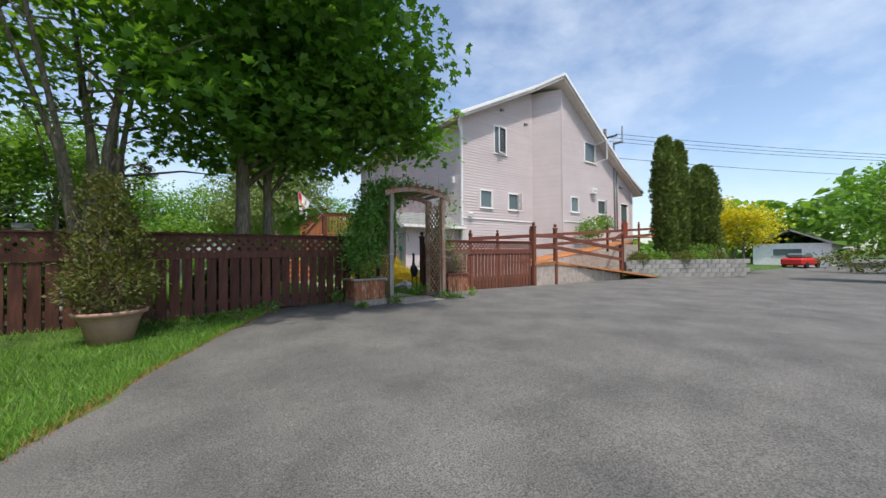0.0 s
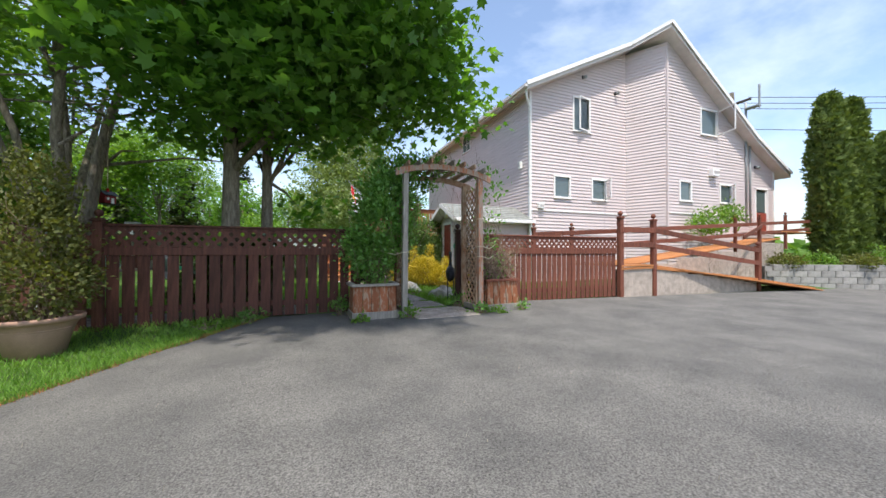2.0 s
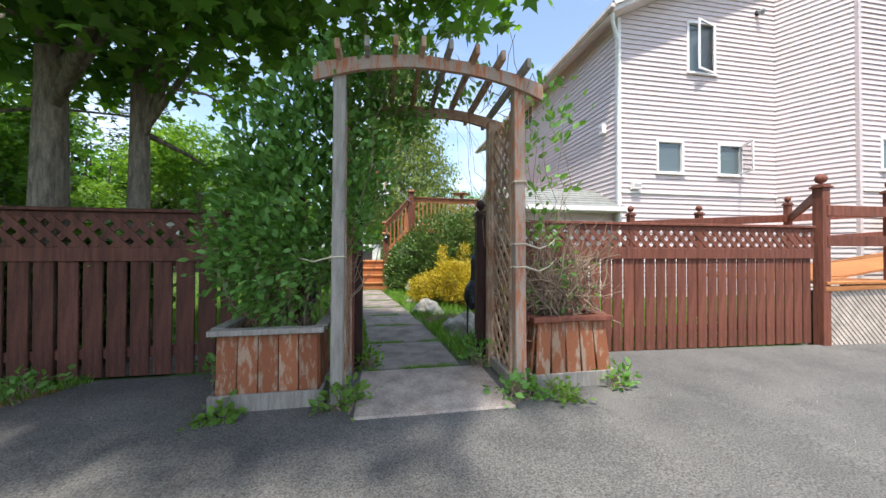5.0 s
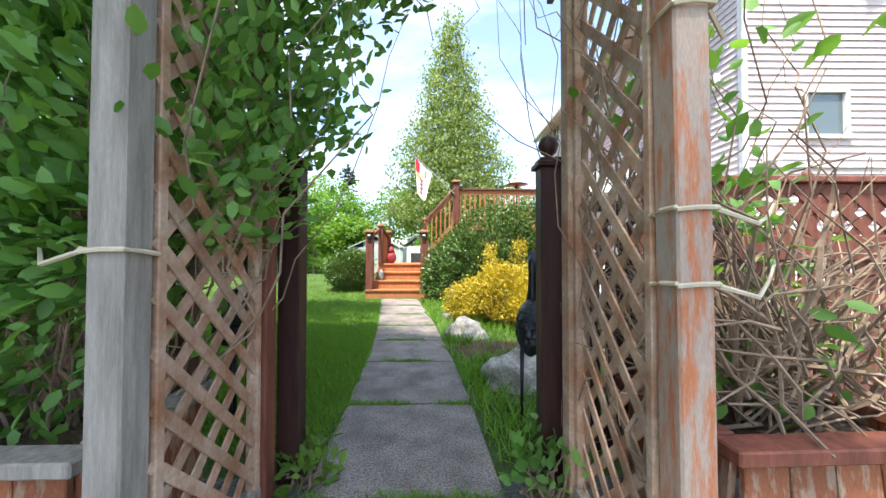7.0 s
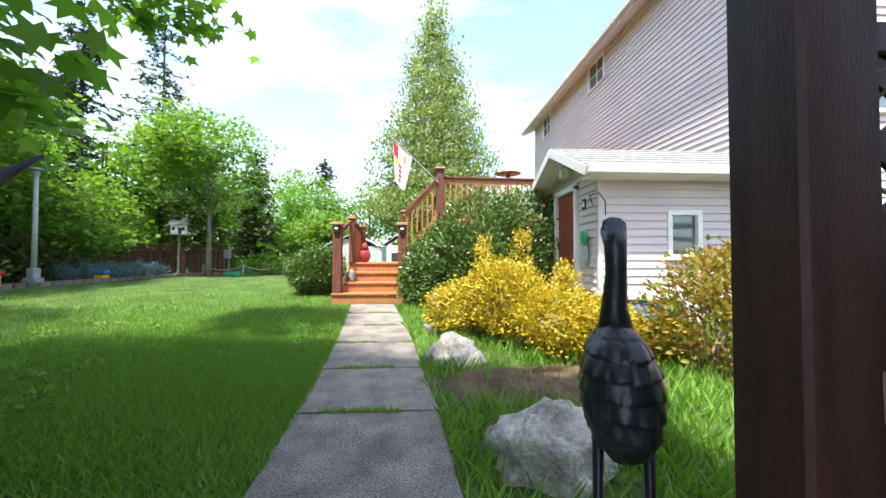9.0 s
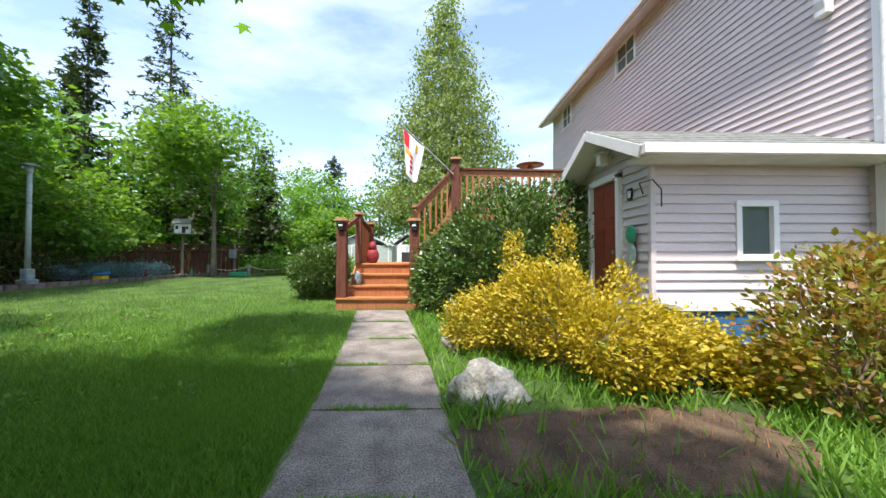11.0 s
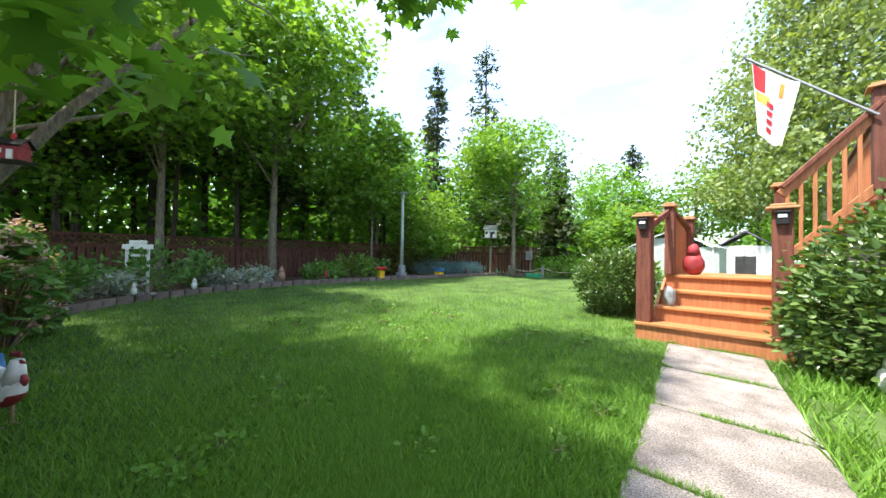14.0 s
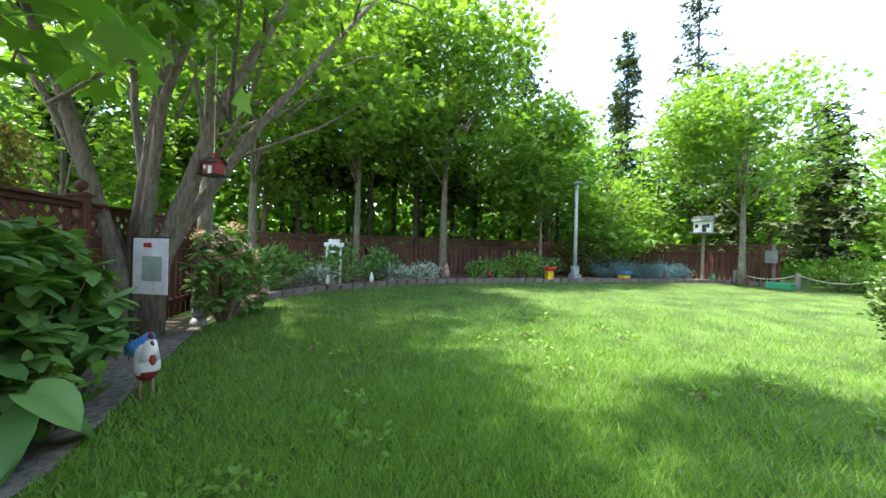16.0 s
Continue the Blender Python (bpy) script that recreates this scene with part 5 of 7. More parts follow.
# ---- shrubs by the path ----
shrub("holly_bush", (1.1, 7.3, 0.05), [((0.55, 7.2, 0.75), (0.75, 0.65, 0.8)), ((1.35, 7.3, 1.12), (0.98, 0.8, 1.12)), ((2.25, 7.35, 1.3), (0.85, 0.7, 1.05)), ((2.85, 7.3, 1.15), (0.5, 0.5, 0.9)), ((0.15, 7.1, 0.5), (0.45, 0.5, 0.55))], 2300, 12, 0.074, HOLLY_LEAF, "large glossy dark green holly bush below the deck", OVAL, 0.075, 7, stems=60, shell=0.72)
shrub("round_bush", (-2.45, 8.95, 0.02), [((-2.45, 8.95, 0.62), (0.62, 0.6, 0.5)), ((-2.3, 8.9, 0.95), (0.4, 0.4, 0.22))], 1150, 13, 0.055, HOLLY_LEAF, "rounded dark green bush beside the deck steps", OVAL, 0.06, 8, stems=40, shell=0.78)
GOLD = [((0.55, 4.75, 0.32), (0.38, 0.36, 0.32)), ((1.05, 4.35, 0.5), (0.5, 0.45, 0.45)), ((1.5, 3.75, 0.34), (0.46, 0.42, 0.32)), ((1.95, 3.9, 0.28), (0.36, 0.36, 0.26)), ((2.35, 3.55, 0.2), (0.3, 0.26, 0.22)),
        ((0.95, 4.95, 0.95), (0.10, 0.10, 0.32)), ((1.35, 4.55, 1.0), (0.1, 0.1, 0.34)), ((1.7, 4.2, 0.72), (0.12, 0.12, 0.2))]
shrub("golden_shrub", (1.3, 4.2, 0.0), GOLD, 1900, 15, 0.040, GOLD_LEAF, "bright golden-yellow variegated shrub spilling beside the path", OVAL, 0.045, 9, stems=90, shell=0.5, flat=0.3)
shrub("rusty_shrub", (2.65, 3.2, 0.0), [((2.6, 3.2, 0.5), (0.55, 0.45, 0.48)), ((2.9, 3.35, 0.7), (0.4, 0.4, 0.4))], 420, 10, 0.055, RUSTY_LEAF, "low shrub with orange and green leaves by the fence", OVAL, 0.06, 10, stems=40, shell=0.5)

# vines on the arbour
shrub("climbing_vine", (-1.15, 0.35, 0.5), [((-1.15, 0.28, 0.95), (0.42, 0.30, 0.42)), ((-1.1, 0.3, 1.45), (0.40, 0.36, 0.5)), ((-0.95, 0.35, 2.0), (0.36, 0.4, 0.42)), ((-0.75, 0.4, 2.45), (0.4, 0.45, 0.26)), ((-0.62, 0.45, 1.9), (0.18, 0.4, 0.5)), ((-0.3, 0.45, 2.62), (0.45, 0.45, 0.16)), ((-0.62, 0.35, 1.35), (0.12, 0.3, 0.25)), ((-0.46, 0.62, 1.85), (0.2, 0.15, 0.4)), ((-0.2, 0.66, 2.3), (0.28, 0.16, 0.16)), ((-1.35, 0.2, 1.2), (0.3, 0.25, 0.4)), ((-1.2, 0.2, 1.9), (0.3, 0.3, 0.35))], 1250, 8, 0.068, VINE_LEAF, "leafy green honeysuckle climbing over the arbour", OVAL, 0.075, 12, stems=46, shell=0.45, flat=0.45, twig=0.5)
shrub("climbing_vine", (1.15, 0.35, 0.5), [((1.05, 0.35, 2.25), (0.28, 0.4, 0.42)), ((1.1, 0.3, 0.95), (0.33, 0.25, 0.42)), ((1.0, 0.35, 1.6), (0.25, 0.3, 0.4)), ((0.4, 0.5, 2.62), (0.4, 0.4, 0.1))], 85, 6, 0.075, VINE_LEAF, "sparse half-bare climber with tangled stems on the arbour", OVAL, 0.07, 13, stems=40, shell=0.4, twig=0.45)
bare = thing("bare_vine", (1.15, 0.35, 0.5), "tangle of bare brown climber stems above the planter", "vine")
rng = np.random.default_rng(21)
bm = bmesh.new()
for k in range(170):
    a = Vector((rng.normal(0.0, 0.16), rng.normal(-0.05, 0.1), rng.uniform(0.0, 0.25)))
    pts = [a]
    d = Vector((rng.normal(0, 0.5), rng.normal(0, 0.35), rng.uniform(0.1, 1.1)))
    for j in range(6):
        d = (d + Vector((rng.normal(0, 0.45), rng.normal(0, 0.3), rng.normal(0.05, 0.4)))).normalized()
        q = pts[-1] + d * rng.uniform(0.08, 0.2)
        q.x, q.y = min(0.5, max(-0.5, q.x)), min(0.4, max(-0.28, q.y))
        pts.append(q)
    r = rng.uniform(0.003, 0.009)
    add_tube(bm, pts, [r, r, r * 0.9, r * 0.8, r * 0.6, r * 0.4, r * 0.3], 4)
tagged(part("branching", bm, TWIG, bare), kind="stuff")
bare2 = thing("bare_vine", (0.66, 0.35, 0.0), "thin brown stems woven through the arbour lattice", "vine")
bm = bmesh.new()
for k in range(22):
    y = rng.uniform(-0.3, 0.3)
    z = rng.uniform(0.1, 1.3)
    pts = []
    for j in range(9):
        pts.append((rng.normal(0.03, 0.03), y, z))
        y = min(0.33, max(-0.33, y + rng.normal(0, 0.09)))
        z += rng.uniform(0.05, 0.22)
    r = rng.uniform(0.002, 0.0055)
    add_tube(bm, pts, [r] * 6 + [r * 0.7, r * 0.5, r * 0.3], 4)
for k in range(40):
    pts = [(rng.uniform(-1.2, 0.3), rng.uniform(-0.3, 0.5), 2.5)]
    d = Vector((rng.normal(0, 1), rng.normal(0, 0.6), rng.normal(0.3, 0.5)))
    for j in range(4):
        d = (d + Vector((rng.normal(0, 0.5), rng.normal(0, 0.5), rng.normal(0, 0.5)))).normalized()
        pts.append(tuple(Vector(pts[-1]) + d * 0.14))
    add_tube(bm, pts, [0.004, 0.0035, 0.003, 0.0025, 0.002], 4)
tagged(part("branching", bm, TWIG, bare2), kind="stuff")

# ---- trees ----
# The crown ellipsoid at height 7.0 is unseen, added to shade the drive.
tree("maple_tree", (-3.36, 1.1, 0.02), 8.5, 0.17, [((-3.7, 0.3, 5.6), (2.6, 1.8, 1.9)), ((-1.9, -0.7, 4.7), (1.9, 1.5, 1.2)), ((-0.6, -0.1, 4.2), (1.1, 0.9, 0.8)), ((-3.2, -1.6, 5.4), (1.8, 1.2, 1.0)), ((-1.8, -2.4, 7.0), (1.9, 1.3, 0.9)), ((-1.6, 0.2, 3.5), (1.1, 0.6, 0.4)), ((-3.5, 0.1, 4.0), (1.7, 1.1, 0.7)), ((-1.7, -0.3, 4.0), (1.3, 0.9, 0.6)), ((-3.3, -0.5, 3.4), (1.7, 0.9, 0.5)), ((-2.4, 0.2, 3.3), (1.3, 0.7, 0.5)), ((-0.9, 1.2, 3.75), (1.1, 0.8, 0.5)), ((0.3, 0.9, 3.95), (0.6, 0.5, 0.4)), ((0.5, 0.2, 3.6), (0.6, 0.5, 0.35)), ((-2.3, 1.2, 3.25), (1.1, 0.7, 0.5)), ((-3.5, 1.6, 3.4), (1.4, 0.7, 0.6))],
     1500, 13, 0.16, MAPLE_LEAF, "tall maple with dense dark green leaves behind the fence", seed=31, spread=0.24, shell=0.4, limbs=26)
# The last crown ellipsoid is unseen, added only to shade the path.
tree("maple_tree", (-2.86, 1.46, 0.02), 7.8, 0.125, [((-2.6, 0.8, 5.6), (1.8, 1.1, 1.6)), ((-2.15, 2.3, 2.0), (0.34, 0.26, 0.3)), ((-3.1, 4.8, 4.2), (0.55, 0.5, 0.45)), ((-0.6, 0.7, 4.7), (1.2, 0.6, 0.7)), ((-2.8, 3.5, 5.5), (1.0, 0.9, 0.6))],
     420, 13, 0.16, MAPLE_LEAF, "slender maple growing close beside a larger one", seed=32, spread=0.22, shell=0.4, limbs=18)

multi = thing("maple_tree", (-5.4, 1.02, 0.0), "many-stemmed maple with smooth limbs splitting low down", "tree")
rng = np.random.default_rng(5)
bm = bmesh.new()
STEMS = [((0.02, 0.16), (0.1, 1.7)), ((0.0, 0.0), (-0.3, 0.3)), ((0.08, -0.07), (0.5, -1.2)), ((-0.1, 0.1), (-0.5, 2.5)), ((0.05, 0.05), (0.5, 0.9)), ((-0.12, 0.05), (-0.9, -0.5)), ((-0.05, -0.06), (-0.4, -2.1))]
for i, (a, b) in enumerate(STEMS):
    r = 0.10 - 0.008 * i
    w = [noise.noise_vector(Vector((i, j, 0.5))) * 0.14 for j in range(4)]
    add_tube(bm, [(a[0], a[1], -0.1), (a[0] * 1.2, a[1] * 1.2, 0.7), (a[0] * 1.4 + b[0] * 0.09, a[1] * 1.4 + b[1] * 0.09, 1.25), Vector((b[0] * 0.45, b[1] * 0.45, 2.6)) + w[1], Vector((b[0] * 0.9, b[1] * 0.9, 4.2)) + w[2], Vector((b[0] * 1.4, b[1] * 1.4, 6.0)) + w[3]], [r * 1.5, r * 1.25, r, r * 0.7, r * 0.45, r * 0.15], 10)
    for k in range(5):
        z = rng.uniform(2.4, 4.8)
        p = Vector((b[0] * 0.9 * z / 4.2, b[1] * 0.9 * z / 4.2, z))
        q = p + Vector((rng.normal(0.4, 1.0), rng.normal(0.4, 1.0), rng.uniform(0.2, 0.9)))
        add_tube(bm, [p, p.lerp(q, 0.5) + Vector((0, 0, 0.12)), q], [r * 0.3, r * 0.2, r * 0.06], 5)
part("trunk", bm, BARK, multi, smooth=True)
cen, pts = clumped(rng, [((0.0, -0.4, 5.2), (2.8, 1.9, 1.4)), ((1.3, 0.9, 4.7), (1.8, 1.1, 0.8)), ((-1.8, 0.8, 4.0), (1.6, 1.4, 1.1)), ((0.6, -1.4, 4.6), (2.2, 1.3, 1.0)), ((-0.2, 0.0, 3.3), (1.5, 1.0, 0.45)), ((0.4, 1.6, 3.6), (1.4, 0.9, 0.5))], 250, 12, 0.26, 0.35)
scatter_mesh("crown", pts, 0.125 * rng.uniform(0.65, 1.2, len(pts)), MAPLE, LIGHT_LEAF, multi, rng, 0.6, droop=0.25)
tree("maple_tree", (-7.2, 1.08, 0.05), 7.0, 0.14, [((-7.6, 2.2, 5.6), (2.2, 2.2, 1.6)), ((-8.6, 3.2, 4.4), (1.6, 1.6, 1.0))], 260, 14, 0.15, LIGHT_LEAF, "grey-trunked maple behind the many-stemmed one", seed=33)


def back_tree(at, h, r, cz, cr, n, mat, seed, label, leaf=0.17, shape=MAPLE, per=14, trunk=0.12, bark=None, name="deciduous_tree", shell=0.4):
    x, y = at
    rg = np.random.default_rng(seed)
    blobs = [((x, y, cz), (r, r, cr))]
    for k in range(5):
        a = rg.uniform(0, 6.28)
        blobs.append(((x + 0.65 * r * math.cos(a), y + 0.65 * r * math.sin(a), cz + cr * rg.uniform(-0.7, 0.6)), (r * 0.55, r * 0.55, cr * 0.4)))
    tree(name, (x, y, ground_z(x, y) - 0.03), h, trunk, blobs, n, per, leaf, mat, label, shape, bark, 0.26, seed, shell, group="garden edge trees")


back_tree((-12.4, 6.55), 10.5, 2.9, 6.4, 3.5, 900, LIGHT_LEAF, 41, "broad light green maple standing in the far bed", trunk=0.15)
back_tree((-10.9, 0.9), 9.5, 2.5, 6.2, 3.2, 700, MAPLE_LEAF, 42, "green maple with a leaning trunk in the far bed", trunk=0.14)
back_tree((-11.6, 9.9), 6.5, 1.5, 4.4, 2.4, 380, LIGHT_LEAF, 43, "slender light green tree behind the lamp post", trunk=0.06)
back_tree((-12.2, 3.6), 10.0, 2.4, 6.6, 3.3, 700, LIGHT_LEAF, 44, "dark green maple behind the far fence", trunk=0.12)
back_tree((-9.1, 15.9), 7.4, 2.6, 5.0, 2.3, 640, LIGHT_LEAF, 45, "rounded fresh green tree at the end of the lawn", 0.15, trunk=0.12)
back_tree((-12.0, 13.2), 4.2, 1.9, 2.5, 1.5, 420, LIGHT_LEAF, 46, "bushy light green tree above the flower bed", 0.14, trunk=0.06)
back_tree((-13.8, 11.6), 6.8, 1.6, 4.6, 1.9, 300, MAPLE_LEAF, 47, "green tree between the spruces", 0.16)
for i, (x, y, h, r) in enumerate(((-6.4, 22, 6.5, 2.0), (-3.6, 25, 6.8, 2.2), (-1.2, 27, 7.0, 2.4), (-8.8, 24, 6.0, 2.1), (2.5, 30, 7.5, 2.6), (-5.2, 18.5, 3.6, 1.6), (-12, 22, 7.5, 2.4), (-2.6, 33, 9, 3.0), (5.5, 33, 8, 3), (9, 30, 8, 3), (-16, 26, 9, 3), (-11, 30, 9, 3.2))):
    back_tree((x, y), h, r, h * 0.58, h * 0.36, 300, LIGHT_LEAF if i % 3 else MAPLE_LEAF, 80 + i, "leafy green tree in the line beyond the garden", 0.22, DIAMOND, 14)
for i, (x, y, h, r) in enumerate(((-15, -3, 9, 2.4), (-14, 0.5, 8, 2.2), (-17, 4, 10, 2.6), (-16, 9, 9, 2.5), (-18, 14, 10, 2.8), (-11.5, -3.5, 7.5, 2.4))):
    back_tree((x, y), h, r, h * 0.62, h * 0.36, 330, (MAPLE_LEAF, LIGHT_LEAF)[i % 2], 120 + i, "tall green tree in the wood behind the garden", 0.22, DIAMOND, 14)
for i, (x, y, h, w, bare_, gap) in enumerate(((-16.3, 17.9, 13.5, 1.5, 0.25, 0.25), (-15.0, 21.3, 16.0, 3.4, 0.2, 0.15), (-12.6, 20.5, 8.5, 1.8, 0.2, 0.1), (-18.5, 19.5, 11.5, 1.6, 0.3, 0.2), (-14.6, 2.0, 10, 1.9, 0.35, 0.1), (-15.4, 5.2, 11, 2.0, 0.35, 0.1), (-14.8, 7.6, 10, 2.0, 0.3, 0.1), (-14.5, -1.4, 10, 2.0, 0.35, 0.1), (-16.2, 11.5, 11, 2.1, 0.3, 0.1), (-13.8, -5, 10, 2.1, 0.3, 0.1), (-14.2, 3.6, 9, 1.4, 0.4, 0.1), (-9.5, 20.8, 7.0, 1.7, 0.15, 0.05), (-7.0, 26, 8, 2.0, 0.1, 0.05), (-17.5, 1.0, 11, 2.2, 0.3, 0.1), (-17.8, 7.0, 12, 2.2, 0.3, 0.1))):
    conifer("spruce_tree", (x, y, 0.1), h, 0.13, w, "dark green spruce with a bare lower trunk behind the garden fence", 200 + i, 30, bare_, density=30, gap=gap)
birch = [((0.9, 21.8, 4.0 + 1.25 * k), (max(0.6, 5.2 - 0.48 * k) * (1.0 if k > 1 else 0.85), max(0.6, 4.2 - 0.36 * k), 1.2)) for k in range(11)]
tree("birch_tree", (0.9, 21.8, 0.1), 17.2, 0.16, birch, 2500, 13, 0.21, BIRCH_LEAF, "tall airy pale green birch rising beyond the deck", DIAMOND, BIRCH_BARK, 0.3, 51, 0.3, 0.2, trunk_to=0.95, droop=0.9, limbs=40)
rngf = np.random.default_rng(9)
under = thing("undergrowth", (0, 0, 0), "dark tangle of undergrowth and branches filling the wood", "undergrowth", kind="stuff")
pu = np.stack([rngf.uniform(-30, -13.6, 70000), rngf.uniform(-14, 34, 70000), rngf.uniform(0.0, 1, 70000) ** 1.3 * 7.0], 1)
scatter_mesh("leaves", pu, rngf.uniform(0.22, 0.55, len(pu)), DIAMOND, MAPLE_LEAF, under, rngf, 0.4)
bm = bmesh.new()
for k in range(70):
    x, y = rngf.uniform(-22, -13.4), rngf.uniform(-8, 20)
    add_tube(bm, [(x, y, 0), (x + rngf.normal(0, 0.2), y + rngf.normal(0, 0.2), 6.5)], [rngf.uniform(0.05, 0.12), 0.04], 6)
part("trunks", bm, BARK_DARK, under)
far = thing("far_woods", (0, 0, 0), "soft band of distant green woods", "woods", kind="stuff")
m = 26000
ang = rngf.uniform(-2.3, 2.3, m)
dist = rngf.uniform(48, 66, m)
hz = (5.5 + 2.5 * np.sin(ang * 9) + 1.5 * np.sin(ang * 23 + 1)) * rngf.uniform(0, 1, m) ** 0.7
scatter_mesh("leaves", np.stack([dist * np.sin(ang), dist * np.cos(ang), hz], 1), rngf.uniform(0.8, 1.7, m), DIAMOND, LIGHT_LEAF, far, rngf, 0.3)

# ---- far fence and bed ----
bfence = thing("far_fence", (0, 0, 0), "weathered dark brown lattice-topped fence behind the flower bed", "fence", kind="structure")
FP = [(-8.6, 0.9), (-13.2, -1.0), (-13.4, 4.0), (-13.2, 9.5), (-12.6, 13.0), (-10.9, 16.6), (-8.6, 17.2)]
for (x0, y0), (x1, y1) in zip(FP[1:], FP[2:]):
    a, b = Vector((x0, y0, 0)), Vector((x1, y1, 0))
    d = (b - a).normalized()
    ln = (b - a).length
    nb = int(ln / 0.17)
    zg = 0.1
    part("rail", bar(a + Vector((0, 0, 1.48)), b + Vector((0, 0, 1.48)), 0.06, 0.06), FENCE, bfence)
    part("rail", bar(a + Vector((0, 0, 1.18)), b + Vector((0, 0, 1.18)), 0.05, 0.09), FENCE, bfence)
    part("lattice_panel", lattice(bmesh.new(), a + Vector((0, 0, 1.2)), d, ln, 0.26, 0.13, 0.036, 0.007), FENCE, bfence)
    bm0 = boxm((0.14, 0.02, 1.05), None, 0.0)
    mb = bpy.data.meshes.new("board")
    bm0.to_mesh(mb)
    bm0.free()
    mb.materials.append(FENCE)
    for i in range(nb):
        q = a + d * (0.17 * (i + 0.5))
        ob = new("board", mb)
        ob.parent = bfence
        ob.matrix_basis = pose(q.x, q.y, 0.62, 0, 0, math.degrees(math.atan2(d.y, d.x)))
bed = thing("bed_edging", (0, 0, 0), "low weathered block edging round the far flower bed", "edging", kind="structure")
EP = [(-6.4, 1.55), (-7.75, 1.9), (-8.6, 2.6), (-9.3, 3.7), (-9.95, 5.1), (-10.2, 6.6), (-10.35, 8.6), (-10.4, 10.2), (-10.3, 12.2), (-10.1, 14.2), (-9.8, 16.0), (-8.6, 16.6)]
mesh = None
tot = 0
for (x0, y0), (x1, y1) in zip(EP, EP[1:]):
    ln = math.hypot(x1 - x0, y1 - y0)
    k = max(1, round(ln / 0.3))
    for i in range(k):
        f = (i + 0.5) / k
        x, y = x0 + (x1 - x0) * f, y0 + (y1 - y0) * f
        if mesh is None:
            bm = boxm((0.285, 0.14, 0.17), None, 0.012)
            mesh = bpy.data.meshes.new("edging_block")
            bm.to_mesh(mesh)
            bm.free()
            mesh.materials.append(BRICK)
        ob = new("edging_block", mesh)
        ob.parent = bed
        ob.matrix_basis = pose(x, y, ground_z(x, y) + 0.045 + 0.008 * noise.noise(Vector((x * 4, y * 4, 0))), 0, 0, math.degrees(math.atan2(y1 - y0, x1 - x0)) + 2 * noise.noise(Vector((x, y, 3))))
bm = bmesh.new()
vo = [bm.verts.new((x, y, ground_z(x, y) + 0.10)) for x, y in EP]
vi = [bm.verts.new((x - 3.4 if i > 1 else x - 2.0, y - (1.6 if i < 3 else -0.2), 0.16)) for i, (x, y) in enumerate(EP)]
for i in range(len(EP) - 1):
    bm.faces.new((vo[i], vo[i + 1], vi[i + 1], vi[i]))
part("bed_soil", bm, SOIL, bed)
bm = bmesh.new()
strip = [(-2.2, 1.95), (-2.75, 2.02), (-3.5, 1.9), (-4.3, 1.75), (-5.2, 1.62), (-6.4, 1.5)]
vo = [bm.verts.new((x, y, ground_z(x, y) + 0.012)) for x, y in strip]
vi = [bm.verts.new((x, 0.86, ground_z(x, 0.86) + 0.012)) for x, y in strip]
for i in range(len(strip) - 1):
    bm.faces.new((vo[i], vi[i], vi[i + 1], vo[i + 1]))
link_g = part("gravel_strip", bm, GRAVEL, bed)


def low_plant(name, x, y, r, h, mat, label, seed, leaf=0.1, n=60, per=12, shape=OVAL, group="far bed plants", z=None, spread=0.1):
    z = ground_z(x, y) + 0.08 if z is None else z
    return shrub(name, (x, y, z), [((x, y, z + h * 0.5), (r, r, h * 0.5))], n, per, leaf, mat, label, shape, spread, seed, "plant", group, stems=14, shell=0.3)


low_plant("flower_patch", -11.2, 12.6, 0.9, 0.55, BLUE_FLOWER, "drift of pale blue forget-me-nots in the bed", 301, 0.06, 260, 14, DIAMOND)
low_plant("flower_patch", -10.9, 14.0, 0.8, 0.5, BLUE_FLOWER, "drift of pale blue forget-me-nots in the bed", 302, 0.06, 240, 14, DIAMOND)
low_plant("flower_patch", -11.1, 15.2, 0.7, 0.45, BLUE_FLOWER, "drift of pale blue forget-me-nots in the bed", 303, 0.06, 200, 14, DIAMOND)
low_plant("dusty_shrub", -11.9, 11.8, 1.0, 1.5, DUSTY_LEAF, "dusty olive shrub with pale flowers behind the lamp post", 304, 0.1, 200, 14)
low_plant("dusty_shrub", -12.1, 13.0, 0.9, 1.4, SILVER_LEAF, "greyish flowering shrub behind the blue flowers", 305, 0.08, 150, 12)
for i, (x, y, r, h, mt) in enumerate(((-9.8, 3.2, 0.7, 0.9, RHODO_LEAF), (-10.6, 4.3, 0.6, 0.8, RHODO_LEAF), (-9.0, 1.9, 0.6, 0.8, RHODO_LEAF), (-10.5, 5.4, 0.45, 0.35, SILVER_LEAF), (-10.3, 4.6, 0.35, 0.3, SILVER_LEAF), (-10.9, 7.6, 0.6, 0.45, VINE_LEAF), (-11.0, 8.8, 0.7, 0.8, LIGHT_LEAF), (-11.3, 9.7, 0.6, 0.7, RHODO_LEAF), (-9.4, 2.6, 0.4, 0.3, SILVER_LEAF), (-8.4, 1.6, 0.4, 0.7, RHODO_LEAF))):
    low_plant("border_plant", x, y, r, h, mt, "leafy perennial clump in the far bed", 310 + i, 0.12, 70, 10)
for i, (x, y, r, h) in enumerate(((-7.4, 17.5, 0.9, 0.9), (-6.0, 17.0, 0.8, 0.7), (-4.6, 16.2, 0.8, 0.8), (-3.6, 15.4, 0.7, 0.7))):
    low_plant("border_plant", x, y, r, h, LIGHT_LEAF, "loose green shrub at the lawn's end", 340 + i, 0.12, 90, 11)

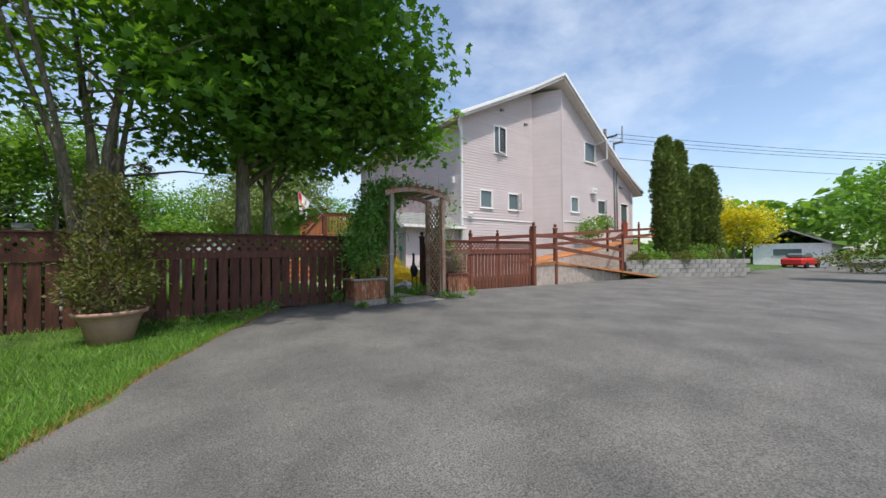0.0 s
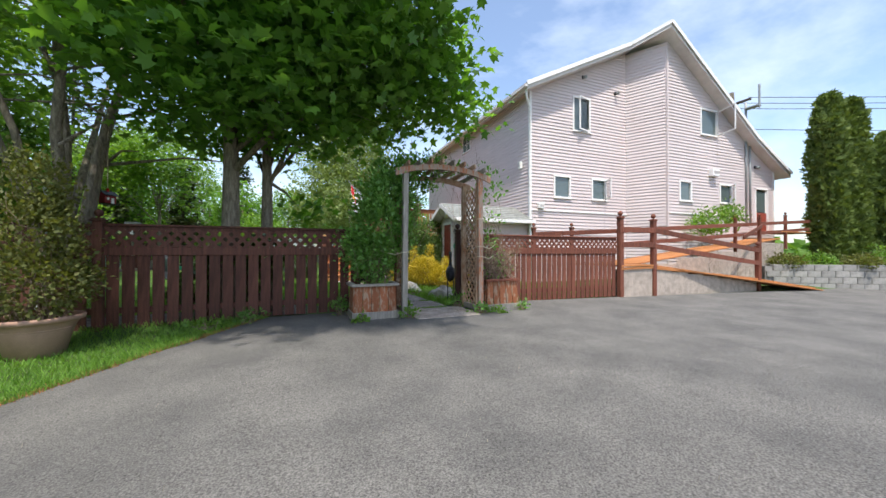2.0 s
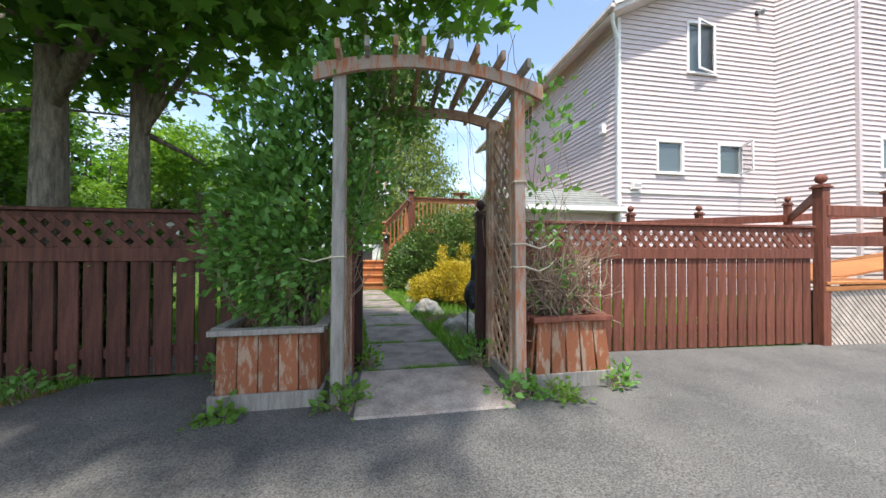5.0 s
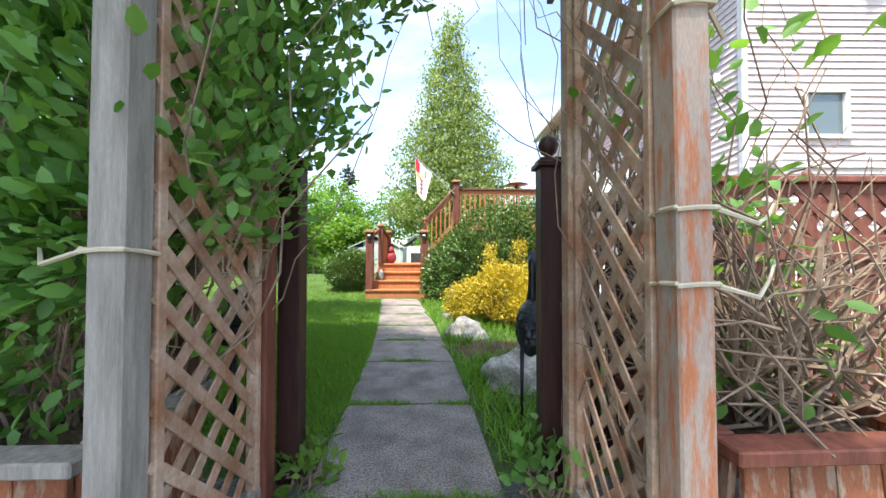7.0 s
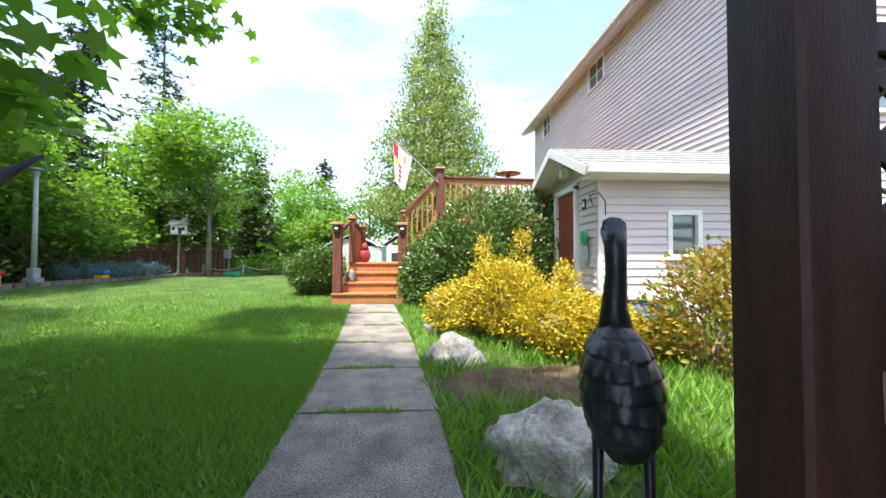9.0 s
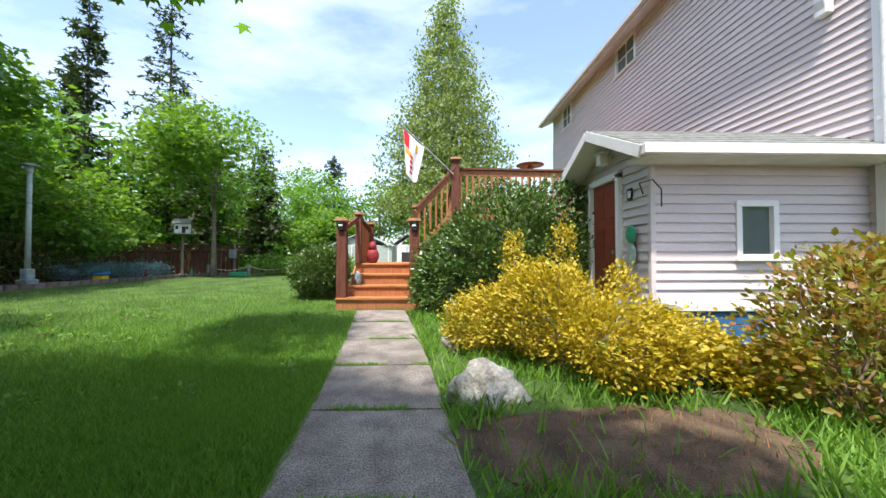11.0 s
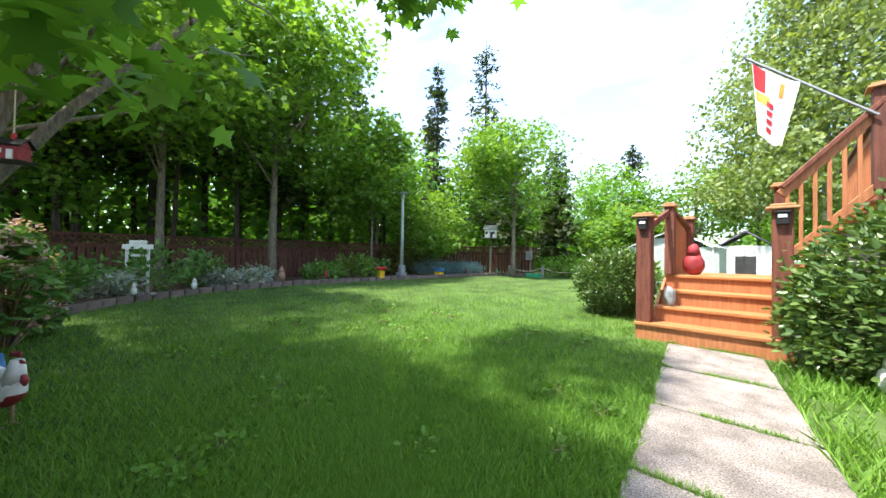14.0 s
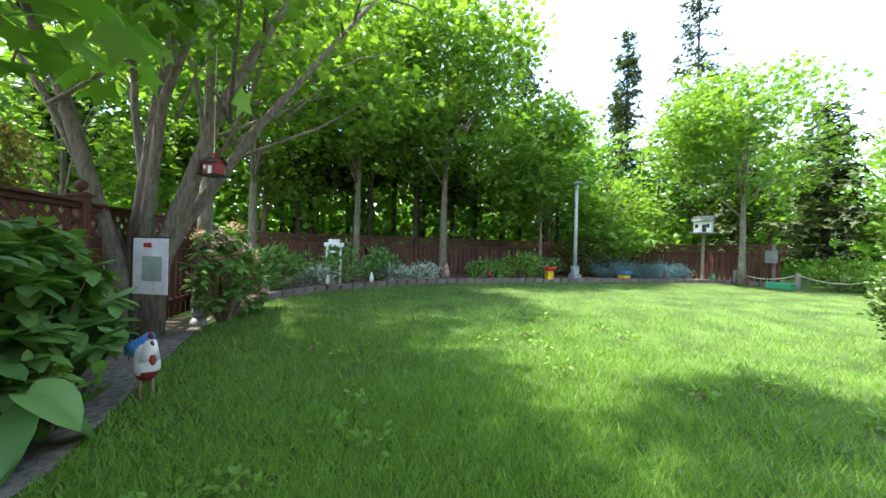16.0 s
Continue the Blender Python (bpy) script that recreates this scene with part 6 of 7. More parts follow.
# ---- lamp post, bird houses and ornaments ----
lp = thing("garden_lamp_post", (-10.6, 10.6, 0.1), "tall grey garden lamp post with a stone foot", "lamp post")
part("foot", boxes(((0.3, 0.3, 0.28), (0, 0, 0.14)), ((0.2, 0.2, 0.3), (0, 0, 0.4)), bevel=0.02), STONE_GREY, lp)
part("pole", tube([(0, 0, 0.5), (0, 0, 3.1)], [0.062, 0.05], 12), POLE_GREY, lp, smooth=True)
part("lantern", turned([(0.05, 3.08), (0.07, 3.12), (0.08, 3.22), (0.06, 3.26)], 12), POLE_GREY, lp)
part("cap", turned([(0.2, 3.26), (0.2, 3.29), (0.05, 3.36), (0.01, 3.37)], 16), GREY_METAL, lp)


def bird_house(at, s, wall, roof, label, storey=1, hang=0.0, pole=0.0):
    t = thing("bird_house", at, label, "bird house")
    part("body", boxm((0.8 * s, 0.6 * s, 0.6 * s), Matrix.Translation((0, 0, 0.3 * s)), 0.01), wall, t)
    bm = bmesh.new()
    for sg in (-1, 1):
        add_box(bm, (1.0 * s, 0.55 * s, 0.04 * s), pose(0, sg * 0.2 * s, 0.76 * s, -sg * 38, 0, 0))
    part("roof", bm, roof, t)
    bm = bmesh.new()
    v = [bm.verts.new(p) for p in ((-0.4 * s, -0.3 * s, 0.6 * s), (-0.4 * s, 0.3 * s, 0.6 * s), (-0.4 * s, 0, 0.86 * s), (0.4 * s, -0.3 * s, 0.6 * s), (0.4 * s, 0.3 * s, 0.6 * s), (0.4 * s, 0, 0.86 * s))]
    for f in ((0, 2, 1), (3, 4, 5), (0, 3, 5, 2), (1, 2, 5, 4)):
        bm.faces.new([v[k] for k in f])
    part("gable", bm, wall, t)
    part("floor_tray", boxm((1.2 * s, 0.95 * s, 0.05 * s), Matrix.Translation((0, 0, -0.03 * s)), 0.004), roof, t)
    part("little_door", boxm((0.2 * s, 0.02, 0.4 * s), Matrix.Translation((0.1 * s, -0.31 * s, 0.22 * s)), 0.002), WHITE if wall != WHITE else BLACK, t)
    for sg in ((-0.25, -0.31), (0.28, -0.31)) if wall == WHITE else ((-0.22, -0.31),):
        part("little_window", boxm((0.14 * s, 0.02, 0.2 * s), Matrix.Translation((sg[0] * s, sg[1] * s, 0.35 * s)), 0.002), WHITE if wall != WHITE else BLACK, t)
    if wall != WHITE:
        part("chimney", boxm((0.14 * s, 0.14 * s, 0.3 * s), Matrix.Translation((0, 0, 1.0 * s)), 0.004), RED, t)
    if hang:
        part("cord", tube([(0, 0, 0.9 * s), (0, 0, hang)], 0.006, 5), ROPE, t)
    if pole:
        part("pole", tube([(0, 0, 0), (0, 0, -pole)], 0.05, 8), BARK, t)
    return t


bird_house((-5.25, 1.82, 1.86), 0.22, RED_BARN, BLACK, "red barn-shaped bird house hanging from a maple limb", hang=2.0).rotation_euler = (0, 0, radians(62))
bird_house((-9.95, 15.3, 1.9), 0.62, WHITE, GREY_SHINGLE, "white bird house with many openings on a pole", pole=1.75).rotation_euler = (0, 0, radians(25))
meter = thing("utility_box", (-8.7, 16.6, 1.1), "grey utility box fixed to a post by the fence", "utility box")
part("case", boxm((0.28, 0.16, 0.4), None, 0.015), GREY_METAL, meter)
part("post", tube([(0, 0.12, -1.05), (0, 0.12, 0.4)], 0.05, 8), BARK, meter)


def ornament(name, at, mats, label, s=1.0):
    """A squat garden figure as one plain shape."""
    bm = lump((0.13 * s, 0.11 * s, 0.17 * s), 0.1, at[0], 2, 3)
    for v in bm.verts:
        v.co.z += 0.17 * s
    add_tube(bm, [(0, 0, 0.28 * s), (0, 0, 0.38 * s), (0, 0, 0.5 * s)], [0.09 * s, 0.075 * s, 0.015 * s], 12)
    ob = link(name, bm, mats, None, True)
    ob.location = at
    tagged(ob, label, "garden ornament", "garden ornaments")


for i, (x, y, mt, lb, s) in enumerate(((-10.35, 6.1, TERRACOTTA, "small pinkish clay garden figure in the far bed", 0.85), (-10.5, 7.5, RED_BARN, "small dark red garden figure in the far bed", 0.6), (-9.3, 3.9, WHITE, "small white stone garden figure at the bed's edge", 0.5), (-7.6, 1.9, STONE_GREY, "small pale grey stone figure at the bed's edge", 0.65), (-10.3, 14.0, RED_BARN, "small reddish figure among the blue flowers", 0.6), (-9.8, 15.6, GREEN_PAINT, "small green figure among the blue flowers", 0.5), (-8.9, 2.9, WHITE, "small white rabbit-like stone figure", 0.45))):
    ornament("garden_figure", (x, y, ground_z(x, y) + 0.12), mt, lb, s)
ornament("garden_gnome", (0.34, 6.72, 0.02), WHITE, "small pale garden gnome figure under the holly", 0.75)
toy = thing("toy_house", (-10.4, 9.5, 0.22), "small red and yellow toy house in the bed", "ornament")
part("body", boxm((0.22, 0.2, 0.28), Matrix.Translation((0, 0, 0.14)), 0.01), YELLOW, toy)
part("roof", boxm((0.34, 0.3, 0.12), Matrix.Translation((0, 0, 0.34)), 0.03), RED, toy)
toy2 = thing("toy_house", (-10.4, 12.4, 0.22), "small blue and yellow toy house in the bed", "ornament")
part("body", boxm((0.3, 0.24, 0.16), Matrix.Translation((0, 0, 0.08)), 0.01), YELLOW, toy2)
part("roof", boxm((0.38, 0.3, 0.14), Matrix.Translation((0, 0, 0.23)), 0.03), BLUE, toy2)
trough = thing("planter_trough", (-8.1, 16.0, 0.13), "low dark green plant trough on the lawn's edge", "planter")
part("trough", boxm((0.6, 0.3, 0.2), Matrix.Translation((0, 0, 0.1)), 0.02), GREEN_PAINT, trough)
part("soil_fill", boxm((0.52, 0.22, 0.02), Matrix.Translation((0, 0, 0.2)), 0), SOIL, trough)
rope = thing("rope_barrier", (0, 0, 0), "low grey wooden posts linked by a sagging pale rope", "barrier")
RP = [(-9.5, 16.2), (-7.95, 16.5), (-6.3, 16.8), (-4.7, 16.6)]
for x, y in RP:
    part("post", boxm((0.1, 0.1, 0.5), Matrix.Translation((x, y, ground_z(x, y) + 0.24)), 0.012), WEATHERED, rope)
for (x0, y0), (x1, y1) in zip(RP, RP[1:]):
    z0, z1 = ground_z(x0, y0) + 0.43, ground_z(x1, y1) + 0.43
    part("rope", tube([(x0 + (x1 - x0) * k / 8, y0 + (y1 - y0) * k / 8, z0 + (z1 - z0) * k / 8 - 0.75 * k / 8 * (1 - k / 8)) for k in range(9)], 0.014, 6), ROPE, rope, smooth=True)
arch = thing("white_trellis", (-9.7, 3.0, 0.16), "small white ornate garden trellis in the bed", "trellis")
for s in (-1, 1):
    part("upright", boxm((0.05, 0.05, 0.95), Matrix.Translation((s * 0.17, 0, 0.48)), 0.004), WHITE, arch)
for z in (0.3, 0.55, 0.8):
    part("crossbar", boxm((0.34, 0.03, 0.05), Matrix.Translation((0, 0, z)), 0.004), WHITE, arch)
part("crest", boxes(((0.5, 0.05, 0.1), (0, 0, 0.98)), ((0.28, 0.05, 0.08), (0, 0, 1.07)), bevel=0.01), WHITE, arch)
arch.rotation_euler = (0, 0, radians(70))

rooster = lump((0.075, 0.12, 0.12), 0.08, 4, 2, 3)
for v in rooster.verts:
    v.co.z += 0.24
    if v.co.y > 0.03:
        v.co.z += (v.co.y - 0.03) * 0.9
add_tube(rooster, [(0, -0.05, 0.27), (0, -0.075, 0.36), (0, -0.08, 0.42)], [0.065, 0.045, 0.032], 10)
add_tube(rooster, [(0, -0.1, 0.41), (0, -0.15, 0.40)], [0.014, 0.003], 6)
for s in (-1, 1):
    add_tube(rooster, [(s * 0.035, 0, 0.15), (s * 0.035, 0, 0.0)], [0.01, 0.01], 6)
    add_tube(rooster, [(s * 0.035, 0.02, 0.008), (s * 0.035, -0.05, 0.008)], [0.012, 0.006], 6)
for k in range(4):
    add_tube(rooster, [(0, -0.1 + 0.02 * k, 0.44), (0, -0.1 + 0.02 * k, 0.475)], [0.012, 0.004], 5)
for k in range(6):
    x = 0.02 * (k - 2.5)
    add_tube(rooster, [(x * 0.6, 0.08, 0.28), (x, 0.16, 0.36 + 0.01 * k), (x * 1.3, 0.21, 0.34), (x * 1.4, 0.235, 0.27)], [0.03, 0.034, 0.026, 0.006], 7)
add_tube(rooster, [(0, -0.128, 0.33), (0, -0.14, 0.29), (0, -0.142, 0.26)], [0.012, 0.022, 0.006], 8)
me = bpy.data.meshes.new("rooster_statue")
rooster.to_mesh(me)
rooster.free()
for mt in (WHITE, RED_BARN, BLUE, TERRACOTTA):
    me.materials.append(mt)
for p in me.polygons:
    c = p.center
    p.material_index = 3 if c.z < 0.13 else 1 if (c.z < 0.195 + 0.02 * math.sin(40 * c.y) or c.z > 0.435 or c.y < -0.122) else 2 if c.y > 0.09 else 0
me.shade_smooth()
ob = new("rooster_statue", me)
ob.matrix_basis = pose(-3.58, 2.0, 0.01, 0, 0, 128) @ Matrix.Scale(0.95, 4)
tagged(ob, "painted white, red and blue rooster statue on the gravel strip", "statue")

gflag = thing("garden_flag", (-4.42, 1.62, 0.0), "small white garden flag with a printed picture on a stand", "garden flag")
part("stand", tube([(-0.2, 0, 0.0), (-0.2, 0, 1.12), (0.2, 0, 1.12)], 0.006, 6), BLACK, gflag)
part("cloth", boxm((0.36, 0.006, 0.5), Matrix.Translation((0, 0, 0.86)), 0.001), CLOTH_WHITE, gflag)
part("printed_patch", boxm((0.2, 0.003, 0.22), Matrix.Translation((0.02, -0.006, 0.84)), 0.0), SILVER_PRINT, gflag)
part("printed_spot", boxm((0.08, 0.003, 0.04), Matrix.Translation((-0.03, -0.006, 1.05)), 0.0), RED, gflag)
gflag.rotation_euler = (0, 0, radians(66))
tot_ = bmesh.new()
for k, (r, z) in enumerate(((0.10, 0.06), (0.085, 0.2), (0.095, 0.34), (0.075, 0.46), (0.085, 0.58))):
    b2 = lump((r, r, 0.085), 0.15, 30 + k, 2, 2)
    bmesh.ops.translate(b2, vec=(0.015 * (-1) ** k, 0, z), verts=b2.verts)
    tmp = bpy.data.meshes.new("tmp")
    b2.to_mesh(tmp)
    b2.free()
    tot_.from_mesh(tmp)
    bpy.data.meshes.remove(tmp)
ob = link("stone_totem", tot_, STONE_GREY, None, True)
ob.location = (-5.85, 1.5, 0.0)
tagged(ob, "stacked grey stone totem figure beside the pink flowers", "statue")


# ---- rhododendron, hosta, flowers ----
def whorl_bush(name, at, blobs, whorls, leaf, mat, label, seed, petals=0):
    """Long leaves set in whorls at the shoot tips."""
    rg = np.random.default_rng(seed)
    t = thing(name, at, label, "shrub")
    b = Vector(at)
    loc = [((Vector(c) - b)[:], r) for c, r in blobs]
    cen, _ = clumped(rg, loc, whorls, 1, 0.01, 0.55)
    bm = bmesh.new()
    for q in cen[:: 2]:
        q = Vector(q)
        s = Vector((q.x * 0.1, q.y * 0.1, -0.02))
        add_tube(bm, [s, s.lerp(q, 0.55) + Vector((0, 0, 0.06)), q], [0.014, 0.009, 0.005], 5)
    tagged(part("branching", bm, TWIG, t), kind="stuff")
    k = 8
    pts = np.repeat(cen, k, axis=0) + rg.normal(0, 0.008, (len(cen) * k, 3))
    scatter_mesh("leaves", pts, leaf * rg.uniform(0.75, 1.15, len(pts)), OVAL, mat, t, rg, 0.9, droop=0.25)
    if petals:
        c2 = cen[rg.choice(len(cen), petals, replace=False)] + np.array([0, 0, 0.04])
        pp = np.repeat(c2, 26, axis=0) + rg.normal(0, 0.034, (petals * 26, 3))
        scatter_mesh("blossom", pp, rg.uniform(0.04, 0.06, len(pp)), OVAL, PINK_PETAL, t, rg, 0.3)
    return t


whorl_bush("rhododendron", (-3.75, 1.25, 0.0), [((-3.0, 1.4, 0.72), (0.45, 0.38, 0.32)), ((-3.45, 1.35, 0.86), (0.5, 0.38, 0.38)), ((-3.9, 1.35, 0.48), (0.4, 0.3, 0.3)), ((-2.85, 1.2, 1.1), (0.42, 0.25, 0.3)), ((-3.4, 1.55, 0.4), (0.45, 0.2, 0.2))], 230, 0.19, RHODO_LEAF, "broad rhododendron with long leathery leaves by the fence", 401)
whorl_bush("rhododendron", (-6.1, 1.7, 0.0), [((-5.7, 1.75, 0.7), (0.4, 0.35, 0.45)), ((-6.4, 1.75, 0.65), (0.5, 0.35, 0.4)), ((-6.0, 1.7, 1.05), (0.35, 0.3, 0.3)), ((-6.6, 1.9, 0.4), (0.5, 0.3, 0.3))], 170, 0.14, RHODO_LEAF, "rhododendron with pale pink blossom heads", 402, 64)
hosta = thing("hosta_plant", (-2.9, 1.70, 0.0), "broad-leaved hosta at the edge of the gravel strip", "plant")
rg = np.random.default_rng(77)
bm = bmesh.new()
for k in range(13):
    a = 2 * math.pi * k / 13 + rg.normal(0, 0.15)
    ln, w, lift = rg.uniform(0.22, 0.30), rg.uniform(0.10, 0.13), rg.uniform(0.14, 0.32)
    d, s = Vector((math.cos(a), math.sin(a), 0)), Vector((-math.sin(a), math.cos(a), 0))
    base = d * 0.12 + Vector((0, 0, lift))
    add_tube(bm, [(0, 0, 0), d * 0.06 + Vector((0, 0, lift * 0.6)), base], [0.008, 0.007, 0.006], 5)
    g = []
    for i in range(7):
        f = i / 6
        ww = w * math.sin(math.pi * min(1, 0.12 + 0.88 * f)) ** 0.7 * (1 if f < 1 else 0.02)
        mid = base + d * ln * f + Vector((0, 0, 0.06 * f - 0.24 * f * f))
        g.append([bm.verts.new(mid + s * ww * u + Vector((0, 0, 0.05 * abs(u) * (1 - f) + 0.006 * math.sin(14 * u)))) for u in (-1, -0.66, -0.33, 0, 0.33, 0.66, 1)])
    for i in range(6):
        for j in range(6):
            bm.faces.new((g[i][j], g[i][j + 1], g[i + 1][j + 1], g[i + 1][j]))
part("leaves", bm, RHODO_LEAF, hosta, smooth=True)
low_plant("primula_plant", -3.25, 1.68, 0.12, 0.16, VINE_LEAF, "small plant with yellow blooms in the gravel strip", 410, 0.12, 10, 6, z=0.02, group="gravel strip plants")
yb = thing("yellow_bloom", (-3.25, 1.68, 0.2), "cluster of yellow primula blooms", "flower")
pp = np.random.default_rng(3).normal(0, 0.03, (60, 3)) + np.array([0, 0, 0.12])
scatter_mesh("blossom", pp, np.full(60, 0.035), OVAL, GOLD_LEAF, yb, np.random.default_rng(3), 0.4)
part("stalk", tube([(0, 0, -0.2), (0, 0, 0.12)], 0.005, 5), VINE_LEAF, yb)

# ---- annex details ----
pl = thing("blue_planter", (2.95, 4.72, 0.0), "blue glazed trough with a white rim below the annex window", "planter")
part("trough", boxm((0.9, 0.4, 0.44), Matrix.Translation((0, 0, 0.22)), 0.03), BLUE, pl)
part("rim", boxm((0.96, 0.46, 0.07), Matrix.Translation((0, 0, 0.47)), 0.012), WHITE, pl)
orn = thing("wall_ornament", (AX - 0.06, 5.6, 1.15), "green metal hanging ornament on the annex wall", "ornament")
part("plate", turned([(0.01, 0.0), (0.12, 0.01), (0.10, 0.025), (0.01, 0.03)], 14), GREEN_PAINT, orn).matrix_basis = pose(0, 0, 0.12, 0, -90, 0)
part("leaf_plate", lump((0.02, 0.09, 0.16), 0.3, 3, 2, 2), SILVER_PRINT, orn).location = (0, 0, -0.16)
hook = thing("plant_hook", (AX - 0.05, 5.36, 1.75), "curved black iron plant hook on the annex corner", "hook")
part("arm", tube([(0, 0, 0), (-0.08, -0.06, 0.12), (-0.02, -0.22, 0.13), (0.03, -0.3, 0.0), (0.03, -0.3, -0.2)], 0.008, 6), BLACK, hook)
num = thing("house_sign", (AX - 0.03, 5.68, 1.80), "small dark plaque beside the red door", "sign")
part("plate", boxm((0.015, 0.12, 0.16), None, 0.004), BLACK, num)
part("inlay", boxm((0.004, 0.07, 0.09), Matrix.Translation((-0.01, 0, 0)), 0.001), WHITE, num)
sit = lump((0.13, 0.12, 0.17), 0.15, 6, 2, 3)
for v in sit.verts:
    v.co.z += 0.16
add_tube(sit, [(0, 0, 0.28), (0, 0, 0.4), (0.02, 0, 0.45)], [0.09, 0.07, 0.02], 10)
ob = link("stuffed_figure", sit, RED_BARN, None, True)
ob.location = (-1.2, 8.45, 0.84)
tagged(ob, "small dark red seated figure on the landing", "ornament")
gf = lump((0.07, 0.07, 0.14), 0.3, 8, 2, 3)
for v in gf.verts:
    v.co.z += 0.13
ob = link("stone_figure", gf, STONE_GREY, None, True)
ob.location = (-1.36, 7.75, 0.44)
tagged(ob, "small grey stone figure on a step", "ornament")

gh = thing("greenhouse", (-3.1, 17.5, 0.0), "pale greenhouse with a glazed roof beyond the lawn", "greenhouse")
part("wall", boxm((3.4, 2.4, 1.7), Matrix.Translation((0, 0, 0.85)), 0.01), POLE_GREY, gh)
bm = bmesh.new()
for sg in (-1, 1):
    add_box(bm, (1.85, 2.6, 0.05), pose(sg * 0.85, 0, 2.02, 0, sg * 22, 0))
gh.scale = (0.8, 0.85, 0.86)
part("roof", bm, POLE_GREY, gh)
part("gable", boxm((1.6, 2.3, 0.5), Matrix.Translation((0, 0, 1.85)), 0.05), POLE_GREY, gh)
for k in range(4):
    part("glazing_bar", boxm((0.05, 0.03, 1.7), Matrix.Translation((-1.5 + k, -1.22, 0.85)), 0.003), WHITE, gh)
ws = thing("garden_shed", (-1.3, 20.5, 0.0), "small white shed beyond the greenhouse", "shed")
part("wall", boxm((1.6, 1.6, 1.6), Matrix.Translation((0, 0, 0.8)), 0.01), WHITE, ws)
bm = bmesh.new()
for sg in (-1, 1):
    add_box(bm, (1.1, 1.8, 0.05), pose(sg * 0.45, 0, 1.85, 0, sg * 35, 0))
part("roof", bm, SHINGLE, ws)
part("door", boxm((0.6, 0.03, 1.2), Matrix.Translation((0, -0.82, 0.6)), 0.003), ROOM_DARK, ws)

# ---- street end ----
nb = thing("far_house", (52, 1.5, -0.7), "low white house with a brown roof across the street", "house")
part("wall", boxm((9, 6, 2.5), Matrix.Translation((0, 0, 1.2)), 0.02), WHITE, nb)
bm = bmesh.new()
for sg in (-1, 1):
    add_box(bm, (4.0, 9.8, 0.1), pose(0, sg * 1.7, 3.05, 0, 0, 90) @ pose(0, 0, 0, 0, sg * 25, 0))
part("roof", bm, SHINGLE, nb)
w_ = part("window", boxm((0.05, 2.4, 0.9), Matrix.Translation((-4.52, 0.2, 1.5)), 0.01), TRIM, nb)
part("pane", boxm((0.04, 2.2, 0.7), Matrix.Translation((-4.54, 0.2, 1.5)), 0), GLASS, w_)
car = thing("parked_car", (44, 0.2, -0.68), "small red parked car by the far house", "car")
car.rotation_euler = (0, 0, radians(78))
part("body", boxm((1.7, 3.6, 0.7), Matrix.Translation((0, 0, 0.6)), 0.15), RED, car)
part("cabin", boxm((1.4, 1.8, 0.55), Matrix.Translation((0, 0.2, 1.15)), 0.18), GLASS, car)
for sx in (-0.8, 0.8):
    for sy in (-1.1, 1.1):
        bm = turned([(0.05, -0.1), (0.3, -0.1), (0.3, 0.1), (0.05, 0.1)], 14)
        bmesh.ops.rotate(bm, cent=(0, 0, 0), matrix=Matrix.Rotation(radians(90), 3, "Y"), verts=bm.verts)
        part("wheel", bm, BLACK, car).location = (sx, sy, 0.3)
for i, (x, y, h, r, mt, lb) in enumerate(((25.5, 0.2, 4.3, 2.0, YELLOW_TREE, "bright yellow-leaved small tree by the street"), (24.5, 2.4, 4.8, 1.8, YELLOW_TREE, "yellow-green leaved small tree by the street"), (29, 1.6, 4.2, 2.0, LIGHT_LEAF, "green street tree beyond the raised bed"), (33, -6.5, 4.5, 2.6, LIGHT_LEAF, "green street tree beside the far house"), (38, -9, 5.0, 3, LIGHT_LEAF, "green street tree beside the far house"), (18.8, -6.1, 4.8, 1.7, MAPLE_LEAF, "dark green maple at the edge of the drive"))):
    back_tree((x, y), h, r, h * 0.62, h * 0.36, 260, mt, 500 + i, lb, 0.2, DIAMOND, 13)
shrub("street_hedge", (33, -4.5, -0.6), [((33, -4.5, 0.3), (1.6, 2.2, 0.8)), ((30, -9, 0.3), (1.5, 2.5, 1.0)), ((27, -11, 0.4), (1.5, 2.0, 1.1))], 260, 12, 0.2, DUSTY_LEAF, "row of dusty shrubs along the street", DIAMOND, 0.2, 520)
up = thing("utility_pole", (17.5, 5.2, 0.0), "wooden utility pole with crossarms and cables behind the house", "utility pole")
part("pole", tube([(0, 0, 0), (0, 0, 9.0)], [0.14, 0.1], 10), BARK, up)
part("crossarm", boxm((0.1, 1.6, 0.1), Matrix.Translation((0, 0, 8.4)), 0.01), BARK_DARK, up)
part("transformer", turned([(0.02, 7.3), (0.18, 7.32), (0.18, 7.9), (0.02, 7.95)], 12), GREY_METAL, up).location = (0.25, 0, 0)
for k, (dy, z) in enumerate(((-0.7, 8.5), (0.0, 8.5), (0.7, 8.5), (0.0, 7.2))):
    pts = []
    for i in range(17):
        f = i / 16
        pts.append((f * 40, dy - f * 24, z - 1.0 * f - 5 * f * (1 - f) * 0.5))
    part("cable", tube(pts, 0.014, 4), BLACK, up)
wires = thing("overhead_wires", (0, 0, 0), "thin overhead wires crossing beyond the garden", "cable")
for z in (4.6, 5.0):
    part("cable", tube([(-14, 24, z), (-6, 24, z - 0.3), (3, 24, z), (9, 24, z + 0.3)], 0.012, 4), BLACK, wires)

# ---- grass ----
rg = np.random.default_rng(8)


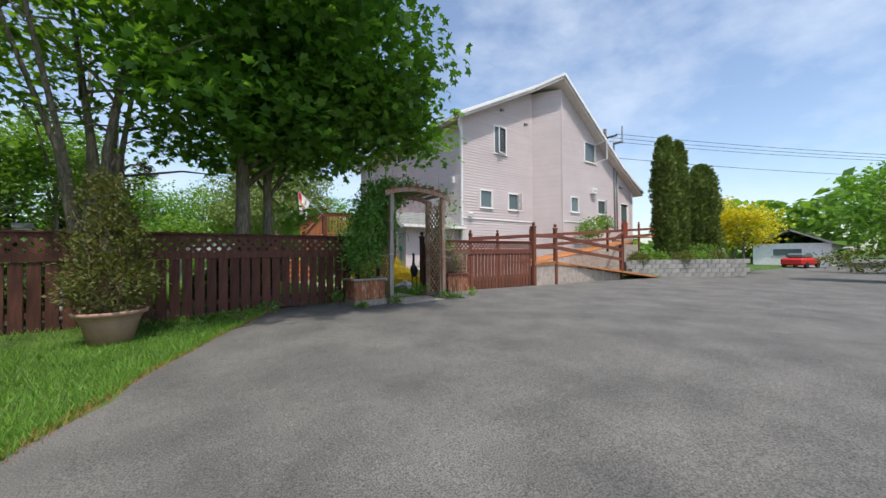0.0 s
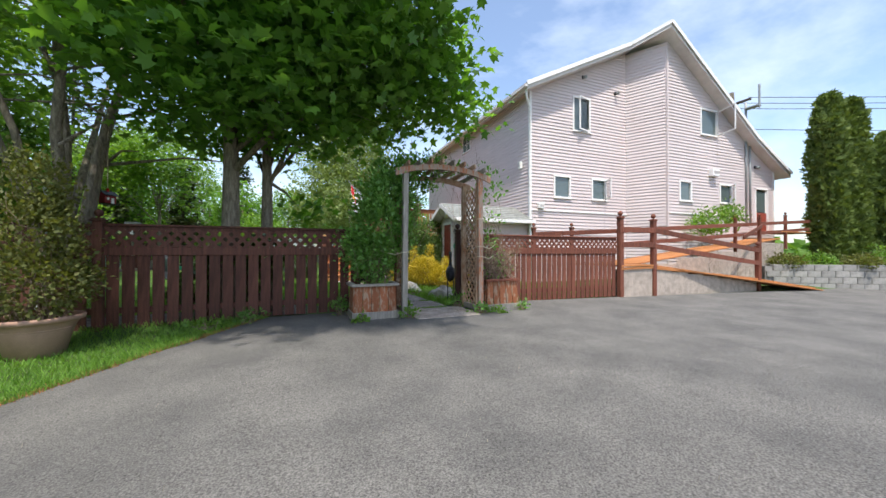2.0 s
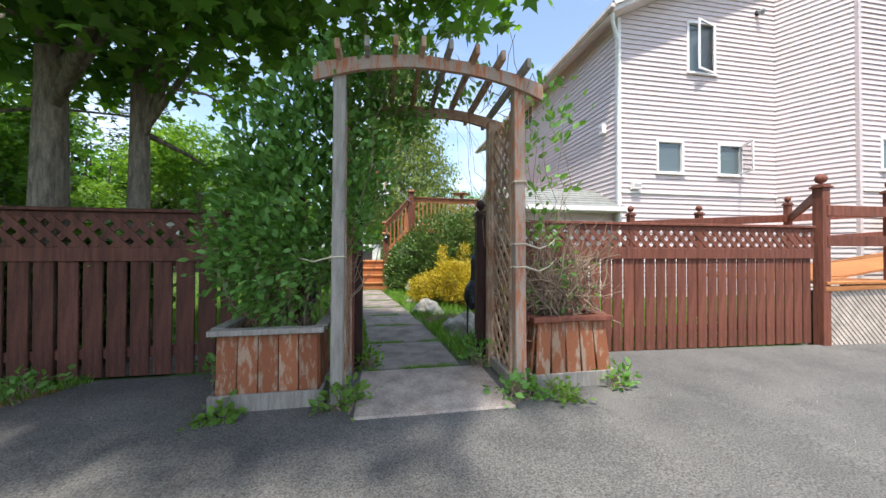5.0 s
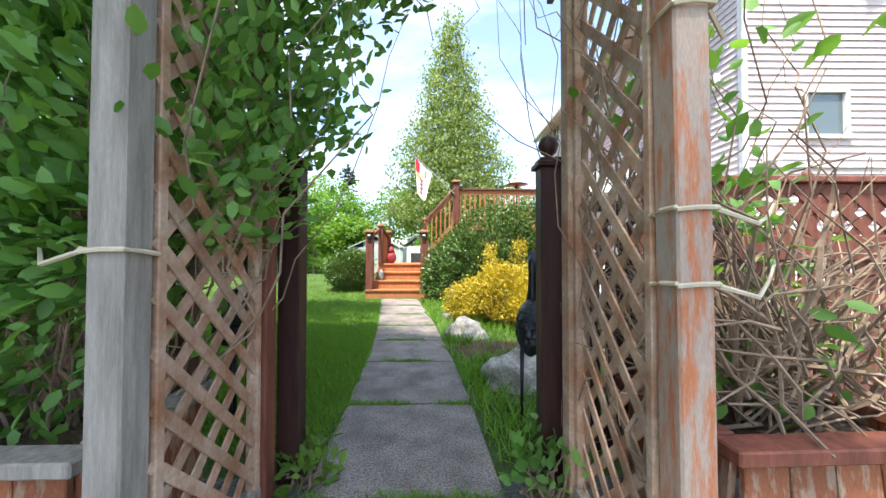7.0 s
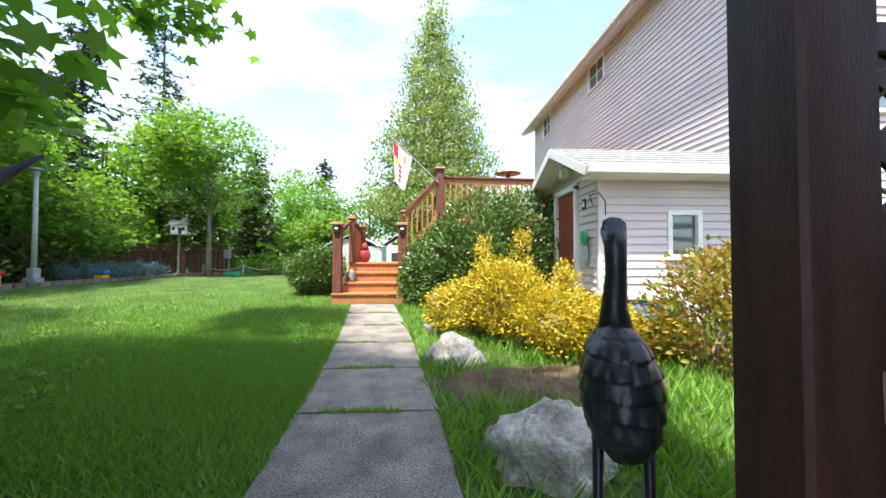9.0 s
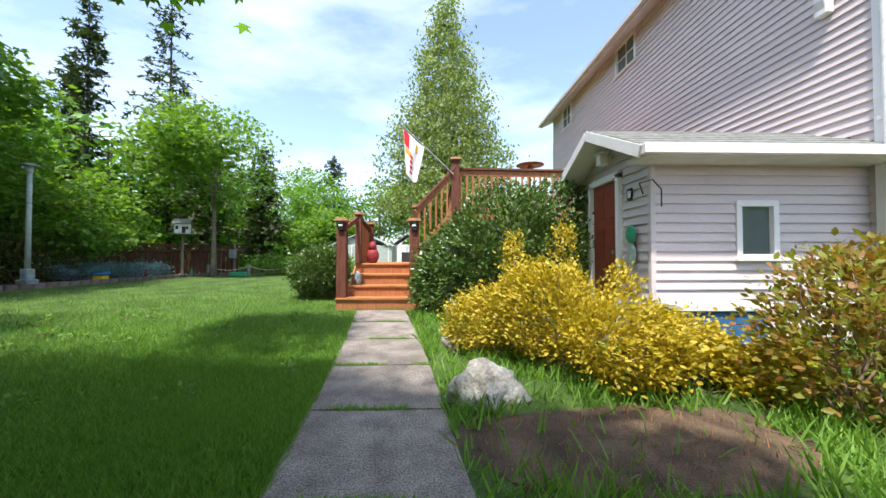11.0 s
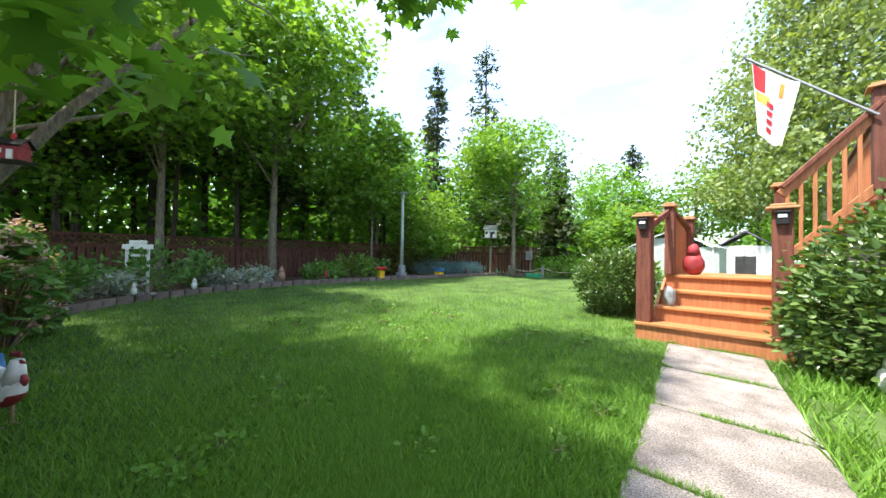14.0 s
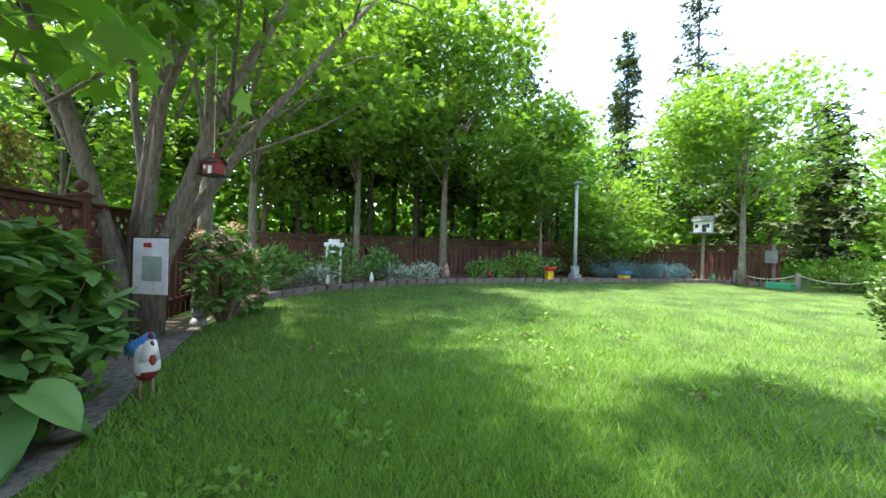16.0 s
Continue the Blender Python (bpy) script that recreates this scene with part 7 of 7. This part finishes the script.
def turf(name, n, pick, length, label, mat=None, flat=0.0):
    pts = []
    while sum(len(p) for p in pts) < n:
        q = pick(20000)
        pts.append(q)
    p = np.concatenate(pts)[:n]
    z = np.array([ground_z(x, y) for x, y in p])
    t = thing(name, (0, 0, 0), label, "grass", kind="stuff")
    sc = scatter_mesh("blades", np.column_stack([p, z - 0.004]), length * rg.uniform(0.5, 1.2, n), BLADE, mat or GRASS_BLADE, t, rg, flat, droop=-1.7)
    return t


def lawn_pick(m):
    d = np.abs(rg.normal(0, 1, m)) ** 1.15 * 4.2
    a = rg.uniform(0, 2 * np.pi, m)
    x, y = -1.3 + d * np.cos(a), 3.2 + d * np.sin(a)
    right = np.interp(y, PATH_Y, PATH_X) - 0.42
    edge = np.interp(x, [-10.4, -10.2, -9.3, -8.6, -7.7, -6.4, -5.2, -4.3, -3.5, -2.7, -2.2, -1.2], [12, 6.6, 3.7, 2.6, 1.95, 1.6, 1.65, 1.78, 1.92, 2.04, 1.95, 0.95])
    ok = (x < right) & (y > edge) & (y < 16) & (x > -10.3) & ~((y > 7.35) & (x > -1.7))
    return np.column_stack([x, y])[ok]


def border_pick(m):
    x, y = rg.uniform(-0.5, 4.6, m), rg.uniform(0.92, 7.1, m)
    ok = (x > np.interp(y, PATH_Y, PATH_X) + 0.43) & ~((y > 4.7) & (y < 6.0) & (x > 0.12)) & ~((((x - 1.12) / 0.85) ** 2 + ((y - 2.98) / 0.42) ** 2 < 1) & (rg.uniform(0, 1, m) < 0.93)) & (rg.uniform(0, 1, m) < 0.25 + 0.75 * (np.sin(x * 5 + 1) * np.sin(y * 4) > -0.1))
    return np.column_stack([x, y])[ok]


def verge_pick(m):
    y = rg.uniform(-6.5, 0.78, m)
    e = np.interp(y, [-7, -3.56, -2.14, -0.91, 0.35, 0.8], [-6.7, -5.15, -4.6, -3.95, -3.12, -2.8])
    x = e + 0.06 - rg.uniform(0, 1, m) ** 1.4 * 3.6
    return np.column_stack([x, y])


turf("lawn_grass", 190000, lawn_pick, 0.075, "short mown green lawn grass")
turf("border_grass", 22000, border_pick, 0.15, "longer rough grass and weeds in the path border")
turf("verge_grass", 42000, verge_pick, 0.085, "rough green grass verge beside the drive")


def joint_pick(m):
    y = np.array(JOINTS)[rg.integers(0, len(JOINTS), m)] + rg.normal(0, 0.010, m)
    x = np.interp(y, PATH_Y, PATH_X) + rg.uniform(-0.44, 0.44, m)
    ok = np.sin(x * 9 + y * 31) > -0.5
    return np.column_stack([x, y])[ok]


turf("joint_grass", 5200, joint_pick, 0.06, "grass growing in the path joints")
for i, (x, y, r, h) in enumerate(((-0.62, -0.1, 0.16, 0.14), (0.6, -0.12, 0.2, 0.2), (0.95, -0.15, 0.16, 0.1), (1.55, 0.0, 0.14, 0.12), (-1.4, -0.12, 0.12, 0.06), (0.55, 0.62, 0.13, 0.3), (-0.5, 0.75, 0.12, 0.2), (-3.0, 0.45, 0.25, 0.18), (-3.5, 0.2, 0.25, 0.14), (-1.65, 0.55, 0.12, 0.3))):
    low_plant("weed", x, y, r, h, VINE_LEAF if i % 2 else LIGHT_LEAF, "leafy green weed at the foot of the arbour", 600 + i, 0.065, 17, 6, group="weeds by the fence", z=0.0, spread=0.04)


rw = np.random.default_rng(71)
for i in range(26):
    x, y = rw.uniform(-5.5, -1.0), rw.uniform(2.6, 6.8)
    if x < path_mid(y) - 0.6:
        low_plant("lawn_weed", x, y, rw.uniform(0.07, 0.13), 0.04, GRASS_BLADE, "low broad-leaved weed growing in the lawn", 700 + i, 0.05, 7, 5, group="lawn weeds", z=ground_z(x, y) + 0.02, spread=0.035)


def edge_pick(m):
    y = rg.uniform(-6.5, 0.6, m)
    e = np.interp(y, [-7, -3.56, -2.14, -0.91, 0.35, 0.8], [-6.7, -5.15, -4.6, -3.95, -3.12, -2.8])
    return np.column_stack([e + 0.03 + rg.normal(0, 0.045, m), y])


turf("edge_litter", 5200, edge_pick, 0.05, "dry orange-brown leaf litter along the edge of the drive", DRY_BIT, 1.0)
bm = bmesh.new()
rings = []
for r in (0.0, 0.5, 0.8, 1.0):
    rings.append([bm.verts.new((1.12 + r * (0.95 + 0.12 * math.sin(3 * a)) * math.cos(a), 2.98 + r * (0.5 + 0.1 * math.sin(2 * a + 1)) * math.sin(a), 0.016 * (1 - r) + 0.006)) for a in [2 * math.pi * k / 24 for k in range(24)]])
for ra, rb in zip(rings, rings[1:]):
    for k in range(24):
        bm.faces.new((ra[k], rb[k], rb[(k + 1) % 24], ra[(k + 1) % 24]) if ra is not rings[0] else (ra[0] if k == 0 else ra[k], rb[k], rb[(k + 1) % 24], ra[(k + 1) % 24]))
tagged(link("bare_soil", bm, SOIL), "patch of bare brown soil under the golden shrub", "soil", kind="structure")


def litter_pick(m):
    x, y = rg.uniform(-4, 7, m), rg.uniform(-6, 0.6, m)
    ok = x > np.interp(y, [-7, -3.56, -2.14, -0.91, 0.35, 0.8], [-6.2, -4.8, -4.4, -3.8, -3.0, -2.7])
    return np.column_stack([x, y])[ok]


def soil_pick(m):
    a, r = rg.uniform(0, 2 * np.pi, m), np.sqrt(rg.uniform(0, 1, m))
    return np.column_stack([1.12 + 0.85 * r * np.cos(a), 2.98 + 0.42 * r * np.sin(a)])


turf("soil_litter", 700, soil_pick, 0.055, "dry curled leaves and chips strewn on bare soil", DRY_BIT, 1.0)
turf("leaf_litter", 420, litter_pick, 0.04, "small pale seeds and bits of leaf strewn on the asphalt", PALE_BIT, 1.0)
